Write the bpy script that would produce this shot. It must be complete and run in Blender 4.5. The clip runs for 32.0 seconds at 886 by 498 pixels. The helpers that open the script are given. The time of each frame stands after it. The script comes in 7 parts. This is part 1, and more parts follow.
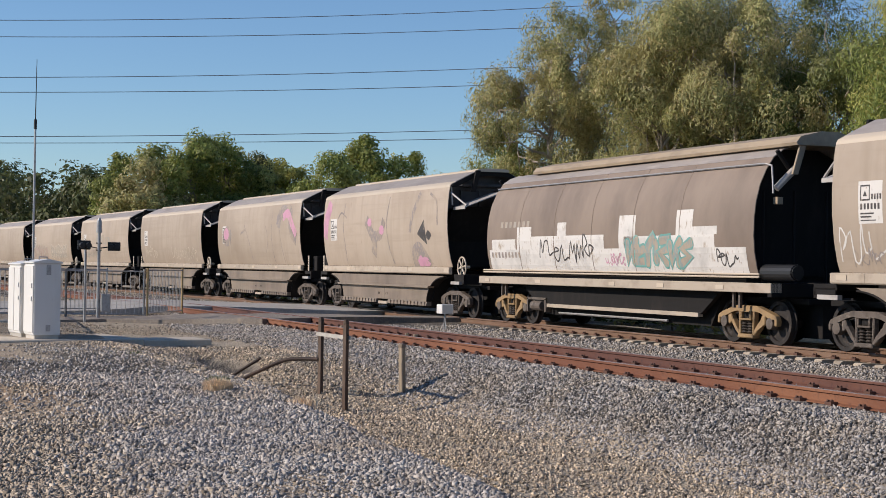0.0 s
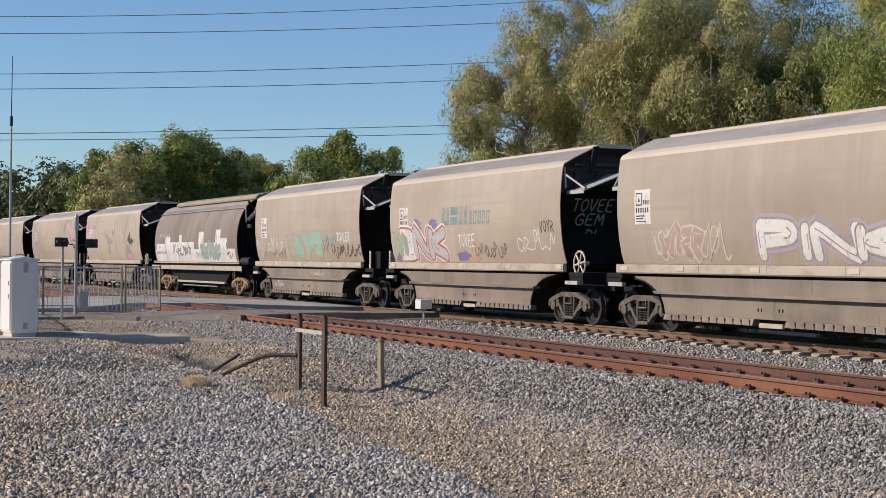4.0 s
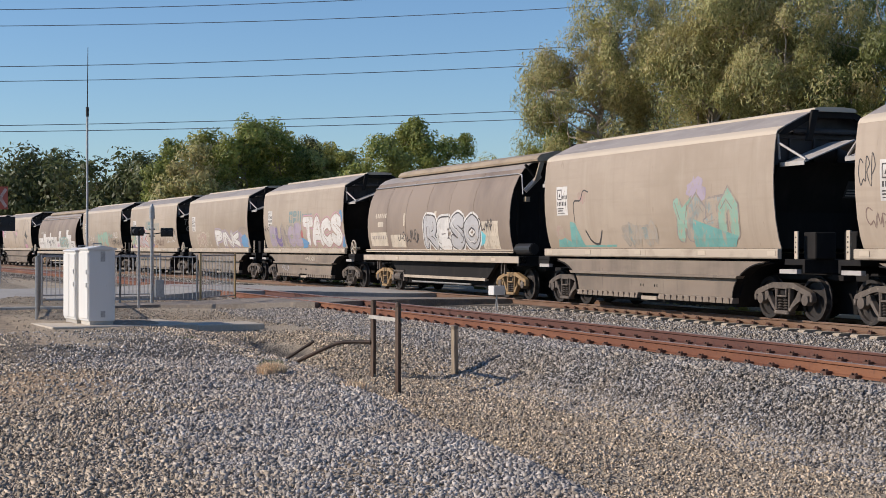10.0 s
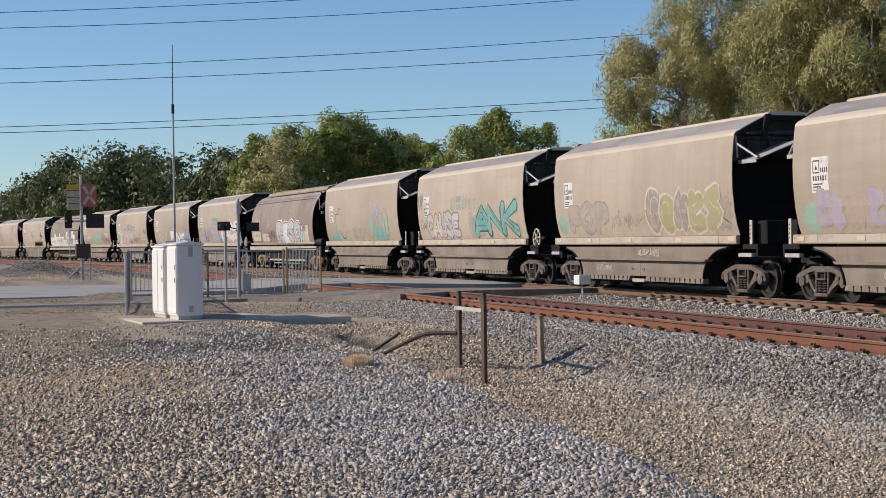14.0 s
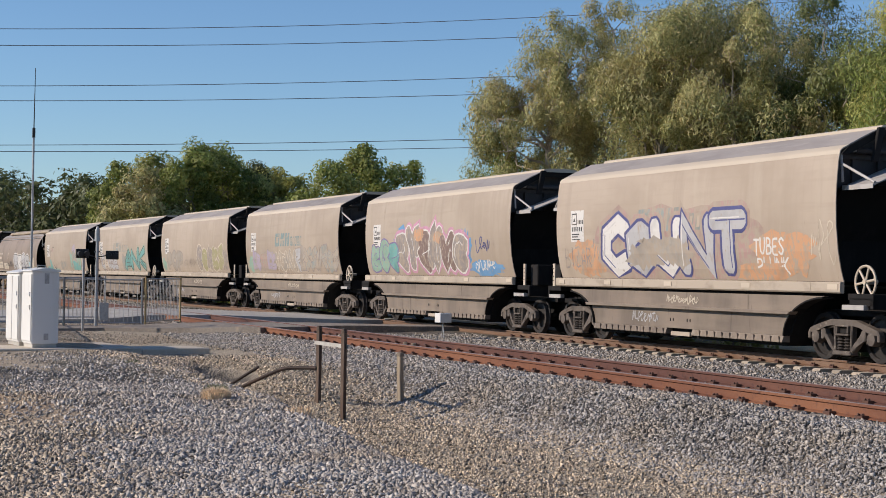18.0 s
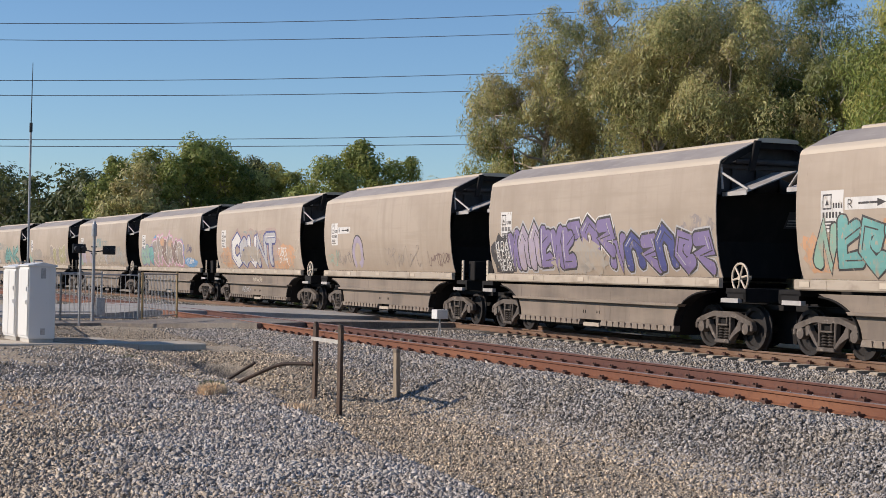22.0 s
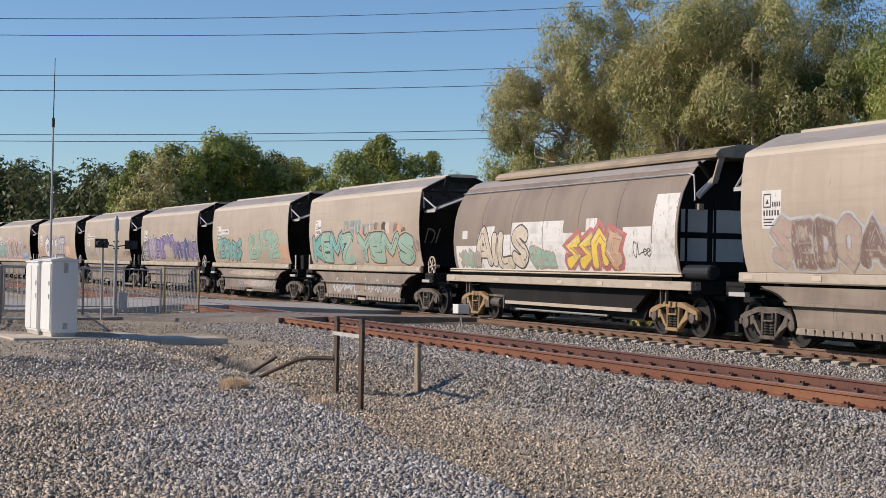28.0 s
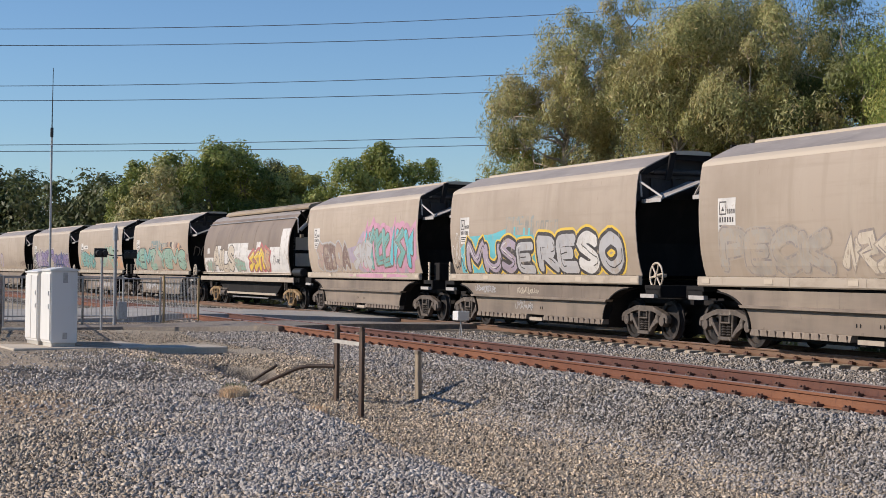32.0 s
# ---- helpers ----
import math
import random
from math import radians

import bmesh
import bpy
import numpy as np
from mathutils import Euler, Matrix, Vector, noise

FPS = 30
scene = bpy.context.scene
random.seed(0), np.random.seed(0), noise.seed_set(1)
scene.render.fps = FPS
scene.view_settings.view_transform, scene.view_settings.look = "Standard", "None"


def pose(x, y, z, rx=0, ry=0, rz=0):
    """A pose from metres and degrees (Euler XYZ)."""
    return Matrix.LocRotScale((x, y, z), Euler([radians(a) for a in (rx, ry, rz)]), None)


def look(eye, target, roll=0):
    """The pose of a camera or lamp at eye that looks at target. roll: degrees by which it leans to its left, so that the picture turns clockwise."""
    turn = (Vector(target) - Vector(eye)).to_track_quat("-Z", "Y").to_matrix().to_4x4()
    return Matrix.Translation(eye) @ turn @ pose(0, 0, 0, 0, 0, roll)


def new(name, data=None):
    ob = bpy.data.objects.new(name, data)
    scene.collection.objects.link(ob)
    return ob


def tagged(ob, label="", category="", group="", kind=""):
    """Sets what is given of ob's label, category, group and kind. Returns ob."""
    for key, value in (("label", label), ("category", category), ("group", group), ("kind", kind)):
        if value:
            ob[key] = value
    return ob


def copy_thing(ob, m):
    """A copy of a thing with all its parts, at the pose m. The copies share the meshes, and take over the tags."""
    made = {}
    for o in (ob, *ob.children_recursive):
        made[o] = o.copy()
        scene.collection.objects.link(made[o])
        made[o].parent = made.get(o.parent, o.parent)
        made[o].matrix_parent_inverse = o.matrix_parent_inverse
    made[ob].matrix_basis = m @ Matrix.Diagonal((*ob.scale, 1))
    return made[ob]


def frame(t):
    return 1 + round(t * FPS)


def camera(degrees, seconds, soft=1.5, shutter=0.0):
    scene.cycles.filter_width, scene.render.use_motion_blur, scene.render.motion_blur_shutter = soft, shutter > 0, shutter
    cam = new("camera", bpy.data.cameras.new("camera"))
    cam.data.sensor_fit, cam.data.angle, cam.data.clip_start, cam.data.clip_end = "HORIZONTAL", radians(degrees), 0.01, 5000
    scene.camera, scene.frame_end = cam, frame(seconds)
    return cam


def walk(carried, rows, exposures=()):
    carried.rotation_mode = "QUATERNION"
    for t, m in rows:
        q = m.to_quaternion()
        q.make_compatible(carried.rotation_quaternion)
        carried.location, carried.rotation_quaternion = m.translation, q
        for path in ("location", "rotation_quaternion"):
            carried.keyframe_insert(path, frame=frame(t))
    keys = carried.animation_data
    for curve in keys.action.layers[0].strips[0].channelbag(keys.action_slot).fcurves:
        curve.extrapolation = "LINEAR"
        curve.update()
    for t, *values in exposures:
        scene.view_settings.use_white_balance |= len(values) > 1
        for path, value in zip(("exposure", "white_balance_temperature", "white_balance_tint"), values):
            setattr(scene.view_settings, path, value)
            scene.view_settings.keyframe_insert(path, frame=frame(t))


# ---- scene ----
# camera: stands still at eye height, hand-held, turning a little
EXPO = 0.0
EYE = Vector((0.0, 0.0, 1.513))
cam = camera(31.27, 32.0, soft=0.7)


def aim(pan, tilt, roll):
    a, b = radians(pan), radians(tilt)
    way = Vector((-math.cos(a) * math.cos(b), math.sin(a) * math.cos(b), math.sin(b)))
    return look(EYE, EYE + way * 50, roll)


walk(cam, [
    (0, aim(22.172, 0.658, 0.823)), (0.5, aim(22.203, 0.654, 0.741)), (1, aim(22.271, 0.669, 0.676)), (1.5, aim(22.394, 0.731, 0.628)),
    (2, aim(22.448, 0.741, 0.679)), (2.5, aim(22.427, 0.672, 0.554)), (3, aim(22.61, 0.549, 0.493)), (3.5, aim(22.78, 0.542, 0.515)),
    (5.5, aim(23.397, 0.274, 0.437)), (6, aim(23.364, 0.235, 0.441)), (6.5, aim(23.197, 0.174, 0.446)), (7, aim(22.816, 0.074, -0.003)),
    (7.5, aim(22.401, -0.089, -0.104)), (8, aim(22.119, -0.067, 0.007)), (8.5, aim(21.871, -0.075, 0.05)), (9, aim(21.466, 0.039, 0.054)),
    (9.5, aim(20.951, -0.016, 0.155)), (10, aim(20.329, -0.018, 0.073)), (10.5, aim(19.766, -0.026, 0.002)), (11, aim(19.398, -0.03, -0.107)),
    (11.5, aim(19.019, -0.076, -0.159)), (12, aim(18.473, -0.094, -0.293)), (12.5, aim(17.976, -0.141, -0.409)), (13, aim(17.511, -0.184, -0.502)),
    (13.5, aim(17.122, -0.205, -0.611)), (14, aim(17.27, -0.335, -0.829)), (14.5, aim(18.548, -0.266, -0.627)), (15, aim(19.808, -0.019, -0.519)),
    (15.5, aim(20.298, 0.183, -0.082)), (17.5, aim(21.973, 0.972, 0.672)), (18, aim(22.23, 0.98, 0.87)), (18.5, aim(22.363, 1.063, 0.951)),
    (19, aim(22.356, 1.113, 1.073)), (19.5, aim(22.328, 1.084, 1.124)), (20, aim(22.287, 0.932, 1.165)), (20.5, aim(22.355, 0.859, 1.033)),
    (21, aim(22.34, 0.899, 1.159)), (21.5, aim(22.332, 0.885, 1.072)), (22, aim(22.342, 0.852, 1.094)), (22.5, aim(22.402, 0.799, 1.254)),
    (23, aim(22.522, 0.732, 1.276)), (23.5, aim(22.578, 0.753, 1.33)), (24, aim(22.588, 0.776, 1.396)), (24.5, aim(22.504, 0.754, 1.245)),
    (25, aim(22.453, 0.762, 1.247)), (25.5, aim(22.381, 0.771, 1.154)), (27.5, aim(21.732, 0.62, 1.1)), (28, aim(21.581, 0.64, 1.089)),
    (28.5, aim(21.47, 0.632, 1.085)), (29, aim(21.391, 0.69, 1.065)), (29.5, aim(21.406, 0.786, 1.085)), (30, aim(21.431, 0.82, 1.148)),
    (30.5, aim(21.58, 0.948, 1.079)), (31, aim(21.647, 0.946, 1.007)), (31.5, aim(21.684, 0.952, 0.619)), (32, aim(21.599, 0.892, 0.65)),
], [(0, EXPO), (32, EXPO)])

# ---- daylight ----
SUN_EL, SUN_AZ = 29.0, 252.0          # degrees; azimuth counted from +X towards +Y
world = bpy.data.worlds.new("world")
scene.world = world
world.use_nodes = True
wn = world.node_tree
sky = wn.nodes.new("ShaderNodeTexSky")
sky.sky_type, sky.sun_disc = "NISHITA", False
sky.sun_elevation, sky.sun_rotation = radians(SUN_EL), radians(90 - SUN_AZ)
sky.altitude, sky.air_density, sky.dust_density, sky.ozone_density = 200, 1.0, 0.1, 4.0
tint = wn.nodes.new("ShaderNodeMixRGB")
tint.blend_type, tint.inputs[0].default_value, tint.inputs[2].default_value = "MULTIPLY", 1.0, (0.88, 0.98, 1.10, 1)
wn.links.new(sky.outputs[0], tint.inputs[1])
wn.links.new(tint.outputs[0], wn.nodes["Background"].inputs[0])
wn.nodes["Background"].inputs[1].default_value = 0.11
sun_data = bpy.data.lights.new("sun", "SUN")
sun_data.energy, sun_data.angle, sun_data.color = 4.75, radians(0.53), (1.0, 0.885, 0.775)
sun_way = Vector((math.cos(radians(SUN_AZ)) * math.cos(radians(SUN_EL)), math.sin(radians(SUN_AZ)) * math.cos(radians(SUN_EL)), math.sin(radians(SUN_EL))))
sun = new("sun", sun_data)
sun.matrix_world = look(sun_way * 60, (0, 0, 0))


# ---- materials ----
def mat(name, base, rough=0.7, metal=0.0, var=(), bump=0.0, bump_scale=30.0, island=0.0, rand=0.0, spec=0.4):
    """Procedural surface: var is rows of (colour, noise scale, stretch xyz, low, high): each lays its colour over the base where the noise is high."""
    m = bpy.data.materials.new(name)
    m.use_nodes = True
    n, l = m.node_tree.nodes, m.node_tree.links
    b = n["Principled BSDF"]
    b.inputs["Roughness"].default_value, b.inputs["Metallic"].default_value = rough, metal
    b.inputs["Specular IOR Level"].default_value = spec
    co = n.new("ShaderNodeTexCoord")
    oi = n.new("ShaderNodeObjectInfo")
    shift = n.new("ShaderNodeVectorMath")
    shift.operation = "MULTIPLY_ADD"
    l.new(oi.outputs["Random"], shift.inputs[0])
    shift.inputs[1].default_value = (37, 17, 53)
    l.new(co.outputs["Object"], shift.inputs[2])
    rgb = n.new("ShaderNodeRGB")
    rgb.outputs[0].default_value = (*base, 1)
    out = rgb.outputs[0]
    for colour, scale, stretch, low, high in var:
        mp = n.new("ShaderNodeMapping")
        mp.inputs["Scale"].default_value = stretch
        l.new(shift.outputs[0], mp.inputs[0])
        t = n.new("ShaderNodeTexNoise")
        t.inputs["Scale"].default_value, t.inputs["Detail"].default_value, t.inputs["Roughness"].default_value = scale, 5, 0.6
        l.new(mp.outputs[0], t.inputs[0])
        r = n.new("ShaderNodeMapRange")
        r.inputs[1].default_value, r.inputs[2].default_value = low, high
        l.new(t.outputs[0], r.inputs[0])
        x = n.new("ShaderNodeMixRGB")
        x.inputs[2].default_value = (*colour, 1)
        l.new(r.outputs[0], x.inputs[0])
        l.new(out, x.inputs[1])
        out = x.outputs[0]
    for amount, source in ((island, None), (rand, oi.outputs["Random"])):
        if amount:
            if source is None:
                source = n.new("ShaderNodeNewGeometry").outputs["Random Per Island"]
            r = n.new("ShaderNodeMapRange")
            r.inputs[3].default_value, r.inputs[4].default_value = 1 - amount, 1 + amount
            l.new(source, r.inputs[0])
            x = n.new("ShaderNodeVectorMath")
            x.operation = "SCALE"
            l.new(out, x.inputs[0])
            l.new(r.outputs[0], x.inputs[3])
            out = x.outputs[0]
    l.new(out, b.inputs["Base Color"])
    if bump:
        t = n.new("ShaderNodeTexNoise")
        t.inputs["Scale"].default_value, t.inputs["Detail"].default_value = bump_scale, 4
        l.new(shift.outputs[0], t.inputs[0])
        p = n.new("ShaderNodeBump")
        p.inputs["Strength"].default_value, p.inputs["Distance"].default_value = 1.0, bump
        l.new(t.outputs[0], p.inputs["Height"])
        l.new(p.outputs[0], b.inputs["Normal"])
    return m


def leaf_mat(name, dark, light, dry):
    m = bpy.data.materials.new(name)
    m.use_nodes = True
    n, l = m.node_tree.nodes, m.node_tree.links
    b = n["Principled BSDF"]
    b.inputs["Roughness"].default_value = 0.5
    b.inputs["Specular IOR Level"].default_value = 0.3
    g = n.new("ShaderNodeNewGeometry")
    ramp = n.new("ShaderNodeValToRGB")
    ramp.color_ramp.elements[0].color, ramp.color_ramp.elements[1].color = (*dark, 1), (*light, 1)
    ramp.color_ramp.elements[1].position = 0.8
    e = ramp.color_ramp.elements.new(1.0)
    e.color = (*dry, 1)
    l.new(g.outputs["Random Per Island"], ramp.inputs[0])
    co = n.new("ShaderNodeTexCoord")
    t = n.new("ShaderNodeTexNoise")
    t.inputs["Scale"].default_value = 0.35
    l.new(co.outputs["Object"], t.inputs[0])
    x = n.new("ShaderNodeMixRGB")
    x.blend_type, x.inputs[2].default_value = "MIX", (*dry, 1)
    r = n.new("ShaderNodeMapRange")
    r.inputs[1].default_value, r.inputs[2].default_value, r.inputs[4].default_value = 0.45, 0.75, 0.6
    l.new(t.outputs[0], r.inputs[0])
    l.new(r.outputs[0], x.inputs[0])
    l.new(ramp.outputs[0], x.inputs[1])
    l.new(x.outputs[0], b.inputs["Base Color"])
    tr = n.new("ShaderNodeBsdfTranslucent")
    l.new(x.outputs[0], tr.inputs[0])
    mx = n.new("ShaderNodeMixShader")
    mx.inputs[0].default_value = 0.32
    l.new(b.outputs[0], mx.inputs[1])
    l.new(tr.outputs[0], mx.inputs[2])
    l.new(mx.outputs[0], n["Material Output"].inputs[0])
    return m


M_BODY = mat("beige_wagon_paint", (0.41, 0.33, 0.255), 0.55, 0, (((0.30, 0.232, 0.168), 0.35, (0.7, 1, 0.9), 0.43, 0.74), ((0.33, 0.262, 0.195), 1.7, (1.6, 1, 0.10), 0.5, 0.8), ((0.33, 0.262, 0.195), 2.4, (0.08, 1, 2.2), 0.52, 0.85), ((0.345, 0.275, 0.205), 2.2, (0.3, 1, 1.0), 0.55, 0.85), ((0.45, 0.375, 0.295), 1.1, (1.2, 1, 0.2), 0.55, 0.9), ((0.26, 0.20, 0.15), 7, (1, 1, 0.25), 0.66, 0.8)), 0.003, 1.6, rand=0.06)
M_ROOF = mat("grey_wagon_roof", (0.33, 0.29, 0.26), 0.6, 0, (((0.24, 0.21, 0.19), 1.2, (0.4, 1, 1), 0.45, 0.7), ((0.42, 0.37, 0.32), 4, (0.3, 1, 1), 0.55, 0.8)), 0.002, 6, rand=0.08)
M_CREAM = mat("cream_roof_edge", (0.52, 0.435, 0.335), 0.55, 0, (((0.45, 0.37, 0.28), 1.5, (0.3, 1, 1), 0.5, 0.75),), rand=0.05)
M_SKIRT = mat("dusty_skirt_steel", (0.225, 0.176, 0.135), 0.65, 0, (((0.15, 0.118, 0.092), 0.9, (1, 1, 0.3), 0.42, 0.66), ((0.31, 0.25, 0.185), 1.6, (0.2, 1, 1.2), 0.45, 0.95), ((0.11, 0.085, 0.066), 4.5, (1.5, 1, 0.2), 0.62, 0.74), ((0.13, 0.10, 0.08), 8, (1, 1, 0.5), 0.66, 0.8)), 0.003, 5, rand=0.07)
M_SILL = mat("pale_sill_paint", (0.43, 0.355, 0.275), 0.55, 0, (((0.30, 0.24, 0.18), 3, (0.5, 1, 1), 0.5, 0.72),), rand=0.05)
# Near-black base: shade at the wagon ends and undersides put into the steel's colour.
M_BLACK = mat("shade_black_steel", (0.0065, 0.0052, 0.0046), 0.9, 0, (((0.018, 0.014, 0.012), 2.5, (1, 1, 0.4), 0.5, 0.75),), 0.002, 8)
M_ENDGREY = mat("dark_grey_end_steel", (0.062, 0.055, 0.053), 0.7, 0, (((0.03, 0.026, 0.024), 2.0, (1, 1, 0.5), 0.45, 0.7), ((0.11, 0.098, 0.09), 5, (1, 1, 1), 0.6, 0.8)), 0.002, 8)
M_BOGIE = mat("dusty_cast_steel", (0.115, 0.092, 0.075), 0.75, 0, (((0.06, 0.048, 0.04), 3, (1, 1, 1), 0.48, 0.68), ((0.27, 0.222, 0.178), 7, (1, 1, 1), 0.58, 0.75)), 0.004, 25)
M_SPRING = mat("dark_spring_steel", (0.05, 0.041, 0.035), 0.6, 0.2, (((0.13, 0.105, 0.085), 8, (1, 1, 1), 0.5, 0.7),))
M_YBOGIE = mat("ochre_bogie_paint", (0.30, 0.195, 0.095), 0.7, 0, (((0.18, 0.125, 0.07), 3, (1, 1, 1), 0.5, 0.7), ((0.08, 0.06, 0.045), 9, (1, 1, 1), 0.62, 0.75)), 0.003, 25)
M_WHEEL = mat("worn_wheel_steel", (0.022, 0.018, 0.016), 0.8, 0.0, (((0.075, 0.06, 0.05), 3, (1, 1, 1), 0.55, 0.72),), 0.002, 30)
M_BROWN = mat("brown_wagon_paint", (0.25, 0.192, 0.147), 0.6, 0, (((0.165, 0.124, 0.096), 0.6, (1, 1, 0.5), 0.42, 0.7), ((0.235, 0.18, 0.14), 1.5, (1.5, 1, 0.15), 0.55, 0.85)), 0.003, 2, rand=0.05)
M_TAN = mat("tan_hatch_paint", (0.36, 0.28, 0.19), 0.6, 0, (((0.22, 0.17, 0.12), 2, (0.4, 1, 1), 0.45, 0.7),), rand=0.05)
M_WHITE = mat("chalky_white_paint", (0.66, 0.60, 0.53), 0.6, 0, (((0.45, 0.38, 0.31), 2.5, (1, 1, 0.4), 0.55, 0.8),))
M_COVER = mat("pale_grey_cover", (0.42, 0.39, 0.36), 0.5, 0, (((0.26, 0.23, 0.21), 2, (1, 1, 1), 0.5, 0.75),), rand=0.06)
M_GALV = mat("galvanised_steel", (0.42, 0.41, 0.40), 0.45, 0.6, (((0.30, 0.29, 0.28), 12, (1, 1, 1), 0.4, 0.7),))
M_CABINET = mat("white_cabinet_enamel", (0.70, 0.68, 0.645), 0.4, 0, (((0.62, 0.59, 0.54), 2.0, (1, 1, 0.3), 0.55, 0.8), ((0.5, 0.45, 0.38), 12, (1, 1, 0.3), 0.7, 0.8)))
M_CONC = mat("pale_concrete", (0.46, 0.43, 0.38), 0.85, 0, (((0.34, 0.31, 0.27), 1.5, (1, 1, 1), 0.45, 0.7), ((0.55, 0.51, 0.45), 14, (1, 1, 1), 0.5, 0.75)), 0.004, 40, rand=0.1)
M_SLEEPER = mat("dusty_sleeper_concrete", (0.40, 0.33, 0.25), 0.85, 0, (((0.32, 0.265, 0.205), 1.5, (1, 1, 1), 0.45, 0.7), ((0.55, 0.48, 0.385), 14, (1, 1, 1), 0.5, 0.75)), 0.004, 40, rand=0.2)
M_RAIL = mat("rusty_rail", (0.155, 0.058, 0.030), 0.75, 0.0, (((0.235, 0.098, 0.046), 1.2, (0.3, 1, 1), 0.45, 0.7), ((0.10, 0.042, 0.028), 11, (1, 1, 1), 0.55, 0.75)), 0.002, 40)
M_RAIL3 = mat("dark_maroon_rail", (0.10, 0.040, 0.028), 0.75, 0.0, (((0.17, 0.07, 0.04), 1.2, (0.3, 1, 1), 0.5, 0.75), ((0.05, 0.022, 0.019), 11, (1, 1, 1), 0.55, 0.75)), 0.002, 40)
M_RAIL2 = mat("brown_worked_rail", (0.165, 0.092, 0.055), 0.65, 0.2, (((0.21, 0.135, 0.09), 2, (0.3, 1, 1), 0.45, 0.7),), 0.002, 40)
M_HEAD = mat("dull_rail_head", (0.26, 0.19, 0.165), 0.45, 0.3, (((0.18, 0.11, 0.085), 4, (0.3, 1, 1), 0.5, 0.7),))
M_CLIP = mat("rusty_clip", (0.10, 0.05, 0.035), 0.8, 0.1)
M_ASPH = mat("worn_asphalt", (0.36, 0.335, 0.305), 0.9, 0, (((0.29, 0.27, 0.245), 0.6, (1, 1, 1), 0.45, 0.65), ((0.41, 0.385, 0.35), 18, (1, 1, 1), 0.5, 0.75)), 0.006, 60)
M_STONE = mat("grey_ballast_stone", (0.39, 0.352, 0.316), 0.85, 0, (((0.36, 0.295, 0.23), 0.9, (1, 1, 1), 0.45, 0.7),), island=0.52)
M_BALLAST = mat("grey_crushed_rock", (0.30, 0.274, 0.25), 0.85, 0, (((0.31, 0.26, 0.205), 0.9, (1, 1, 1), 0.45, 0.7),), island=0.7)
M_RUBBLE = mat("brown_grey_rubble", (0.30, 0.245, 0.19), 0.9, 0, (((0.36, 0.285, 0.205), 0.5, (1, 1, 1), 0.45, 0.65),), island=0.65)
M_DUSTY = mat("dusty_brown_stone", (0.385, 0.318, 0.245), 0.9, 0, (((0.40, 0.33, 0.25), 0.9, (1, 1, 1), 0.45, 0.7),), island=0.6)
M_GRIT = mat("tan_grit", (0.46, 0.37, 0.27), 0.9, 0, (((0.30, 0.26, 0.215), 1.5, (1, 1, 1), 0.45, 0.7),), island=0.72)
M_WOOD = mat("weathered_timber", (0.22, 0.17, 0.125), 0.85, 0, (((0.13, 0.10, 0.075), 4, (3, 3, 0.3), 0.45, 0.7),), 0.004, 30)
M_DARK = mat("black_housing", (0.018, 0.018, 0.019), 0.5)
M_BARK = mat("pale_bark", (0.25, 0.20, 0.155), 0.9, 0, (((0.13, 0.10, 0.08), 2, (1, 1, 0.4), 0.45, 0.7),), 0.01, 10)
M_WIRE = mat("dark_cable", (0.11, 0.125, 0.155), 0.6)


# ---- mesh helpers ----
def part(name, bm, material, parent=None, label=""):
    me = bpy.data.meshes.new(name)
    bmesh.ops.recalc_face_normals(bm, faces=bm.faces)
    bm.to_mesh(me)
    bm.free()
    for m in material if isinstance(material, (list, tuple)) else [material]:
        me.materials.append(m)
    ob = new(name, me)
    if parent:
        ob.parent = parent
    return tagged(ob, label)


def raw(name, verts, faces, material, parent=None, label=""):
    me = bpy.data.meshes.new(name)
    me.from_pydata(verts, [], faces)
    me.materials.append(material)
    ob = new(name, me)
    if parent:
        ob.parent = parent
    return tagged(ob, label)


def box(bm, x0, x1, y0, y1, z0, z1):
    v = [bm.verts.new((x, y, z)) for x in (x0, x1) for y in (y0, y1) for z in (z0, z1)]
    for f in ((0, 1, 3, 2), (4, 6, 7, 5), (0, 4, 5, 1), (2, 3, 7, 6), (0, 2, 6, 4), (1, 5, 7, 3)):
        bm.faces.new([v[i] for i in f])
    return v


def bevel(bm, w=0.01, seg=1):
    bmesh.ops.bevel(bm, geom=bm.edges[:], offset=w, segments=seg, affect="EDGES", clamp_overlap=True)
    return bm


def prism(bm, pts, axis, a, b):
    """Extrudes a closed outline of 2D points along an axis ('x': points are y,z; 'y': x,z; 'z': x,y)."""
    def at(p, h):
        return {"x": (h, p[0], p[1]), "y": (p[0], h, p[1]), "z": (p[0], p[1], h)}[axis]
    lo, hi = [bm.verts.new(at(p, a)) for p in pts], [bm.verts.new(at(p, b)) for p in pts]
    n = len(pts)
    for i in range(n):
        bm.faces.new((lo[i], lo[(i + 1) % n], hi[(i + 1) % n], hi[i]))
    bm.faces.new(lo[::-1])
    bm.faces.new(hi)
    return lo + hi


def sheet(bm, pts, axis, a, b, steps=1, thick=0.02):
    """An open outline as a bent sheet with thickness."""
    inner = []
    for i, p in enumerate(pts):
        q0, q1 = Vector(pts[max(i - 1, 0)]), Vector(pts[min(i + 1, len(pts) - 1)])
        d = (q1 - q0).normalized()
        inner.append((p[0] - d.y * thick, p[1] + d.x * thick))
    return prism(bm, list(pts) + inner[::-1], axis, a, b)


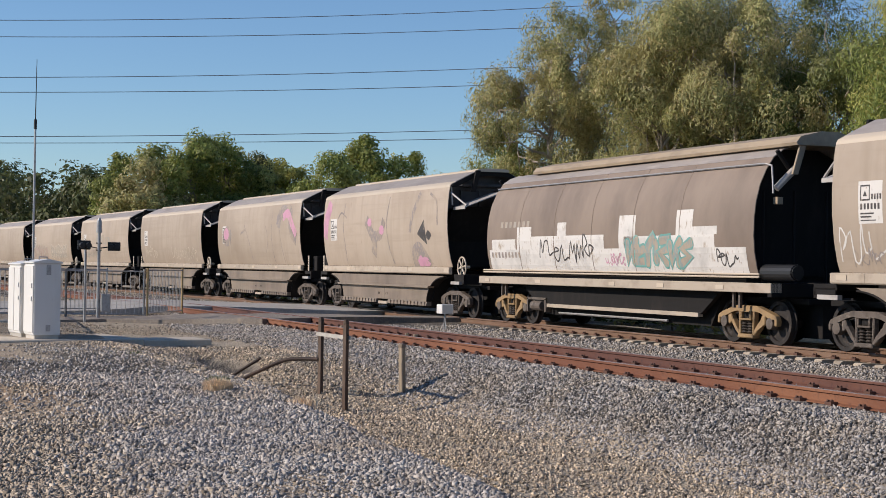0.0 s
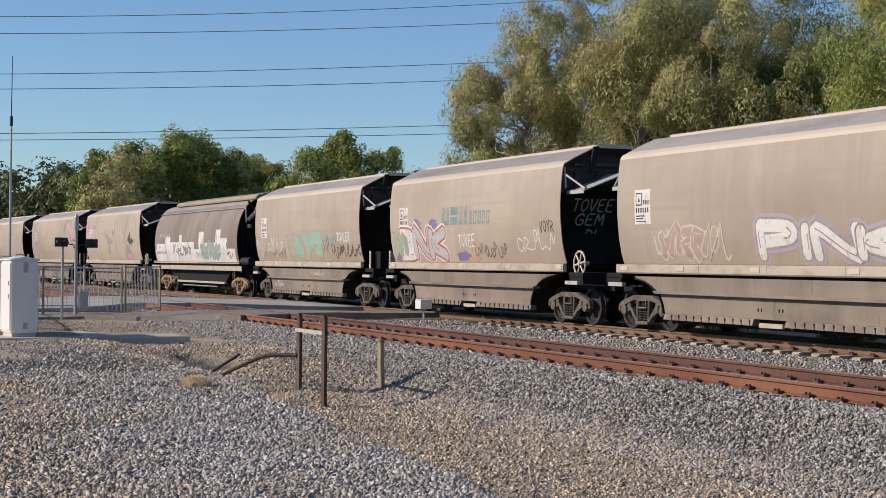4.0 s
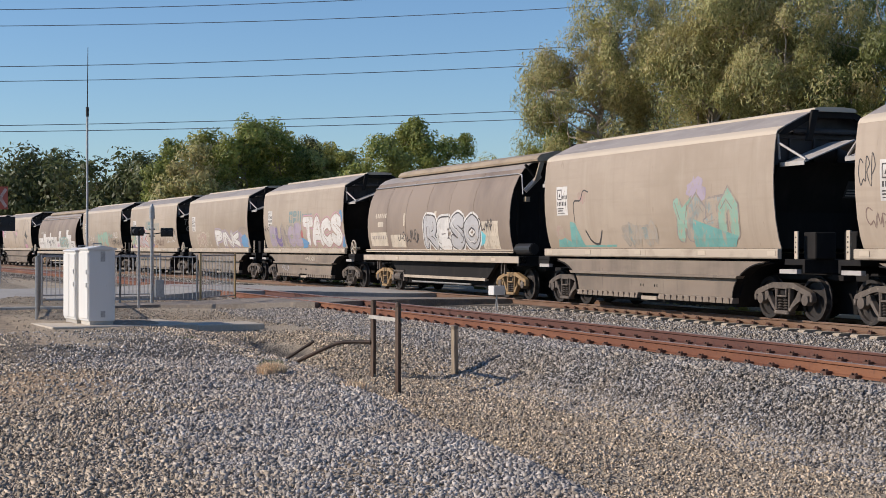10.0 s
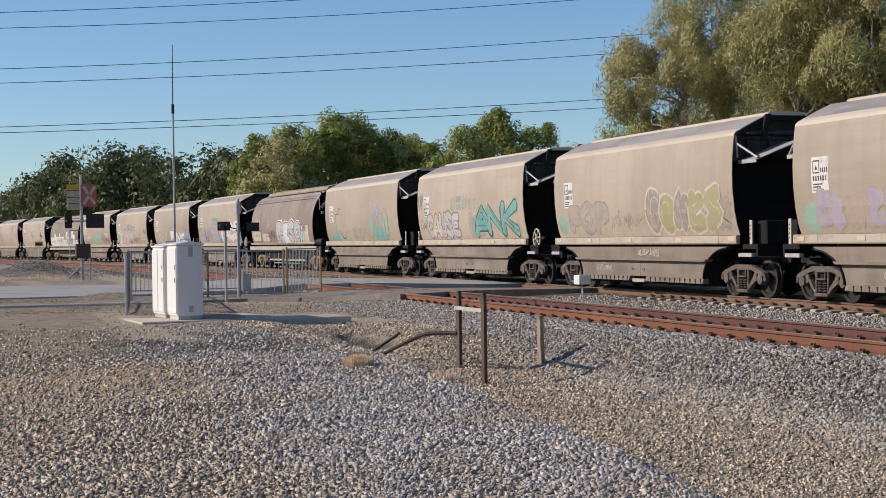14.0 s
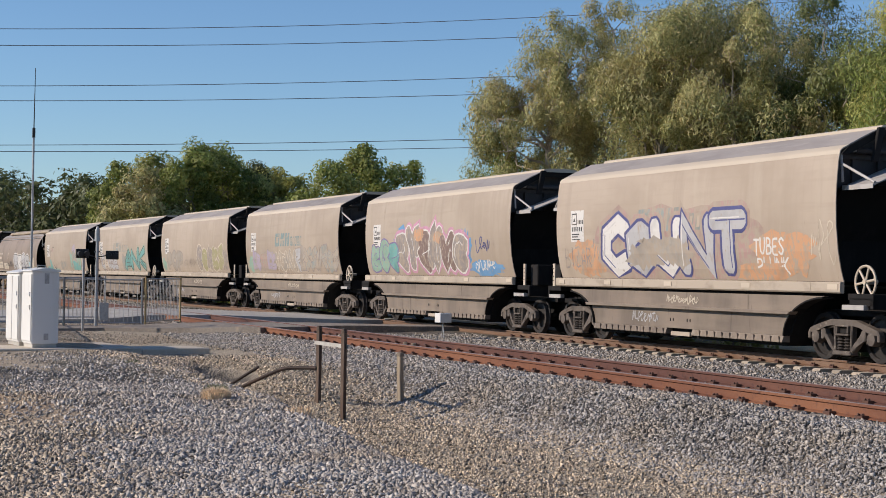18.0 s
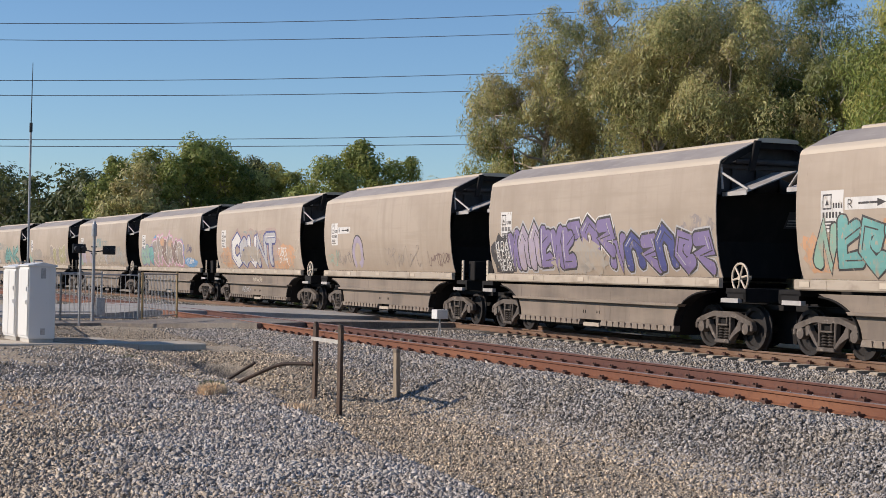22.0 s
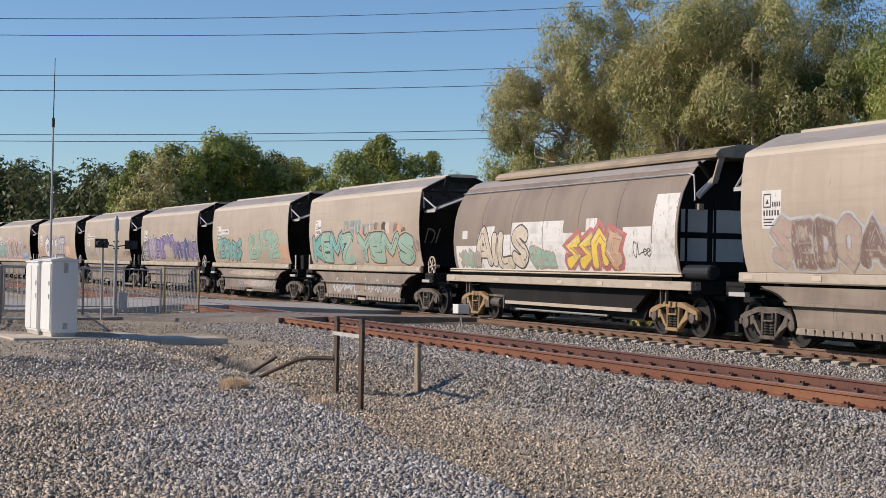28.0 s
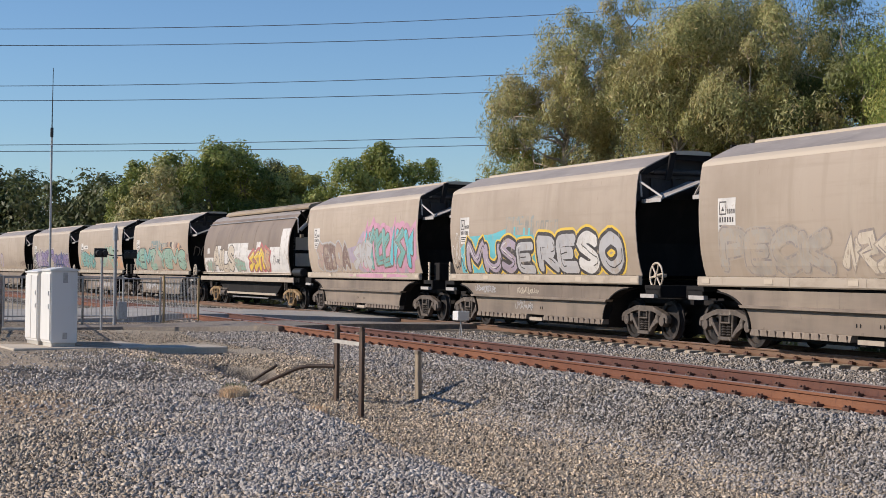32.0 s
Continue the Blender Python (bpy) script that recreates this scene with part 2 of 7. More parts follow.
def rod(bm, p, q, r, n=8, r2=None):
    p, q = Vector(p), Vector(q)
    turn = (q - p).to_track_quat("Z", "Y").to_matrix()
    rings = []
    for c, rr in ((p, r), (q, r if r2 is None else r2)):
        rings.append([bm.verts.new(c + turn @ Vector((rr * math.cos(2 * math.pi * k / n), rr * math.sin(2 * math.pi * k / n), 0))) for k in range(n)])
    for k in range(n):
        bm.faces.new((rings[0][k], rings[0][(k + 1) % n], rings[1][(k + 1) % n], rings[1][k]))
    bm.faces.new(rings[0][::-1])
    bm.faces.new(rings[1])


def lathe(bm, outline, n=20, axis="y"):
    """Turns (radius, height) points about an axis."""
    rings = []
    for r, h in outline:
        ring = []
        for k in range(n):
            c, s = r * math.cos(2 * math.pi * k / n), r * math.sin(2 * math.pi * k / n)
            ring.append(bm.verts.new((c, h, s) if axis == "y" else (c, s, h) if axis == "z" else (h, c, s)))
        rings.append(ring)
    for a, b in zip(rings, rings[1:]):
        for k in range(n):
            bm.faces.new((a[k], a[(k + 1) % n], b[(k + 1) % n], b[k]))
    bm.faces.new(rings[0])
    bm.faces.new(rings[-1][::-1])


def smooth(ob, angle=35):
    me = ob.data
    me.shade_smooth()
    me.set_sharp_from_angle(angle=radians(angle))
    return ob


def base(name, label, category, group="", at=None):
    e = tagged(new(name), label, category, group)
    if at is not None:
        e.matrix_world = at
    return e


rng = np.random.default_rng(7)


def lattice(x, y, seed):
    """Smooth value noise on arrays, 0 to 1."""
    xi, yi = np.floor(x).astype(np.int64), np.floor(y).astype(np.int64)
    fx, fy = x - xi, y - yi
    fx, fy = fx * fx * (3 - 2 * fx), fy * fy * (3 - 2 * fy)
    def h(a, b):
        k = (a * 374761393 + b * 668265263 + seed * 974634777) & 0x7FFFFFFF
        k = ((k ^ (k >> 13)) * 1274126177) & 0x7FFFFFFF
        return ((k ^ (k >> 16)) & 0xFFFF) / 65535.0
    return (h(xi, yi) * (1 - fx) + h(xi + 1, yi) * fx) * (1 - fy) + (h(xi, yi + 1) * (1 - fx) + h(xi + 1, yi + 1) * fx) * fy


# ---- the line ----
TRACK_Y, X0, RADIUS = 19.53, -42.95, 913.1     # centre of the main line, start and radius of its curve
NEAR_OFF, NEAR_Z = -7.29, 0.108                # the disused track beside it
SLEEPER = 0.62


def line_at(s, off=0.0):
    """Place and heading at a length s along the main line, off metres beyond it."""
    u = min(s - X0, 0.0) / RADIUS
    x = s if s > X0 else X0 + RADIUS * math.sin(u)
    y = TRACK_Y - RADIUS * (1 - math.cos(u))
    return x + off * math.sin(u), y + off * math.cos(u), -u


def smoothstep(a, b, v):
    t = np.clip((v - a) / (b - a), 0, 1)
    return t * t * (3 - 2 * t)


def line_y(x):
    """y of the main line's centre at x (arrays)."""
    d = np.minimum(x - X0, 0)
    return TRACK_Y - (RADIUS - np.sqrt(np.maximum(RADIUS ** 2 - d * d, 1)))


def ground_z(x, y):
    x, y = np.asarray(x, float), np.asarray(y, float)
    off = y - line_y(x)                                   # across the line
    crest = 4.35 + np.clip((-x - 9) * 0.125, -2, 1.5)       # edge of the gravel pad
    pad = -0.10 + 0.10 * (lattice(x * 0.35, y * 0.35, 3) - 0.5) + 0.04 * (lattice(x * 1.3, y * 1.3, 4) - 0.5)
    swale = -0.74 + 0.08 * (lattice(x * 0.6, y * 0.6, 5) - 0.5)
    open_ = smoothstep(-29, -23.5, x)
    swale = swale * open_ + (-0.22) * (1 - open_)
    z = pad + (swale - pad) * smoothstep(crest, crest + 1.0, y)
    z = z - 0.48 * np.exp(-((x + 29.2) / 1.1) ** 2 - ((y - 7.55) / 0.5) ** 2) - 0.2 * np.exp(-((x + 27.2) / 1.2) ** 2 - ((y - 7.1) / 0.7) ** 2)
    bed = -0.118 + 0.03 * smoothstep(-9.15, -8.75, off) * (1 - smoothstep(-5.7, -5.3, off)) + 0.03 * (lattice(x * 0.8, y * 0.8, 6) - 0.5)
    bed = bed - 0.10 * smoothstep(-5.1, -4.4, off) * (1 - smoothstep(2.2, 2.6, off))
    z = z + (bed - z) * smoothstep(-10.4, -8.75, off)
    far = -0.55 + 0.2 * (lattice(x * 0.15, y * 0.15, 8) - 0.5)
    z = z + (far - z) * smoothstep(2.1, 4.2, off)
    road = smoothstep(-70, -66, x) * (1 - smoothstep(-42, -40, x)) * (1 - smoothstep(3, 8, off))
    lift = 0.07 * smoothstep(-9.6, -8.6, off) * (1 - smoothstep(-5.6, -5.0, off)) * smoothstep(-52, -50, x)
    heap = 0.22 * np.exp(-((x + 48.6) / 0.9) ** 2 - ((y - 4.6) / 1.1) ** 2) + 0.8 * np.exp(-((x + 92) / 5) ** 2 - ((y - 4.6) / 1.9) ** 2)
    return z + (-0.16 + lift - z) * road + heap


# ---- ground ----
def build_ground():
    def axis(lo, a, b, hi, step):
        fine = list(np.arange(a, b + 1e-6, step))
        out, d, v = [], step, b
        while v < hi:
            d *= 1.25
            v += d
            out.append(v)
        left, d, v = [], step, a
        while v > lo:
            d *= 1.25
            v -= d
            left.append(v)
        return np.array(left[::-1] + fine + out)
    xs, ys = axis(-2500, -75, 2, 1500, 0.3), axis(-1500, -4, 25, 2500, 0.25)
    gx, gy = np.meshgrid(xs, ys, indexing="ij")
    gz = ground_z(gx, gy)
    n, m = gx.shape
    v = np.stack([gx, gy, gz], -1).reshape(-1, 3)
    i = (np.arange(n - 1)[:, None] * m + np.arange(m - 1)[None, :]).reshape(-1)
    f = np.stack([i, i + m, i + m + 1, i + 1], 1)
    me = bpy.data.meshes.new("ground")
    me.from_pydata(v.tolist(), [], f.tolist())
    dirt_shade_mask = me.attributes.new("dirt", "FLOAT", "POINT")
    x, y = v[:, 0], v[:, 1]
    off = y - line_y(x)
    crest = 4.35 + np.clip((-x - 9) * 0.125, -2, 1.5)
    d = smoothstep(crest + 0.9, crest + 1.6, y) * (1 - smoothstep(-10.1, -9.5, off))
    d = np.maximum(d, smoothstep(2.5, 4.5, off))
    d = np.maximum(d, 0.95 * smoothstep(0.47, 0.60, lattice(x * 0.22 + 5, y * 0.5, 11)) * (1 - smoothstep(3.4, 4.6, y)))
    d = np.maximum(d, 0.55 * (1 - smoothstep(1.5, 4.0, y)) * smoothstep(-14, -18, x))
    d = np.maximum(d, smoothstep(-24, -30, x) * 0.55 * (1 - smoothstep(-10, -9, off)))
    worn = np.exp(-((x + 19.8) / 1.5) ** 2 - ((y - 1.8) / 1.3) ** 2)
    d = np.maximum(d, np.clip(1.3 * worn, 0, 1))
    brown = me.attributes.new("earth", "FLOAT", "POINT")
    brown.data.foreach_set("value", np.clip(1.25 * worn + 0.55 * (1 - smoothstep(2.5, 4.6, y)), 0, 1).astype(np.float32))
    # Paints the hollow's shade: less dirt here leaves the darker grey.
    d = d * (1 - 0.95 * np.exp(-((x + 29.2) / 1.4) ** 2 - ((y - 7.55) / 0.75) ** 2))
    d = d * (1 - 0.9 * np.exp(-((x + 92) / 7) ** 2 - ((y - 4.6) / 3) ** 2))
    dirt_shade_mask.data.foreach_set("value", d.astype(np.float32))
    me.shade_smooth()
    m = bpy.data.materials.new("gravelly_ground")
    m.use_nodes = True
    n, l = m.node_tree.nodes, m.node_tree.links
    b = n["Principled BSDF"]
    b.inputs["Roughness"].default_value, b.inputs["Specular IOR Level"].default_value = 0.95, 0.2
    co = n.new("ShaderNodeTexCoord")
    def noise_of(scale, detail=5):
        t = n.new("ShaderNodeTexNoise")
        t.inputs["Scale"].default_value, t.inputs["Detail"].default_value = scale, detail
        l.new(co.outputs["Object"], t.inputs[0])
        return t.outputs[0]
    def mix(fac, a, c):
        x = n.new("ShaderNodeMixRGB")
        l.new(fac, x.inputs[0])
        for k, s in ((1, a), (2, c)):
            if isinstance(s, tuple):
                x.inputs[k].default_value = (*s, 1)
            else:
                l.new(s, x.inputs[k])
        return x.outputs[0]
    def span(s, lo, hi):
        r = n.new("ShaderNodeMapRange")
        r.inputs[1].default_value, r.inputs[2].default_value = lo, hi
        l.new(s, r.inputs[0])
        return r.outputs[0]
    vo = n.new("ShaderNodeTexVoronoi")
    vo.inputs["Scale"].default_value = 22
    l.new(co.outputs["Object"], vo.inputs[0])
    # Dark greys hold the shade of the gaps between the loose stones.
    grey = mix(span(vo.outputs["Color"], 0.1, 0.9), (0.035, 0.031, 0.028), (0.12, 0.107, 0.094))
    grey = mix(span(noise_of(1.2), 0.45, 0.7), grey, (0.24, 0.20, 0.155))
    tan = mix(span(noise_of(2.5), 0.35, 0.7), (0.44, 0.355, 0.25), (0.58, 0.485, 0.365))
    tan = mix(span(vo.outputs["Distance"], 0.25, 0.6), tan, (0.36, 0.30, 0.225))
    be = n.new("ShaderNodeAttribute")
    be.attribute_name = "earth"
    tan = mix(be.outputs["Fac"], tan, mix(span(noise_of(3.0), 0.35, 0.7), (0.34, 0.235, 0.145), (0.44, 0.33, 0.22)))
    at = n.new("ShaderNodeAttribute")
    at.attribute_name = "dirt"
    edge = n.new("ShaderNodeMath")
    edge.operation = "MULTIPLY_ADD"
    l.new(noise_of(5.0), edge.inputs[0])
    edge.inputs[1].default_value = 0.6
    l.new(at.outputs["Fac"], edge.inputs[2])
    l.new(mix(span(edge.outputs[0], 0.55, 1.0), grey, tan), b.inputs["Base Color"])
    bp = n.new("ShaderNodeBump")
    bp.inputs["Distance"].default_value = 0.03
    l.new(vo.outputs["Distance"], bp.inputs["Height"])
    l.new(bp.outputs[0], b.inputs["Normal"])
    me.materials.append(m)
    tagged(new("ground", me), "grey gravel and sandy dirt ground beside the railway", "ground", kind="structure")


build_ground()


def build_stones(name, label, count, where, size, squash=0.75, material=None, chunky=False):
    """Loose angular stones as one scatter; where(rng, n) gives x, y. Chunky stones have six faces, the rest four."""
    if chunky:
        v0 = np.array([(0, 0, 1.15), (0, 0, -1.15), (1.3, 0, 0), (-0.65, 1.13, 0), (-0.65, -1.13, 0)], float)
        f0 = np.array([(0, 2, 3), (0, 3, 4), (0, 4, 2), (1, 3, 2), (1, 4, 3), (1, 2, 4)])
    else:
        v0 = np.array([(1, 1, 1), (1, -1, -1), (-1, 1, -1), (-1, -1, 1)], float) * 0.8
        f0 = np.array([(0, 1, 2), (0, 3, 1), (0, 2, 3), (1, 3, 2)])
    k = len(v0)
    x, y = where(rng, count)
    n = len(x)
    z = ground_z(x, y)
    r = np.minimum(rng.lognormal(math.log(size * 0.97), 0.38, n), size * 1.9) * np.clip(0.80 + 0.015 * np.hypot(x, y), 0.9, 1.25)
    v = v0[None] * rng.uniform(0.7, 1.3, (n, k, 1)) + rng.normal(0, 0.26, (n, k, 3))
    v = v * (r[:, None] * np.stack([rng.uniform(0.8, 1.35, n), rng.uniform(0.8, 1.2, n), np.full(n, squash)], 1))[:, None, :]
    a, t = rng.uniform(0, 6.28, n), rng.uniform(-3.1, 3.1, n)
    c, s, ct, st = np.cos(a), np.sin(a), np.cos(t), np.sin(t)
    vy, vz = v[..., 1] * ct[:, None] - v[..., 2] * st[:, None], v[..., 1] * st[:, None] + v[..., 2] * ct[:, None]
    vx = v[..., 0] * c[:, None] - vy * s[:, None]
    vy = v[..., 0] * s[:, None] + vy * c[:, None]
    v = np.stack([vx + x[:, None], vy + y[:, None], vz + (z + r * 0.42)[:, None]], -1).reshape(-1, 3)
    f = (f0[None] + (np.arange(n) * k)[:, None, None]).reshape(-1, 3)
    me = bpy.data.meshes.new(name)
    me.vertices.add(len(v))
    me.vertices.foreach_set("co", v.astype(np.float32).ravel())
    me.loops.add(len(f) * 3)
    me.loops.foreach_set("vertex_index", f.astype(np.int32).ravel())
    me.polygons.add(len(f))
    me.polygons.foreach_set("loop_start", np.arange(0, len(f) * 3, 3, dtype=np.int32))
    me.update(calc_edges=True)
    me.materials.append(material or M_STONE)
    return tagged(new(name, me), label, "gravel", kind="stuff")


def on_pad(g, n, dusty=False):
    a, d = g.uniform(radians(0.5), radians(40), n), 1 / g.uniform(1 / 32, 1 / 9.3, n)
    d = np.where(g.uniform(size=n) < 0.35, g.uniform(9.3, 24, n), d)
    x, y = -d * np.cos(a), d * np.sin(a)
    crest = 4.35 + np.clip((-x - 9) * 0.125, -2, 1.5)
    bare = smoothstep(0.47, 0.60, lattice(x * 0.22 + 5, y * 0.5, 11)) * (1 - smoothstep(3.4, 4.6, y))
    bare = np.maximum(bare, 0.55 * (1 - smoothstep(1.5, 4.0, y)) * smoothstep(-14, -18, x))
    bare = np.maximum(bare, 1.1 * np.exp(-((x + 19.8) / 1.5) ** 2 - ((y - 1.8) / 1.3) ** 2))
    keep = (y < crest + 1.2 + g.normal(0, 0.2, n)) & (g.uniform(size=n) > 0.76 * bare) & (x < -2)
    brown = y + 1.6 * (lattice(x * 0.5, y * 0.7, 41) - 0.5) + g.normal(0, 0.45, n) < 2.7
    keep &= brown if dusty else ~brown
    return x[keep], y[keep]


def on_dusty_pad(g, n):
    return on_pad(g, n, True)


def on_shoulder(g, n):
    x = -1 / g.uniform(1 / 48, 1 / 7.0, n)
    x = np.where(g.uniform(size=n) < 0.5, g.uniform(-42, -7, n), x)
    y = g.uniform(9.0, 11.36, n)
    keep = y > 9.35 + 0.3 * (lattice(x * 0.7, y * 0 + 1, 21) - 0.5) + g.normal(0, 0.18, n)
    return x[keep], y[keep]


def between_tracks(g, n):
    x = g.uniform(-42, -9, n)
    return x, g.uniform(13.45, 18.12, n)


def past_the_road(g, n):
    x = g.uniform(-120, -62.5, n)
    y = line_y(x) + g.uniform(-9.6, 2.6, n)
    heap = g.uniform(size=n) < 0.22
    return np.where(heap, g.normal(-92, 4, n), x), np.where(heap, g.normal(4.6, 1.6, n), y)


def in_swale(g, n):
    x, y = g.uniform(-34, -7, n), g.uniform(5.5, 9.6, n)
    keep = (np.exp(-((x + 29.2) / 1.1) ** 2 - ((y - 7.55) / 0.5) ** 2) < 0.3) & ~((x < -32.2) & (y < 9.4))
    return x[keep], y[keep]


build_stones("pad_gravel", "loose angular grey gravel on the pad", 190000, on_pad, 0.0136, 0.75, None, True)
build_stones("dusty_gravel", "loose angular gravel brown with dust on the pad", 180000, on_dusty_pad, 0.0132, 0.75, M_DUSTY)
build_stones("shoulder_ballast", "coarse grey ballast stones on the track shoulder", 105000, on_shoulder, 0.0142, 0.75, M_BALLAST, True)
build_stones("track_ballast", "grey ballast stones between the two tracks", 56000, between_tracks, 0.0150, 0.75, M_BALLAST)
def by_the_road(g, n):
    x, y = g.uniform(-50.8, -25, n), g.uniform(1.2, 11.2, n)
    slab = (x > -35.4) & (x < -32.2) & (y > 3.4) & (y < 6.6) | (x > -34.6) & (x < -32.4) & (y > 6.5) & (y < 9.3)
    path = (x < np.interp(y, [4.5, 7.9, 9.8, 11.3], [-44.0, -44.4, -42.6, -39.9])) & (x > -47.3)
    thin = lattice(x * 0.3, y * 0.5, 31) + g.normal(0, 0.12, n)
    hollow = np.exp(-((x + 29.2) / 1.1) ** 2 - ((y - 7.55) / 0.5) ** 2) > 0.3
    keep = ~slab & ~path & ~hollow & (thin > 0.40) & (y > 0.02 * -x)
    return x[keep], y[keep]


def on_siding(g, n):
    x, y = g.uniform(-51.5, -7, n), g.uniform(10.7, 13.9, n)
    clear = np.minimum(np.abs(y - 11.487), np.abs(y - 12.993)) > 0.11
    keep = clear & ~((x < -39.7) & (x > -45.8))
    return x[keep], y[keep]


build_stones("roadside_gravel", "brown grey rubble and gravel beside the road", 42000, by_the_road, 0.0108, 0.7, M_RUBBLE)
build_stones("siding_ballast", "grey ballast stones between the siding's rails", 32000, on_siding, 0.0165, 0.75, M_BALLAST)
build_stones("far_ballast", "grey ballast stones along the tracks past the road", 22000, past_the_road, 0.02, 0.75, M_BALLAST)
build_stones("swale_gravel", "sparse small stones on sandy dirt", 50000, in_swale, 0.0125, 0.75, M_GRIT)


# ---- tracks ----
def rail_outline(h=0.17):
    return [(-0.07, 0), (0.07, 0), (0.07, 0.012), (0.012, 0.028), (0.010, h - 0.045), (0.036, h - 0.034), (0.036, h - 0.006), (0.028, h),
            (-0.028, h), (-0.036, h - 0.006), (-0.036, h - 0.034), (-0.010, h - 0.045), (-0.012, 0.028), (-0.07, 0.012)]


def build_track(name, off, z, s0, s1, rail_mat, label, seed):
    track = base(name, label, "railway track")
    tagged(track, kind="structure")
    for side in (-0.7525, 0.7525):
        bm = bmesh.new()
        prev = None
        s = s1
        steps = []
        while s > s0:
            steps.append(s)
            s -= 4.0 if s > -45 else 6.0
        for s in steps:
            x, y, a = line_at(s, off)
            ring = [bm.verts.new((x + (p + side) * -math.sin(a), y + (p + side) * math.cos(a), z - 0.17 + h)) for p, h in rail_outline()]
            if prev:
                k = len(ring)
                for i in range(k):
                    bm.faces.new((prev[i], prev[(i + 1) % k], ring[(i + 1) % k], ring[i]))
            prev = ring
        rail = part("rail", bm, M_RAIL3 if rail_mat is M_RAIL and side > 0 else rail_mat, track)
        bm = bmesh.new()
        prev = None
        for s in steps:
            x, y, a = line_at(s, off)
            ring = [bm.verts.new((x + (p + side) * -math.sin(a), y + (p + side) * math.cos(a), z + h)) for p, h in ((-0.033, -0.004), (-0.027, 0.003), (0.027, 0.003), (0.033, -0.004))]
            if prev:
                for i in range(3):
                    bm.faces.new((prev[i], prev[i + 1], ring[i + 1], ring[i]))
            prev = ring
        part("running_surface", bm, M_HEAD, rail, "dull worn running surface")
    sl = bmesh.new()
    prism(sl, [(-1.25, -0.2), (1.25, -0.2), (1.25, -0.02), (1.21, 0.0), (-1.21, 0.0), (-1.25, -0.02)], "x", -0.12, 0.12)
    me = bpy.data.meshes.new("sleeper")
    bmesh.ops.recalc_face_normals(sl, faces=sl.faces)
    sl.to_mesh(me)
    me.materials.append(M_SLEEPER)
    cl = bmesh.new()
    for side in (-1, 1):
        for k in (-1, 1):
            y = side * 0.7525 + k * 0.095
            box(cl, -0.065, 0.065, y - 0.05, y + 0.05, 0.0, 0.045)
            rod(cl, (-0.045, y - 0.02 * k, 0.05), (0.05, y + 0.02 * k, 0.06), 0.017, 6)
            rod(cl, (-0.045, y - 0.035 * k, 0.035), (-0.045, y + 0.03 * k, 0.06), 0.016, 6)
    cm = bpy.data.meshes.new("clip")
    bmesh.ops.recalc_face_normals(cl, faces=cl.faces)
    cl.to_mesh(cm)
    cm.materials.append(M_CLIP)
    g = random.Random(seed)
    s = -7.0
    k = 0
    while s > -40.5:
        x, y, a = line_at(s, off)
        for data, name2 in ((me, "sleeper"), (cm, "clip")):
            ob = new(name2, data)
            ob.parent = track
            ob.matrix_world = pose(x, y, z - (0.172 if off else 0.158) + 0.004 * g.uniform(-1, 1), 0, 0, math.degrees(a) + 0.6 * g.uniform(-1, 1))
        s -= SLEEPER
    # the sleepers farther off
    v, f = [], []
    while s > -170:
        x, y, a = line_at(s, off)
        if not -66 < x < -51 and not (-45.5 < x < -39.5):
            c, t = math.cos(a), math.sin(a)
            b = len(v)
            for dx, dy, dz in ((-.12, -1.25, -.2), (.12, -1.25, -.2), (.12, 1.25, -.2), (-.12, 1.25, -.2), (-.12, -1.25, 0), (.12, -1.25, 0), (.12, 1.25, 0), (-.12, 1.25, 0)):
                v.append((x + dx * c - dy * t, y + dx * t + dy * c, z - 0.172 + dz))
            f += [tuple(b + i for i in q) for q in ((4, 5, 6, 7), (0, 1, 5, 4), (1, 2, 6, 5), (2, 3, 7, 6), (3, 0, 4, 7))]
        s -= SLEEPER
    tagged(raw("far_sleepers", v, f, M_SLEEPER, track), kind="stuff")


build_track("main_track", 0.0, 0.0, -520, 330, M_RAIL2, "railway track with brown rails on pale concrete sleepers", 1)
build_track("siding_track", NEAR_OFF, NEAR_Z, -520, 330, M_RAIL, "disused railway track with bright rusty rails", 2)


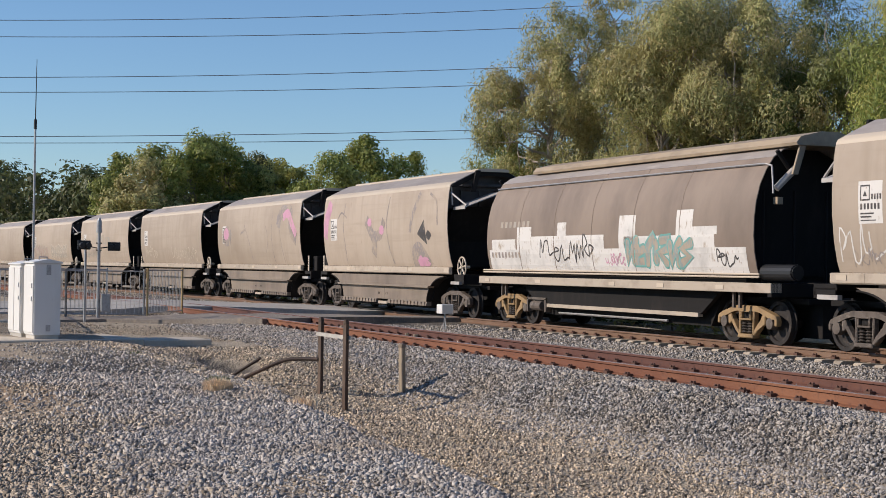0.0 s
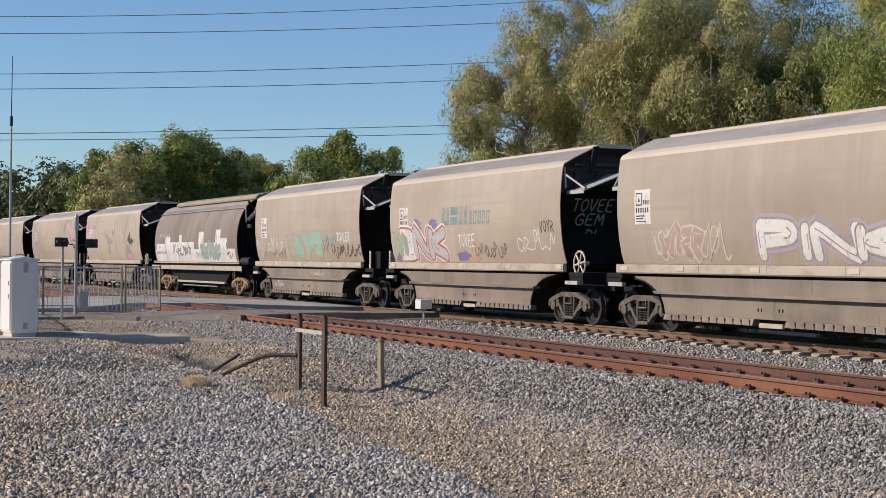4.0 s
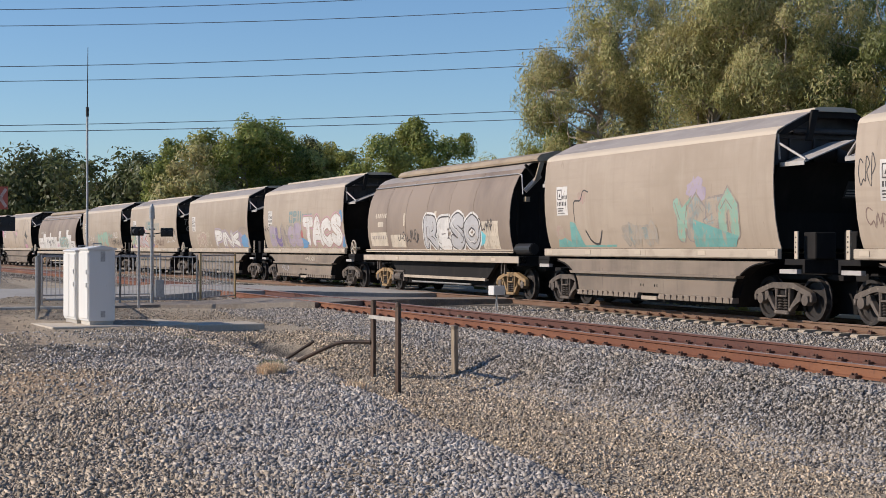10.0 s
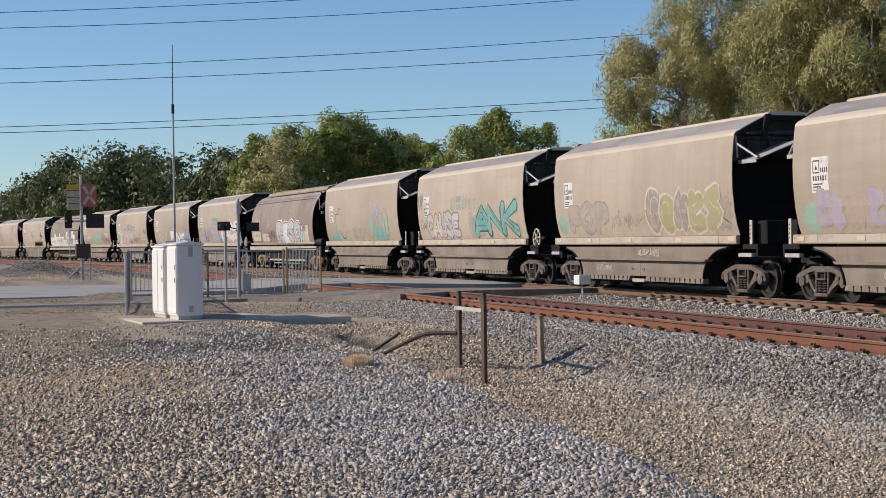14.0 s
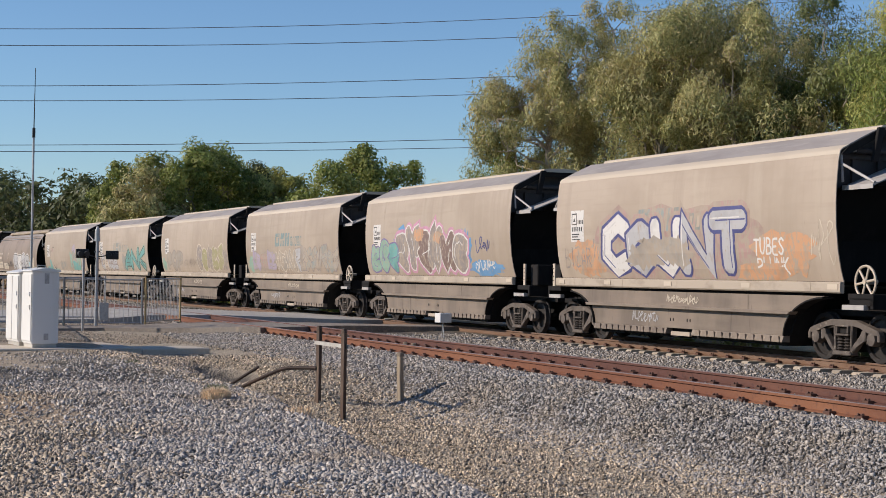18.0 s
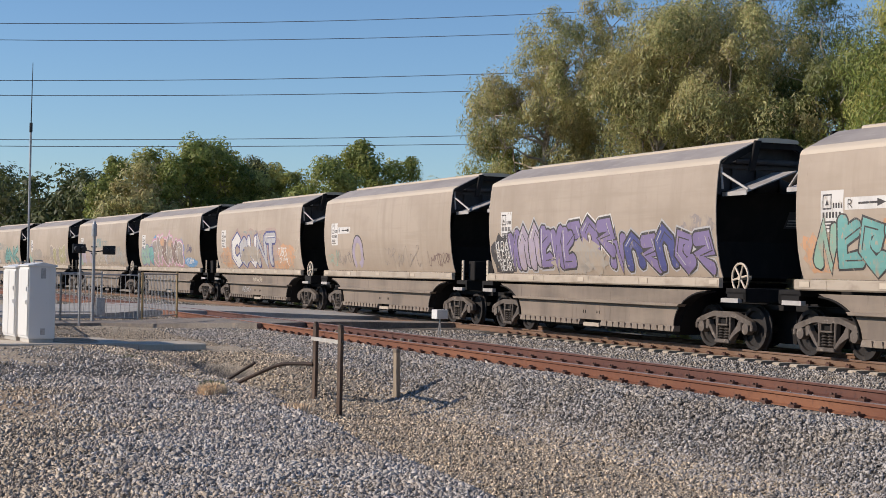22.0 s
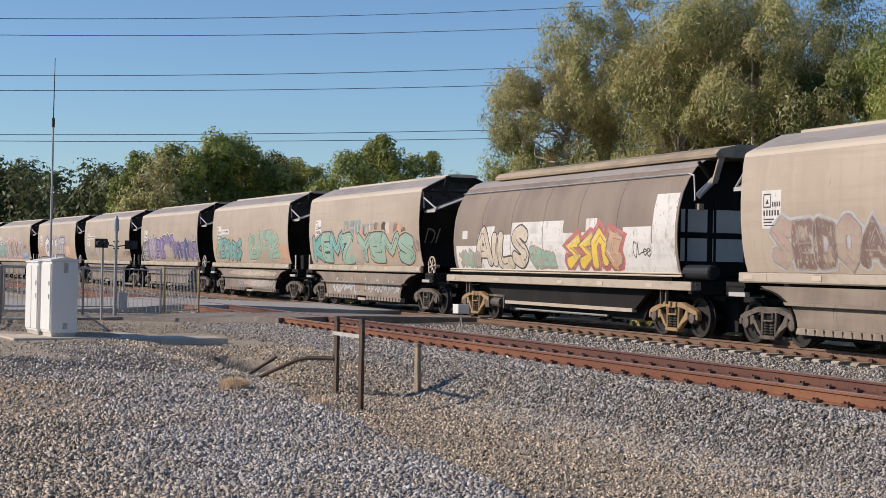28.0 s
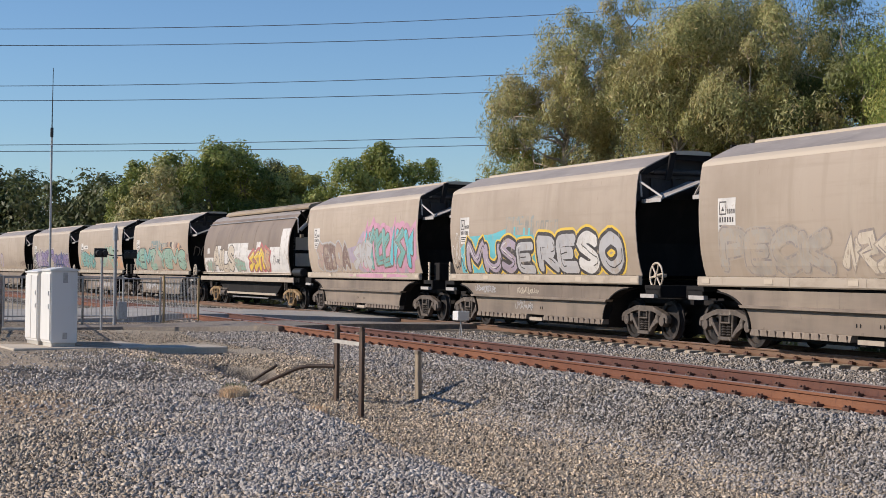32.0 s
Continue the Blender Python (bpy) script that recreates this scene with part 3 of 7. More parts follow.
# ---- wagons ----
def build_bogie(wagon, x, frame_mat, gauge=1.505, wheelbase=1.72):
    """A cast three-piece bogie; the wheelsets turn."""
    bm = bmesh.new()
    box(bm, -0.22, 0.22, -1.0, 1.0, 0.52, 0.78)
    lathe(bm, [(0.25, 0.78), (0.25, 0.92)], 14, "z")
    bogie = part("bogie", bevel(bm, 0.02), M_BLACK, wagon, "black steel bogie bolster")
    bogie.location.x = x
    h = wheelbase / 2
    for side in (-1, 1):
        y0, y1 = side * 0.98 - 0.07, side * 0.98 + 0.07
        bm = bmesh.new()
        # arched top chord, pedestals, curved legs and the spring pocket
        up = [(-h - 0.26, 0.52), (-h - 0.20, 0.61), (-h - 0.05, 0.66), (-0.55, 0.755), (-0.38, 0.80), (0.38, 0.80), (0.55, 0.755), (h + 0.05, 0.66), (h + 0.20, 0.61), (h + 0.26, 0.52)]
        low = [(h + 0.10, 0.53), (h - 0.08, 0.57), (0.50, 0.66), (0.36, 0.70), (-0.36, 0.70), (-0.50, 0.66), (-h + 0.08, 0.57), (-h - 0.10, 0.53)]
        prism(bm, up + low, "y", y0, y1)
        for k in (-1, 1):
            prism(bm, [(k * (h + 0.25), 0.40), (k * (h + 0.26), 0.53), (k * (h + 0.16), 0.58), (k * (h + 0.17), 0.40)], "y", y0 + 0.002, y1 - 0.002)
            prism(bm, [(k * (h - 0.17), 0.40), (k * (h - 0.16), 0.60), (k * (h - 0.28), 0.62), (k * 0.42, 0.27), (k * 0.26, 0.15), (k * 0.23, 0.22), (k * 0.34, 0.33), (k * (h - 0.34), 0.52), (k * (h - 0.25), 0.40)], "y", y0 + 0.003, y1 - 0.003)
            prism(bm, [(k * 0.215, 0.20), (k * 0.265, 0.20), (k * 0.30, 0.71), (k * 0.235, 0.71)], "y", y0 + 0.004, y1 - 0.004)
        prism(bm, [(-0.29, 0.12), (0.29, 0.12), (0.27, 0.205), (-0.27, 0.205)], "y", y0 - 0.03, y1 + 0.03)
        frame_ob = part("side_frame", bevel(bm, 0.018), frame_mat, bogie)
        for dx in (-0.105, 0.105):
            bm = bmesh.new()
            lathe(bm, [(0.055 + 0.035 * (j % 2), 0.215 + j * 0.0285) for j in range(10)], 10, "z")
            part("spring", bm, M_SPRING, bogie).location = (dx, side * 0.99, 0)
        bm = bmesh.new()
        box(bm, -0.20, 0.20, side * 0.98 - 0.09, side * 0.98 + 0.09, 0.49, 0.53)
        for dx in (-0.19, 0.15):
            box(bm, dx, dx + 0.04, side * 0.98 - 0.088, side * 0.98 + 0.088, 0.532, 0.66)
        box(bm, -0.21, 0.21, side * 0.98 - 0.091, side * 0.98 + 0.091, 0.662, 0.69)
        part("bolster_end", bevel(bm, 0.01), frame_mat, bogie, "open bolster end over the springs")
        for k in (-1, 1):
            bm = bmesh.new()
            lathe(bm, [(0.05, 0.04), (0.12, 0.03), (0.13, -0.05), (0.13, -0.12)] if side < 0 else [(0.13, -0.06), (0.13, 0.0), (0.12, 0.05), (0.05, 0.06)], 14)
            for v in bm.verts:
                v.co = Vector((v.co.x, v.co.y * (-1 if side < 0 else 1), v.co.z))
            ob = smooth(part("axle_box", bm, M_BOGIE, bogie))
            ob.location = (k * h, side * 1.02, 0.45)
    # Solid near-black block paints the shade between the wheels, in place of brake gear.
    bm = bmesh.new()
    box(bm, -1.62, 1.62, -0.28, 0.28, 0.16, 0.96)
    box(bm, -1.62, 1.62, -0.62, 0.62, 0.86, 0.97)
    part("brake_rigging", bm, M_BLACK, bogie, "black block for brake gear and the shade between the wheels")
    for k in (-1, 1):
        bm = bmesh.new()
        r = 0.46
        g = gauge / 2
        out = [(0.08, -g - 0.16), (0.085, -g - 0.08), (0.15, -g - 0.06), (0.16, -g - 0.03), (r - 0.09, -g - 0.01), (r - 0.085, -g - 0.065), (r - 0.005, -g - 0.065),
               (r, -g + 0.03), (r + 0.028, -g + 0.045), (r + 0.028, -g + 0.072), (r - 0.08, -g + 0.072), (0.16, -g + 0.06), (0.09, -g + 0.09)]
        lathe(bm, out + [(a, -b) for a, b in out[::-1]], 28)
        ws = smooth(part("wheelset", bm, M_WHEEL, bogie), 30)
        ws.location = (k * h, 0, r)
        WHEELS.append(ws)
    return bogie


WHEELS = []
SIDE = [(-1.27, 1.52), (-1.345, 1.75), (-1.415, 2.1), (-1.465, 2.6), (-1.475, 3.0), (-1.46, 3.40), (-1.43, 3.75), (-1.40, 3.93)]


def arch(z):
    """x of the wheel arch's edge in the skirt."""
    return 4.02 + 1.38 * (1 - math.sqrt(max(0.0, 1 - ((z - 0.43) / 0.77) ** 2)))


def end_x(z):
    """x of the sloping sheet at the light wagon's right end."""
    return 4.5 + (z - 1.45) * 1.23 / 1.91


def build_light_wagon(wheel_end):
    w = base("grain_wagon", "dusty beige steel grain hopper wagon in a moving train", "wagon", "wagons of the train")
    L, R = 5.95, 5.83           # the body ends at -L and R
    for s in (-1, 1):
        pts = [(s * p[0], p[1]) for p in SIDE]
        bm = bmesh.new()
        prism(bm, pts + [(p[0] + s * 0.02, p[1]) for p in pts[::-1]], "x", -L, R)
        smooth(part("side_sheet", bm, M_BODY, w, "curved beige side sheet"), 30)
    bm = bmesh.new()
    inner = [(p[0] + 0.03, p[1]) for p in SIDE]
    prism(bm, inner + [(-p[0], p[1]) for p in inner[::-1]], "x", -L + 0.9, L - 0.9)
    part("hopper", bm, M_BLACK, w, "inner hopper blackened for shade")
    # roof: pale rounded edge, grey slope, hatch along the ridge
    for s in (-1, 1):
        bm = bmesh.new()
        sheet(bm, [(-1.40 * -s, 3.932), (-1.385 * -s, 3.99), (-1.345 * -s, 4.035), (-1.19 * -s, 4.115)], "x", -L, R, thick=0.02 * s)
        smooth(part("roof_edge", bm, M_CREAM, w, "cream rounded roof edge"), 50)
        bm = bmesh.new()
        sheet(bm, [(-1.19 * -s, 4.117), (-0.85 * -s, 4.29), (-0.50 * -s, 4.45)], "x", -L, R, thick=0.02 * s)
        part("roof_slope", bm, M_ROOF, w, "grey sloping roof sheet")
    bm = bmesh.new()
    prism(bm, [(-0.52, 4.43), (-0.52, 4.485), (-0.47, 4.51), (-0.2, 4.53), (0.2, 4.53), (0.47, 4.51), (0.52, 4.485), (0.52, 4.43)], "x", -L + 0.75, L - 0.02)
    part("hatch", bm, M_CREAM, w, "long roof hatch lid")
    for s in (-1, 1):
        bm = bmesh.new()
        prism(bm, [(s * 1.33, 1.30), (s * 1.40, 1.30), (s * 1.43, 1.33), (s * 1.43, 1.50), (s * 1.40, 1.515), (s * 1.33, 1.515)], "x", -6.05, 5.93)
        for x in np.arange(-5.0, 5.1, 2.5):
            box(bm, x - 0.01, x + 0.01, min(s * 1.43, s * 1.436), max(s * 1.43, s * 1.436), 1.31, 1.50)
        sill = part("sill", bevel(bm, 0.006), M_SILL, w, "pale side sill")
        for x in (-5.85, -3.4, -0.55, 2.6, 5.6):
            bm = bmesh.new()
            box(bm, min(x, 5.55), min(x, 5.55) + 0.32, min(s * 1.432, s * 1.442), max(s * 1.432, s * 1.442), 1.37, 1.47)
            part("reflector", bm, M_CREAM, sill)
        # lower hopper side: dark gap, two bands and a perforated bottom rail
        bm = bmesh.new()
        edge = [(arch(z), z) for z in (0.92, 0.98, 1.04, 1.09, 1.13, 1.165, 1.19)] + [(5.35, 1.24)]
        prism(bm, edge + [(-x, z) for x, z in edge[::-1]], "y", min(s * 1.25, s * 1.36), max(s * 1.25, s * 1.36))
        up = part("skirt_band", bevel(bm, 0.006), M_SKIRT, w, "dusty upper skirt plate")
        bm = bmesh.new()
        prism(bm, [(-4.36, 0.925), (4.36, 0.925), (4.28, 0.86), (-4.28, 0.86)], "y", min(s * 1.25, s * 1.46), max(s * 1.25, s * 1.46))
        part("ledge", bevel(bm, 0.008), M_SKIRT, w)
        bm = bmesh.new()
        edge = [(arch(z), z) for z in (0.43, 0.54, 0.65, 0.76, 0.86)]
        prism(bm, edge + [(-x, z) for x, z in edge[::-1]], "y", min(s * 1.24, s * 1.33), max(s * 1.24, s * 1.33))
        part("skirt_plate", bevel(bm, 0.006), M_SKIRT, w, "dusty lower skirt plate")
        for x0, x1 in ((-4.0, -0.55), (0.55, 4.0)):
            bm = bmesh.new()
            prism(bm, [(s * 1.20, 0.30), (s * 1.38, 0.30), (s * 1.38, 0.33), (s * 1.345, 0.43), (s * 1.20, 0.43)], "x", x0, x1)
            for x in np.arange(x0 + 0.15, x1, 0.3):
                prism(bm, [(x, 0.30), (x + 0.22, 0.30), (x + 0.19, 0.42), (x + 0.03, 0.42)], "y", min(s * 1.37, s * 1.40), max(s * 1.37, s * 1.40))
            part("bottom_rail", bm, M_SKIRT, w, "pressed bottom rail")
        bm = bmesh.new()
        box(bm, -0.35, 0.45, min(s * 1.3, s * 1.36), max(s * 1.3, s * 1.36), 0.27, 0.36)
        part("step", bm, M_SILL, w, "pale foot step")
        for x in (-0.42, -0.30, 0.30, 0.42):
            bm = bmesh.new()
            rod(bm, (x, s * 1.30, 0.62), (x, s * 1.334, 0.62), 0.032, 10)
            bmesh.ops.scale(bm, vec=(0.7, 1, 1.3), space=Matrix.Translation((-x, 0, -0.62)), verts=bm.verts)
            part("drain_hole", bm, M_BLACK, w)
        # curved wheel-arch plates at both ends of the skirt
        for k in (-1, 1):
            bm = bmesh.new()
            pts = [(k * (arch(z) + 0.012), z) for z in (0.43, 0.55, 0.67, 0.78, 0.88, 0.97, 1.05, 1.11, 1.155, 1.185, 1.198)]
            sheet(bm, pts, "y", min(s * 1.1, s * 1.38), max(s * 1.1, s * 1.38), thick=0.03)
            part("arch_plate", bm, M_BLACK, w)
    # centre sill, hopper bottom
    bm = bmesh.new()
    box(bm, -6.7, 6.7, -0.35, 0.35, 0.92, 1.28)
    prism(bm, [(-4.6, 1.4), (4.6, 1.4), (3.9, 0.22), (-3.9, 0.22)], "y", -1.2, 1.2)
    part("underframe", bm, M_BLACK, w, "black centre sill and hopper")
    for k in (-1, 1):
        E = L if k < 0 else R
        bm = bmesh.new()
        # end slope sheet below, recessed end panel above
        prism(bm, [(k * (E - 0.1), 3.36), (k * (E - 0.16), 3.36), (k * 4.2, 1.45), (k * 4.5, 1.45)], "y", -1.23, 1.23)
        part("slope_sheet", bm, M_BLACK, w, "end slope sheet blackened for shade")
        if k > 0:
            bm = bmesh.new()
            prism(bm, [(end_x(2.62) + 0.004, 2.62), (end_x(2.62) + 0.016, 2.62), (end_x(2.98) + 0.016, 2.98), (end_x(2.98) + 0.004, 2.98)], "y", 0.62, 0.98)
            sign = part("warning_plate", bm, M_ENDGREY, w, "small grey warning plate")
            for j in range(3):
                bm = bmesh.new()
                z = 2.66 + 0.06 * j
                prism(bm, [(end_x(z) + 0.018, z), (end_x(z) + 0.021, z), (end_x(z + 0.025) + 0.021, z + 0.025), (end_x(z + 0.025) + 0.018, z + 0.025)], "y", 0.66, 0.94)
                part("text_bar", bm, M_COVER, sign)
        bm = bmesh.new()
        prism(bm, [(k * (E - 0.35), 3.3), (k * (E - 0.30), 3.3), (k * (E - 0.30), 3.96), (k * (E - 0.35), 3.96)], "y", -1.36, 1.36)
        prism(bm, [(-1.3, 3.96), (1.3, 3.96), (1.15, 4.08), (0.5, 4.41), (-0.5, 4.41), (-1.15, 4.08)], "x", min(k * (E - 0.36), k * (E - 0.31)), max(k * (E - 0.36), k * (E - 0.31)))
        box(bm, min(k * (E - 0.30), k * (E - 0.22)), max(k * (E - 0.30), k * (E - 0.22)), -1.34, 1.34, 3.86, 3.94)
        for y in (-0.9, -0.3, 0.3, 0.9):
            box(bm, min(k * (E - 0.30), k * (E - 0.23)), max(k * (E - 0.30), k * (E - 0.23)), y - 0.03, y + 0.03, 3.34, 3.86)
        part("end_sheet", bm, M_ENDGREY, w, "dark grey recessed end sheet")
        bm = bmesh.new()
        prism(bm, [(-1.38, 3.93), (-1.20, 4.09), (-0.5, 4.44), (0.5, 4.44), (1.20, 4.09), (1.38, 3.93), (1.2, 3.93), (0.5, 4.30), (-0.5, 4.30), (-1.2, 3.93)], "x", min(k * E, k * (E + 0.04)), max(k * E, k * (E + 0.04)))
        part("end_rim", bm, M_BLACK, w)
        bm = bmesh.new()
        for q in (-1, 1):
            prism(bm, [(q * 1.22, 3.30), (q * 1.20, 3.33), (0.0, 3.80), (0.0, 3.77)], "x", min(k * 5.70, k * 6.62), max(k * 5.70, k * 6.62))
            box(bm, min(k * 5.70, k * 6.62), max(k * 5.70, k * 6.62), min(q * 1.22, q * 1.235), max(q * 1.22, q * 1.235), 3.25, 3.34)
        part("end_cover", bm, M_COVER, w, "pale gabled cover over the wagon end")
        for s in (-1, 1):
            bm = bmesh.new()
            rod(bm, (k * (E - 0.05), s * 1.33, 3.76), (k * 6.60, s * 1.18, 3.36), 0.028)
            rod(bm, (k * (E - 0.05), s * 1.33, 3.95), (k * (E - 0.02), s * 1.30, 3.40), 0.025)
            part("strut", bm, M_COVER, w, "pale diagonal strut")
        bm = bmesh.new()
        box(bm, min(k * 6.0, k * 6.75), max(k * 6.0, k * 6.75), -1.30, 1.30, 1.18, 1.30)
        box(bm, min(k * 6.66, k * 6.75), max(k * 6.66, k * 6.75), -1.30, 1.30, 1.02, 1.20)
        part("end_beam", bevel(bm, 0.008), M_BLACK, w)
        for s in (-1, 1):
            bm = bmesh.new()
            box(bm, min(k * 5.9, k * 6.55), max(k * 5.9, k * 6.55), min(s * 1.25, s * 1.36), max(s * 1.25, s * 1.36), 1.00, 1.09)
            part("footboard", bm, M_COVER, w, "pale grey footboard")
        bm = bmesh.new()
        rod(bm, (k * 6.7, 0, 0.95), (k * 7.15, 0, 0.95), 0.09, 10)
        box(bm, min(k * 7.05, k * 7.3), max(k * 7.05, k * 7.3), -0.14, 0.14, 0.80, 1.10)
        part("coupler", bm, M_BLACK, w)
        bm = bmesh.new()
        rod(bm, (k * (E - 0.1), -0.95, 4.02), (k * (E - 0.1), 0.75, 4.02), 0.06, 10)
        part("hatch_ram", bm, M_ENDGREY, w, "dark grey hatch ram")
        bm = bmesh.new()
        rod(bm, (k * (E - 0.1), -1.12, 4.02), (k * (E - 0.1), -0.95, 4.02), 0.035, 8)
        part("ram_eye", bm, M_COVER, w, "pale ram end")
        bm = bmesh.new()
        prism(bm, [(-0.60, 4.46), (-0.44, 4.46), (-0.60, 3.80), (-0.74, 3.80)], "x", min(k * (E + 0.06), k * (E + 0.14)), max(k * (E + 0.06), k * (E + 0.14)))
        part("hatch_lever", bevel(bm, 0.01), M_BLACK, w, "dark flat hatch lever")
    k = 1 if wheel_end else -1
    bm = bmesh.new()
    R = 0.30
    for a in range(24):
        p, q = (radians(15 * a), radians(15 * (a + 1)))
        rod(bm, (R * math.cos(p), 0, R * math.sin(p)), (R * math.cos(q), 0, R * math.sin(q)), 0.026, 6)
    for a in range(6):
        p = radians(60 * a + 10)
        rod(bm, (0, 0, 0), (R * math.cos(p), 0, R * math.sin(p)), 0.024, 6)
    rod(bm, (0, -0.04, 0), (0, 0.25, 0), 0.05, 10)
    if wheel_end:
        hw = part("brake_wheel", bm, M_CREAM, w, "pale spoked hand brake wheel")
        hw.location = (k * 6.42, -1.22, 1.52)
    bm = bmesh.new()
    box(bm, k * 6.4 - 0.35, k * 6.4 + 0.35, -1.30, -1.24, 1.08, 1.22)
    part("brake_bracket", bm, M_BLACK, w)
    bm = bmesh.new()
    box(bm, -k * 6.42 - 0.06, -k * 6.42 + 0.06, -1.30, -1.26, 1.30, 1.88)
    part("number_board", bevel(bm, 0.006), M_CREAM, w, "pale upright board with dark bolts")
    for z in (1.45, 1.55, 1.65, 1.75):
        bm = bmesh.new()
        rod(bm, (-k * 6.42, -1.31, z), (-k * 6.42, -1.295, z), 0.018, 6)
        part("bolt", bm, M_BLACK, w)
    bm = bmesh.new()
    box(bm, -k * 6.62 - 0.22, -k * 6.62 + 0.22, -1.1, -0.6, 1.30, 1.86)
    part("valve_box", bevel(bm, 0.02), M_BLACK, w)
    build_bogie(w, -5.5, M_BOGIE)
    build_bogie(w, 5.5, M_BOGIE)
    return w


def dark_profile(n=14):
    """Barrel side of the old wagon, from the sill up to the hatch."""
    pts = [(-1.30, 1.42), (-1.36, 1.6), (-1.42, 1.9), (-1.45, 2.25), (-1.44, 2.6), (-1.40, 2.95), (-1.31, 3.3), (-1.16, 3.62), (-0.98, 3.88)]
    return pts


def build_dark_wagon():
    w = base("barrel_wagon", "old dark brown barrel-sided grain hopper wagon with ochre bogies", "wagon", "wagons of the train")
    L = 6.75
    P = dark_profile()
    bm = bmesh.new()
    prism(bm, P + [(-0.55, 4.10), (0.55, 4.10)] + [(-p[0], p[1]) for p in P[::-1]], "x", -L, L - 0.55)
    for s in (-1, 1):
        pts = [(s * -p[0], p[1]) for p in P]
        prism(bm, pts + [(p[0] - s * 0.02, p[1]) for p in pts[::-1]], "x", L - 0.55, L)
    smooth(part("body", bm, M_BROWN, w), 30)
    # Black plate and lining paint the shade into the open right end.
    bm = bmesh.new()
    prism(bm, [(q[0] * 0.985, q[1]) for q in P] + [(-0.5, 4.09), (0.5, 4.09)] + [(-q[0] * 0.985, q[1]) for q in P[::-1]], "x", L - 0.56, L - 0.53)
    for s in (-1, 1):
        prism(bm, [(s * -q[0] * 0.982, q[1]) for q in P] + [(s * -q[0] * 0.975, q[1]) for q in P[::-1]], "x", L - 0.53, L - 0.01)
    part("end_sheet", bm, M_BLACK, w, "recessed end sheet blackened for shade")
    for x in (-4.6, -2.5, -0.4, 1.7, 3.8):
        for s in (-1, 1):
            bm = bmesh.new()
            pts = [(s * -p[0], p[1]) for p in P]
            prism(bm, [(p[0] + s * 0.006, p[1]) for p in pts] + [(p[0] - s * 0.01, p[1]) for p in pts[::-1]], "x", x - 0.012, x + 0.012)
            part("rib", bm, M_BROWN, w)
    for s in (-1, 1):
        bm = bmesh.new()
        sheet(bm, [(s * 0.99, 3.885), (s * 0.75, 4.05), (s * 0.5, 4.14)], "x", -L, L, thick=0.02 * s)
        part("roof_slope", bm, M_ROOF, w, "grey brown roof slope")
        bm = bmesh.new()
        y, z = s * 1.12, 3.74
        rod(bm, (-L, y, z), (L - 0.1, y, z), 0.022, 6)
        rod(bm, (L - 0.1, y, z), (L + 0.10, y * 0.97, z - 0.05), 0.022, 6)
        rod(bm, (L + 0.10, y * 0.97, z - 0.05), (L + 0.16, y * 0.97, z - 0.62), 0.022, 6)
        for x in np.arange(-L + 0.4, L, 2.2):
            rod(bm, (x, y - s * 0.06, z - 0.04), (x, y, z), 0.018, 6)
        part("grab_rail", bm, M_GALV, w, "pale pipe grab rail")
        bm = bmesh.new()
        for z in (1.40, 1.46):
            rod(bm, (-L - 0.4, s * 1.36, z), (L + 0.1, s * 1.36, z), 0.022, 6)
        part("side_pipe", bm, M_CREAM, w, "pale brake pipes along the sill")
        bm = bmesh.new()
        prism(bm, [(s * 1.15, 1.08), (s * 1.42, 1.08), (s * 1.42, 1.28), (s * 1.15, 1.28)], "x", -7.35, 7.35)
        sill = part("sill", bevel(bm, 0.01), M_SILL, w, "pale channel side sill")
        for x in (-6.9, -3.6, 0.5, 2.8, 5.3):
            bm = bmesh.new()
            box(bm, x, x + 0.3, min(s * 1.422, s * 1.43), max(s * 1.422, s * 1.43), 1.13, 1.22)
            part("reflector", bm, M_CREAM, sill)
        bm = bmesh.new()
        prism(bm, [(-5.0, 1.08), (5.0, 1.08), (4.2, 0.56), (-4.1, 0.56)], "y", min(s * 1.0, s * 1.12), max(s * 1.0, s * 1.12))
        part("hopper_side", bm, M_BLACK, w, "dark sloping hopper side")
        bm = bmesh.new()
        box(bm, -3.4, 4.2, min(s * 1.06, s * 1.18), max(s * 1.06, s * 1.18), 0.50, 0.59)
        part("hopper_rail", bm, M_SILL, w, "pale hopper rail")
        bm = bmesh.new()
        rod(bm, (-3.0, s * 1.0, 0.36), (2.6, s * 1.0, 0.36), 0.03, 6)
        part("brake_rod", bm, M_GALV, w)
        bm = bmesh.new()
        rod(bm, (-4.35, s * 1.1, 0.52), (-3.75, s * 1.1, 0.52), 0.13, 12)
        box(bm, -4.7, -3.5, min(s * 0.95, s * 1.15), max(s * 0.95, s * 1.15), 0.68, 0.74)
        box(bm, -4.7, -4.62, min(s * 1.0, s * 1.15), max(s * 1.0, s * 1.15), 0.36, 0.72)
        box(bm, -3.6, -3.52, min(s * 1.0, s * 1.15), max(s * 1.0, s * 1.15), 0.36, 0.72)
        part("brake_cylinder", bm, M_BOGIE, w)
    bm = bmesh.new()
    prism(bm, [(-0.78, 4.10), (-0.80, 4.16), (-0.70, 4.28), (-0.2, 4.40), (0.2, 4.40), (0.70, 4.28), (0.80, 4.16), (0.78, 4.10)], "x", -L + 1.6, L + 0.55)
    part("hatch", bm, M_TAN, w, "long tan roof hatch lid")
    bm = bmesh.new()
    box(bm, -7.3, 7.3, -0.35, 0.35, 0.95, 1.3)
    # Added filler closes the see-through gap under the body with black.
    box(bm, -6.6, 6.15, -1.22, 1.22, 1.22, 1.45)
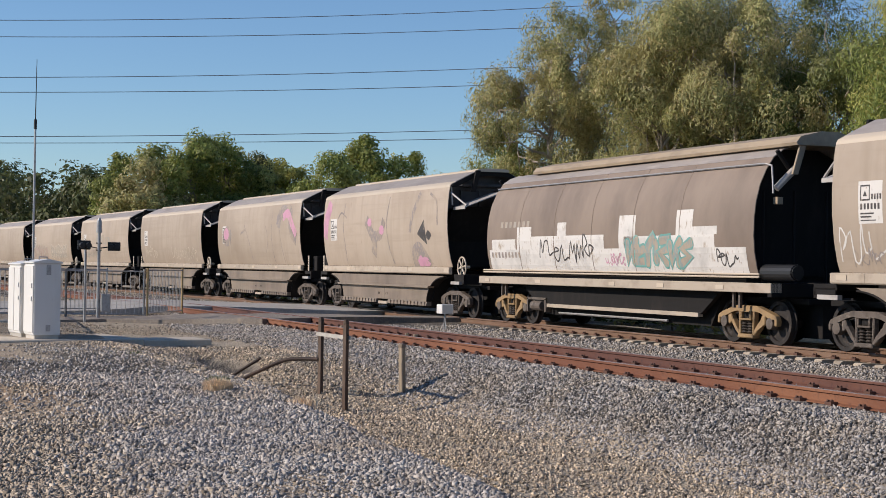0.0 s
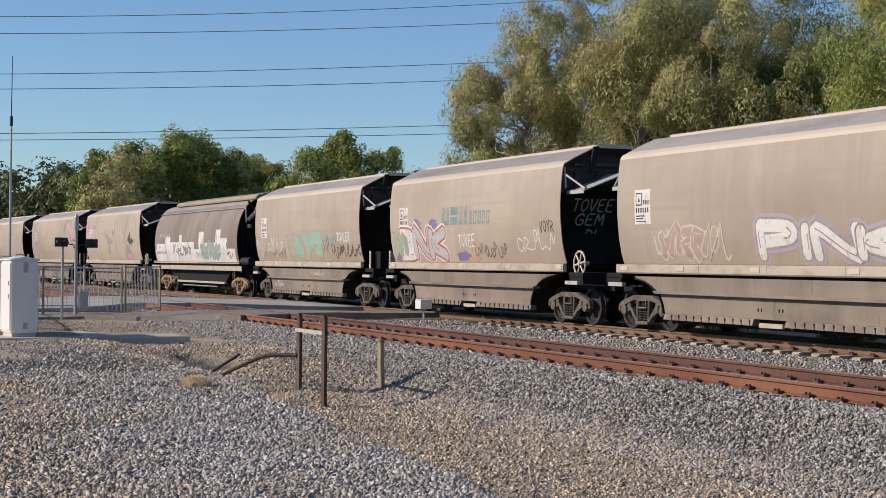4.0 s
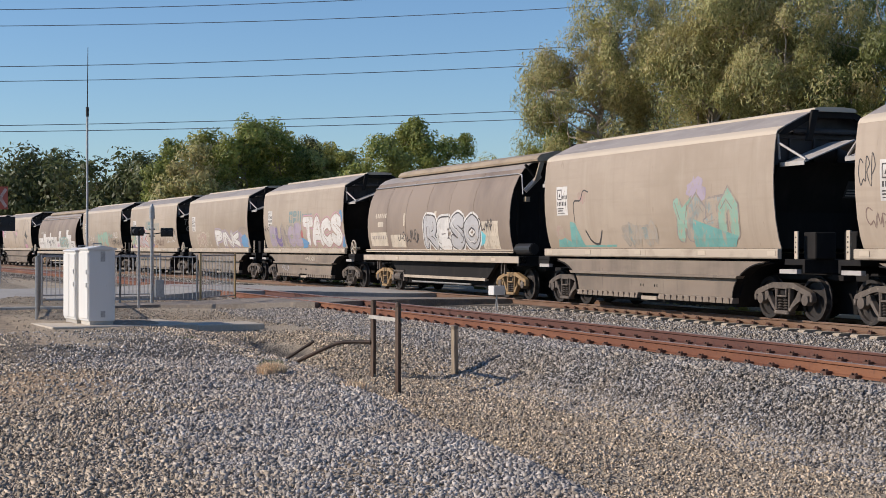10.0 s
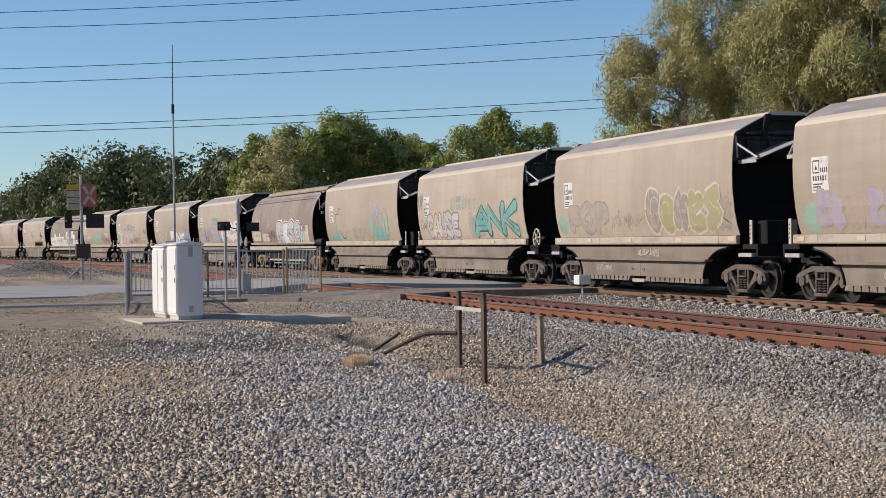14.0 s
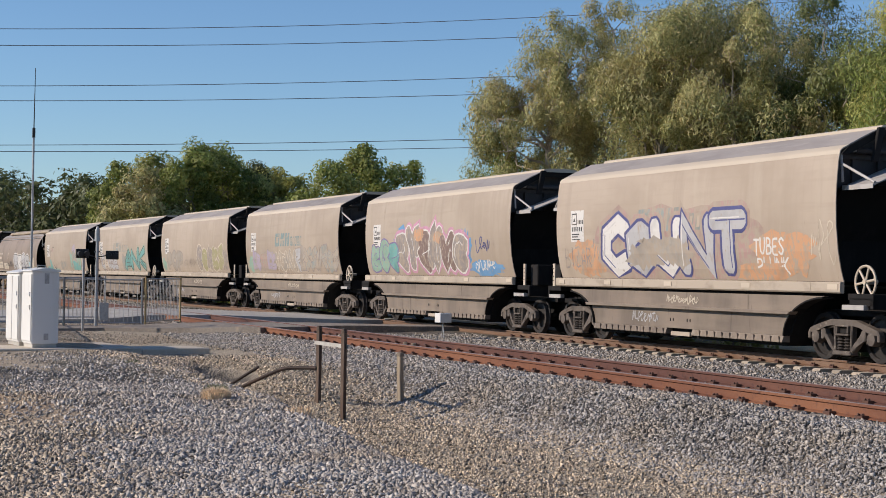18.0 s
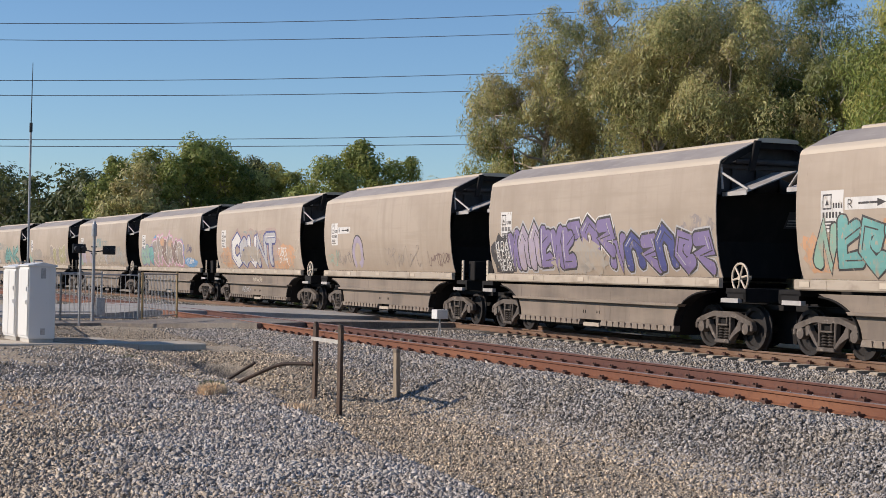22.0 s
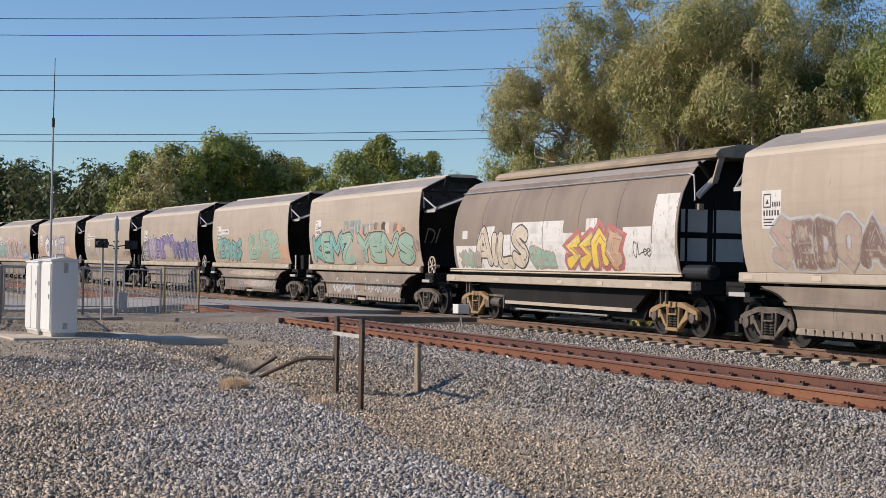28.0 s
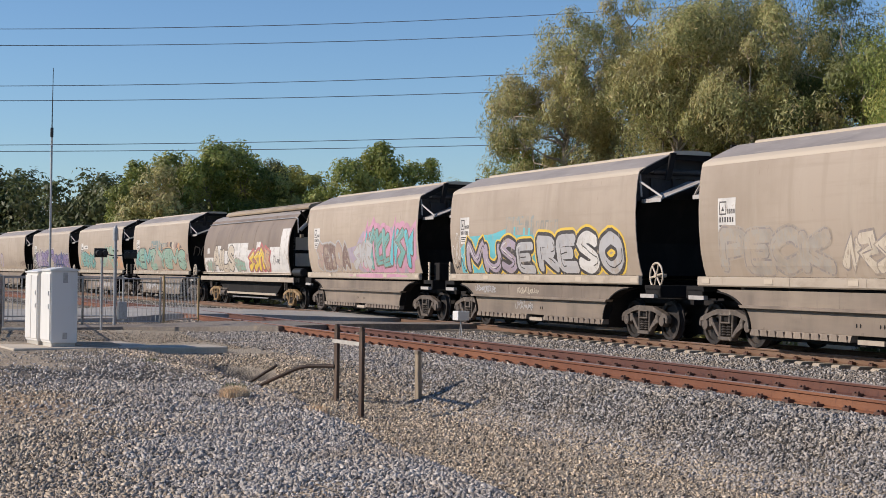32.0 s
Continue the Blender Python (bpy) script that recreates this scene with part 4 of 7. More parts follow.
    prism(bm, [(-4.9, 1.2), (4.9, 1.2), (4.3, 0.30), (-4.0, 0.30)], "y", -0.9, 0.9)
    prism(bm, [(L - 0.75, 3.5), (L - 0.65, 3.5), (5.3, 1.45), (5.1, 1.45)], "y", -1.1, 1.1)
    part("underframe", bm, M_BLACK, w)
    for k in (-1, 1):
        bm = bmesh.new()
        box(bm, min(k * 7.2, k * 7.35), max(k * 7.2, k * 7.35), -1.4, 1.4, 1.0, 1.28)
        box(bm, min(k * 6.2, k * 7.3), max(k * 6.2, k * 7.3), -1.35, 1.35, 1.24, 1.28)
        part("end_beam", bevel(bm, 0.008), M_BLACK, w)
        bm = bmesh.new()
        rod(bm, (k * 7.3, 0, 0.95), (k * 7.9, 0, 0.95), 0.09, 10)
        box(bm, min(k * 7.8, k * 8.08), max(k * 7.8, k * 8.08), -0.14, 0.14, 0.80, 1.10)
        part("coupler", bm, M_BLACK, w)
        bm = bmesh.new()
        for y in (-1.15, -0.4, 0.4, 1.15):
            rod(bm, (k * (L - 0.1), y, 1.28), (k * (L - 0.1), y, 3.2), 0.03, 6)
        for s in (-1, 1):
            rod(bm, (k * (L + 0.1), s * 0.6, 3.55), (k * (L + 0.15), s * 1.0, 4.0), 0.045, 8)
        part("end_frame", bm, M_BLACK, w)
        for dx in (-0.12, 0.12):
            bm = bmesh.new()
            box(bm, k * 5.9 + dx - 0.03, k * 5.9 + dx + 0.03, -1.3, -1.24, 0.75, 1.10)
            part("hanger", bm, M_BOGIE, w)
    bm = bmesh.new()
    rod(bm, (L + 0.12, -1.0, 3.22), (L + 0.20, -0.55, 3.68), 0.075, 12)
    part("hatch_ram", bm, M_COVER, w, "pale grey hatch ram")
    bm = bmesh.new()
    box(bm, L + 0.02, L + 0.18, -1.0, -0.86, 2.90, 3.05)
    part("valve_block", bevel(bm, 0.01), M_TAN, w, "tan valve block")
    bm = bmesh.new()
    prism(bm, [(-0.62, 4.30), (-0.46, 4.30), (-0.72, 3.50), (-0.86, 3.50)], "x", L + 0.44, L + 0.50)
    part("hatch_lever", bevel(bm, 0.01), M_TAN, w, "brown flat hatch lever")
    bm = bmesh.new()
    rod(bm, (L + 0.0, -1.15, 1.50), (L + 1.15, -1.15, 1.50), 0.17, 16)
    smooth(part("air_tank", bevel(bm, 0.03, 2), M_DARK, w, "black air reservoir"), 40)
    build_bogie(w, -5.9, M_YBOGIE)
    build_bogie(w, 5.9, M_YBOGIE)
    return w


DARK = (0, 5, 16)


def wagon_s(n, t):
    """Length along the line of wagon n's middle at t seconds; the train slows a little."""
    tau = t - 16.0
    run = 8.5694 * tau - 0.0255 * tau ** 2 - 0.0001682 * tau ** 3
    left = -184.117 + 14.678 * n + 1.598 * ((n > 0) + (n > 5) + (n > 16))
    return left + (6.85 if n in DARK else 5.95) - run


def wagon_pose(n, t):
    x, y, a = line_at(wagon_s(n, t))
    return pose(x, y, 0, 0, 0, math.degrees(a))


WHEEL_END = (-9, -7, -5, -3, -1, 2, 4, 7, 9, 11, 13, 15, 18, 20)
masters = {"wheel": build_light_wagon(True), "board": build_light_wagon(False), "dark": build_dark_wagon()}
wagons = {}
used = set()
for n in range(-11, 21):
    kind = "dark" if n in DARK else "wheel" if n in WHEEL_END else "board"
    wagons[n] = copy_thing(masters[kind], wagon_pose(n, 0)) if kind in used else masters[kind]
    used.add(kind)


# ---- paint on the wagon sides ----
def spray(name, colour, worn=0.62):
    dust = 0.08 if name in ("black", "navy", "white", "silver", "yellow") else 0.24
    colour = tuple(c * (1 - dust) + b * dust for c, b in zip(colour, (0.36, 0.29, 0.22)))
    worn -= 0.06
    return mat("spray_" + name, colour, 0.6, 0, (((0.36, 0.29, 0.22), 3.0, (1, 1, 0.6), worn, worn + 0.12), ((0.37, 0.30, 0.23), 12, (1, 1, 0.5), worn, worn + 0.08), (tuple(c * 0.75 for c in colour), 1.3, (1, 1, 1), 0.5, 0.7)))


INK = {k: spray(k, c, w) for k, (c, w) in {
    "white": ((0.64, 0.61, 0.57), 0.66), "black": ((0.035, 0.033, 0.036), 0.66), "purple": ((0.15, 0.11, 0.29), 0.68), "lilac": ((0.36, 0.30, 0.40), 0.62), "teal": ((0.09, 0.36, 0.34), 0.64),
    "mint": ((0.21, 0.40, 0.31), 0.62), "blue": ((0.06, 0.27, 0.52), 0.66), "navy": ((0.05, 0.06, 0.20), 0.68), "pink": ((0.58, 0.26, 0.40), 0.64), "orange": ((0.58, 0.29, 0.14), 0.58),
    "red": ((0.45, 0.08, 0.09), 0.64), "yellow": ((0.70, 0.47, 0.06), 0.68), "cyan": ((0.06, 0.47, 0.55), 0.68), "grey": ((0.23, 0.20, 0.20), 0.56), "olive": ((0.32, 0.30, 0.13), 0.6),
    "brown": ((0.15, 0.085, 0.08), 0.6), "cream": ((0.58, 0.50, 0.39), 0.62), "rose": ((0.40, 0.24, 0.22), 0.52), "silver": ((0.42, 0.41, 0.41), 0.66), "ghost": ((0.34, 0.31, 0.27), 0.55),
    "logo": ((0.12, 0.235, 0.25), 0.60), "fade": ((0.22, 0.29, 0.29), 0.52)}.items()}
def glide(pts, n=6):
    """Smooth curve through points."""
    out = []
    P = [Vector(p) for p in pts]
    P = [P[0] * 2 - P[1]] + P + [P[-1] * 2 - P[-2]]
    for i in range(1, len(P) - 2):
        for k in range(n):
            t = k / n
            a, b, c, d = P[i - 1], P[i], P[i + 1], P[i + 2]
            out.append(0.5 * ((2 * b) + (c - a) * t + (2 * a - 5 * b + 4 * c - d) * t * t + (3 * b - a - 3 * c + d) * t ** 3))
    return out + [P[-2]]


LEFT = {"light": 5.95, "dark": 6.75}


def paint(wagon, name, polys, material, depth, label="", step=0.0):
    """Thin paint shapes (x from the body's left end, z, and perhaps extra lift) laid on the near side. depth: lift in millimetres."""
    dark = wagon.name.startswith("barrel")
    prof = dark_profile() if dark else SIDE
    zs, ys = [p[1] for p in prof], [-p[0] for p in prof]
    left = LEFT["dark" if dark else "light"]
    bm = bmesh.new()
    for i, poly in enumerate(polys):
        low = (1.43 if dark else 1.53) if max(p[1] for p in poly) > 1.56 else -9
        poly = [(min(max(p[0], 0.03), 13.46 if dark else 11.74), max(p[1], low), *p[2:]) for p in poly]
        vs = [bm.verts.new((p[0], (depth + i * step + (p[2] if len(p) > 2 else 0)) / 1000, p[1])) for p in poly]
        try:
            bm.faces.new(vs)
        except ValueError:
            pass
    bmesh.ops.remove_doubles(bm, verts=bm.verts[:], dist=1e-5)
    bmesh.ops.triangulate(bm, faces=bm.faces[:])
    for z in zs[1:-1]:
        bmesh.ops.bisect_plane(bm, geom=bm.verts[:] + bm.edges[:] + bm.faces[:], plane_co=(0, 0, z), plane_no=(0, 0, 1))
    for v in bm.verts:
        x, lift, z = v.co
        z = min(max(z, -5), 3.90)
        y = 1.432 if (1.31 <= z < 1.52 and not dark) else float(np.interp(z, zs, ys))
        if z < 1.31:
            y = 1.362 if z > 0.92 else 1.332
        v.co = (x - left, -(y + lift + 0.002), z)
    ob = part(name, bm, material, wagon, label)
    for f in ob.data.polygons:
        if f.normal.y > 0:
            f.flip()
    return ob


def strip(pts, w, rise=0.12):
    """A stroke of width w along points, as linked quads that lift a little on the way."""
    P = [Vector(p[:2]) for p in pts]
    sides = []
    for i, p in enumerate(P):
        d0 = (p - P[i - 1]).normalized() if i else (P[1] - p).normalized()
        d1 = (P[i + 1] - p).normalized() if i + 1 < len(P) else d0
        d = d0 + d1
        d = d.normalized() if d.length > 0.2 else d0
        n = Vector((-d.y, d.x))
        k = w / 2 / max(0.8, abs(d.dot(d0)))
        sides.append((tuple(p + n * k) + (i * rise,), tuple(p - n * k) + (i * rise,)))
    return [[a[0], b[0], b[1], a[1]] for a, b in zip(sides, sides[1:])]


def ribbon(pts, w, rise=0.02):
    """A stroke with rounded ends: linked quads that narrow past both ends."""
    P = [Vector(p[:2]) for p in pts]
    a, b = (P[1] - P[0]).normalized(), (P[-1] - P[-2]).normalized()
    P = [P[0] - a * w * 0.36, P[0] - a * w * 0.2] + P + [P[-1] + b * w * 0.2, P[-1] + b * w * 0.36]
    wide = [0.42, 0.8] + [1.0] * (len(P) - 4) + [0.8, 0.42]
    sides = []
    for i, p in enumerate(P):
        d0 = (p - P[i - 1]).normalized() if i else a
        d1 = (P[i + 1] - p).normalized() if i + 1 < len(P) else b
        d = d0 + d1
        d = d.normalized() if d.length > 0.2 else d0
        n, k = Vector((-d.y, d.x)), w * wide[i] / 2 / max(0.75, abs(d.dot(d0)))
        sides.append((tuple(p + n * k) + (i * rise,), tuple(p - n * k) + (i * rise,)))
    return [[p[0], q[0], q[1], p[1]] for p, q in zip(sides, sides[1:])]


# strokes of the letters, in a unit cell
GLYPH = {
    "A": [[(0, 0), (.22, .6), (.5, 1), (.78, .6), (1, 0)], [(.2, .34), (.8, .34)]],
    "B": [[(.08, 0), (.08, 1)], [(.08, 1), (.75, .92), (.72, .6), (.12, .53)], [(.12, .53), (.95, .42), (.88, .06), (.08, 0)]],
    "C": [[(.95, .82), (.6, 1), (.1, .75), (.05, .3), (.45, 0), (.95, .16)]],
    "D": [[(.08, 0), (.08, 1)], [(.08, 1), (.8, .85), (.97, .45), (.7, .06), (.08, 0)]],
    "E": [[(.95, 1), (.15, .95), (.08, .5), (.15, .05), (.95, 0)], [(.08, .5), (.75, .53)]],
    "G": [[(.95, .82), (.6, 1), (.1, .75), (.05, .3), (.45, 0), (.95, .15), (.92, .45), (.55, .45)]],
    "I": [[(.5, 0), (.5, 1)]],
    "K": [[(.08, 0), (.08, 1)], [(.95, 1), (.2, .5), (1, 0)]],
    "L": [[(.12, 1), (.08, .05), (.95, .02)]],
    "M": [[(0, 0), (.12, 1), (.5, .4), (.88, 1), (1, 0)]],
    "N": [[(.02, 0), (.06, 1), (.94, 0), (.98, 1)]],
    "O": [[(.5, 1), (.08, .72), (.1, .25), (.5, 0), (.92, .28), (.9, .75), (.5, 1)]],
    "P": [[(.1, 0), (.1, 1)], [(.1, 1), (.85, .92), (.9, .6), (.12, .45)]],
    "R": [[(.08, 0), (.08, 1)], [(.08, 1), (.8, .92), (.82, .6), (.12, .48)], [(.35, .5), (1, 0)]],
    "S": [[(.92, .85), (.5, 1), (.1, .78), (.5, .52), (.9, .25), (.5, 0), (.05, .15)]],
    "T": [[(0, .98), (1, .98)], [(.5, .98), (.5, 0)]],
    "U": [[(.05, 1), (.08, .3), (.5, 0), (.92, .3), (.95, 1)]],
    "V": [[(.02, 1), (.48, 0), (.98, 1)]],
    "X": [[(.02, 1), (.98, 0)], [(.95, 1), (.05, 0)]],
    "Y": [[(.02, 1), (.48, .5), (.5, 0)], [(.98, 1), (.48, .5)]],
    "Z": [[(.05, .97), (.95, 1), (.05, .03), (1, .02)]],
}
# hooks and bends that spell nothing
ODD = [[[(.1, 0), (.05, .7), (.4, 1), (.8, .75), (.9, .1)]], [[(.9, .95), (.15, .7), (.85, .35), (.1, .02)]], [[(.05, .9), (.3, .1), (.6, .6), (.95, 0)], [(.6, .6), (.95, 1)]],
       [[(.15, 1), (.1, .1), (.9, .15)], [(.12, .6), (.8, .85)]], [[(.5, 0), (.45, .55), (.05, 1)], [(.45, .55), (.95, .95), (.85, .4)]], [[(.9, .2), (.5, 0), (.1, .4), (.3, .95), (.85, .85), (.6, .5)]],
       [[(.0, .1), (.35, 1), (.55, .1), (.9, .95)]], [[(.1, .95), (.75, 1), (.9, .6), (.2, .45), (.9, .0)]]]


def piece(wagon, text, x, z, w, h, fill, edge, seed, t=0.24, e=0.05, halo=None, hw=0.14, slant=0.0, sharp=False, shine=None, lift=1.0, lap=0.22, uneven=0.10, label="bold graffiti lettering"):
    """Thick outlined letters that lap over one another; a number in place of text gives so many shapes that spell nothing.
    t: stroke width as a share of the height, e: width of the outline in metres."""
    g = random.Random(seed)
    many = list(fill) if isinstance(fill, (list, tuple)) else [fill]
    rows = [GLYPH[c] for c in text] if isinstance(text, str) else [g.choice(ODD) for _ in range(text)]
    wide, e = 1.16 * t * h, 1.15 * e
    share = [0.55 if r is GLYPH["I"] else 1.25 if r is GLYPH["M"] else 1.0 for r in rows]
    at = x
    cells = []
    for r, k in zip(rows, share):
        cell = w * k / sum(share)
        grow, drop = 1 + g.uniform(-uneven, uneven), h * g.uniform(0, uneven) * 0.5
        x0, x1 = at - cell * lap / 2 + wide / 2, at + cell * (1 + lap / 2) - wide / 2
        z0, z1 = z + drop + wide / 2, z + h * min(grow, 1.12) - wide / 2
        lean = slant + g.uniform(-uneven, uneven) * 0.6
        strokes = []
        for pts in r:
            pts = [(x0 + (x1 - x0) * px + lean * (z1 - z0) * pz, z0 + (z1 - z0) * pz) for px, pz in pts]
            if not sharp:
                pts = [tuple(v)[:2] for v in glide([(p[0], p[1], 0) for p in pts], 4)]
            strokes.append(pts)
        cells.append(strokes)
        at += cell
    level = lift
    if halo:
        for strokes in cells:
            paint(wagon, "graffiti_halo", [[(*p[:2], p[2] + 0.25 * k) for p in q] for k, s in enumerate(strokes) for q in ribbon(s, wide + 2 * e + 2 * hw)], INK[halo], level)
            level += 0.12
    level += 0.6
    for strokes in cells:
        paint(wagon, "graffiti_outline", [[(*p[:2], p[2] + 0.2 * k) for p in q] for k, s in enumerate(strokes) for q in ribbon(s, wide + 2 * e)], INK[edge], level)
        paint(wagon, "graffiti_letter" if isinstance(text, str) else "graffiti_shape", [[(*p[:2], p[2] + 0.2 * k) for p in q] for k, s in enumerate(strokes) for q in ribbon(s, wide)], INK[g.choice(many)], level + 0.8, label)
        for s in strokes:
            cut = s[len(s) // 3: max(len(s) // 3 + 2, len(s) * 5 // 6)]
            if len(cut) > 1 and h > 0.7:
                side = g.choice((-0.22, 0.26))
                paint(wagon, "graffiti_line", ribbon([(px + wide * side, pz + wide * g.uniform(-0.08, 0.08)) for px, pz in cut], 0.03, 0.01), INK[edge], level + 1.85)
        if shine:
            s = strokes[0]
            cut = s[len(s) // 5: max(len(s) // 5 + 2, len(s) * 3 // 5)]
            if len(cut) > 1:
                paint(wagon, "graffiti_shine", ribbon([(px - wide * 0.24, pz + wide * 0.12) for px, pz in cut], 0.028, 0.01), INK[shine], level + 1.9)
        level += 1.0


def wild(wagon, x, z, w, h, n, fill, edge, seed, halo=None, thick=0.5, inner=None, lift=1.0, label="sprayed abstract graffiti piece"):
    """A piece whose shapes cannot be read: rounded when thick, sharp when thin."""
    count = max(2, round(w / (0.66 * h)))
    piece(wagon, count, x, z, w, h, fill, edge, seed, 0.20 + 0.10 * thick, 0.045, halo, 0.10, random.Random(seed).uniform(-0.1, 0.3), thick < 0.66, inner, lift, 0.35, 0.16, label)


def tag(wagon, x, z, w, h, ink, seed, width=0.035, lift=1.0):
    """A scribbled tag that cannot be read, in one stroke."""
    g = random.Random(seed)
    n = max(3, int(w / h * 2.1))
    pts = []
    for k in range(n):
        cx, c = x + w * (k + g.uniform(0.3, 0.7)) / n, w / n
        low, high = z + h * g.uniform(0.0, 0.3), z + h * g.uniform(0.55, 1.0)
        kind = g.randrange(4)
        if kind == 0:
            pts += [(cx - c * 0.35, low), (cx - c * 0.3, high), (cx + c * 0.25, (low + high) / 2 + h * 0.1), (cx - c * 0.15, (low + high) / 2 - h * 0.1)]
        elif kind == 1:
            pts += [(cx - c * 0.4, high), (cx - c * 0.2, low), (cx + c * 0.35, low + h * 0.08)]
        elif kind == 2:
            pts += [(cx + c * 0.35, high - h * 0.1), (cx - c * 0.15, high), (cx - c * 0.35, (low + high) / 2), (cx, low), (cx + c * 0.4, low + h * 0.15)]
        else:
            pts += [(cx - c * 0.4, low), (cx - c * 0.1, high), (cx + c * 0.1, low + h * 0.15), (cx + c * 0.4, high - h * 0.1)]
    paint(wagon, "graffiti_tag", ribbon([tuple(v)[:2] for v in glide([(p[0], p[1], 0) for p in pts], 3)], width * 0.75, 0.03), INK[ink], lift, "scribbled graffiti tag")


def written(wagon, text, x, z, w, h, ink, width=0.04, lift=1.0, slant=0.1, seed=1):
    """Thin spray-can letters that can be read."""
    g = random.Random(seed)
    cell = w / len(text)
    for i, c in enumerate(text):
        if c == " ":
            continue
        zz = z + h * g.uniform(-0.06, 0.06)
        polys = []
        for k, pts in enumerate(GLYPH[c]):
            pts = [(x + cell * (i + 0.08 + 0.78 * px) + slant * h * pz, zz + h * pz) for px, pz in pts]
            polys += [[(*p[:2], p[2] + 0.2 * k) for p in q] for q in ribbon([tuple(v)[:2] for v in glide([(p[0], p[1], 0) for p in pts], 3)], width)]
        paint(wagon, "tag_letter", polys, INK[ink], lift, "sprayed tag letter")


def end_written(wagon, text, y, z, w, h, ink, width=0.04):
    """Sprayed letters on the sloping end sheet; y runs across the end."""
    cell = w / len(text)
    for i, c in enumerate(text):
        bm = bmesh.new()
        for k, pts in enumerate(GLYPH[c]):
            pts = [(y + cell * (i + 0.08 + 0.78 * px), z + h * pz) for px, pz in pts]
            for q in ribbon([tuple(v)[:2] for v in glide([(p[0], p[1], 0) for p in pts], 3)], width):
                bm.faces.new([bm.verts.new((end_x(p[1]) + 0.006 + (p[2] + 0.3 * k) / 1000, p[0], p[1])) for p in q])
        bmesh.ops.remove_doubles(bm, verts=bm.verts[:], dist=1e-5)
        part("tag_letter", bm, INK[ink], wagon, "sprayed tag letter")


def blob(cx, cz, rx, rz, seed, n=30, rough=0.26):
    g = random.Random(seed)
    return [(cx + rx * math.cos(6.283 * i / n) * (1 + g.uniform(-rough, rough)), cz + rz * math.sin(6.283 * i / n) * (1 + g.uniform(-rough, rough))) for i in range(n)]


def patch(wagon, name, polys, ink, lift=0.6, label=""):
    """Paint shapes, each a part of its own."""
    for k, poly in enumerate(polys):
        paint(wagon, name, [poly], INK[ink], lift + (0.4 * k if len(poly) > 4 else 0), label)


def lines(wagon, strokes, ink, lift=0.6, label="dark drawn line"):
    for k, (pts, w) in enumerate(strokes):
        pts = [tuple(v)[:2] for v in glide([(p[0], p[1], 0) for p in pts], 4)]
        paint(wagon, "graffiti_line", strip(pts, w, 0.03), INK[ink], lift + 0.5 * k, label)


def rect(x0, x1, z0, z1):
    return [(x0, z0), (x1, z0), (x1, z1), (x0, z1)]


def logo(wagon, ink="logo"):
    """The owner's mark as plain slanted bars."""
    def bar(x, w, z0, z1):
        s = 0.16
        return [(x + s * (z0 - 2.55), z0), (x + w + s * (z0 - 2.55), z0), (x + w + s * (z1 - 2.55), z1), (x + s * (z1 - 2.55), z1)]
    solid = [bar(4.15, 0.55, 2.60, 3.12), bar(4.80, 0.55, 2.88, 3.12), bar(4.80, 0.55, 2.60, 2.83), bar(5.45, 0.22, 2.60, 3.12), bar(5.78, 0.22, 2.60, 3.12)]
    for k in range(5):
        solid.append(bar(6.16 + 0.29 * k, 0.20, 2.60, 2.97))
    for q in solid:
        paint(wagon, "logo_bar", [q], INK[ink], 0.4, "faded teal bar of the owner's mark")
    hole = [bar(4.30, 0.26, 2.74, 2.98)] + [bar(6.21 + 0.29 * k, 0.10, 2.66, 2.91) for k in range(5)]
    for q in hole:
        paint(wagon, "logo_gap", [q], M_BODY, 1.0)


def plate(wagon, arrow=False):
    patch(wagon, "data_plate", [rect(0.80, 1.50, 2.42, 3.20)], "white", 0.5, "white data plate")
    b = [rect(0.86, 1.14, 3.10, 3.13), rect(0.86, 1.14, 2.84, 2.87), rect(0.86, 0.89, 2.87, 3.10), rect(1.11, 1.14, 2.87, 3.10), [(0.94, 2.92), (1.06, 2.92), (1.0, 3.03)]]
    for k in range(4):
        b.append(rect(1.18 + 0.08 * k, 1.23 + 0.08 * k, 2.86, 2.96))
    for k in range(6):
        b.append(rect(0.86 + 0.10 * k, 0.92 + 0.10 * k, 2.68, 2.79))
    b += [rect(0.86, 1.25, 2.59, 2.62), rect(0.86, 1.18, 2.53, 2.56), rect(0.86, 1.30, 2.47, 2.49)]
    patch(wagon, "plate_mark", b, "black", 1.2, "dark bars and triangle on the plate")
    if arrow:
        patch(wagon, "arrow_plate", [rect(1.54, 2.85, 2.82, 3.05)], "white", 0.5, "white plate with an arrow")
        patch(wagon, "arrow_mark", [rect(1.95, 2.55, 2.915, 2.955), [(2.50, 2.86), (2.75, 2.935), (2.50, 3.01)]], "black", 1.2)
        written(wagon, "R", 1.62, 2.86, 0.17, 0.15, "black", 0.022, 1.2, 0.0)


for n, wg in wagons.items():
    if n not in DARK and n > -6:
        plate(wg, n in (12, 14))
for n in (-4, 2, 4, 7, 9, 15, 18):
    logo(wagons[n], "fade" if n in (-4, 7, 18) else "logo")
logo(wagons[11], "fade")

W = wagons
end_written(W[2], "TOVEE", -0.95, 2.85, 1.2, 0.30, "silver")
end_written(W[2], "GEM", -0.75, 2.50, 0.85, 0.28, "silver")
end_written(W[2], "DL", -0.35, 2.05, 0.5, 0.34, "silver")
end_written(W[15], "DL", -1.0, 2.25, 0.8, 0.50, "ghost", 0.05)
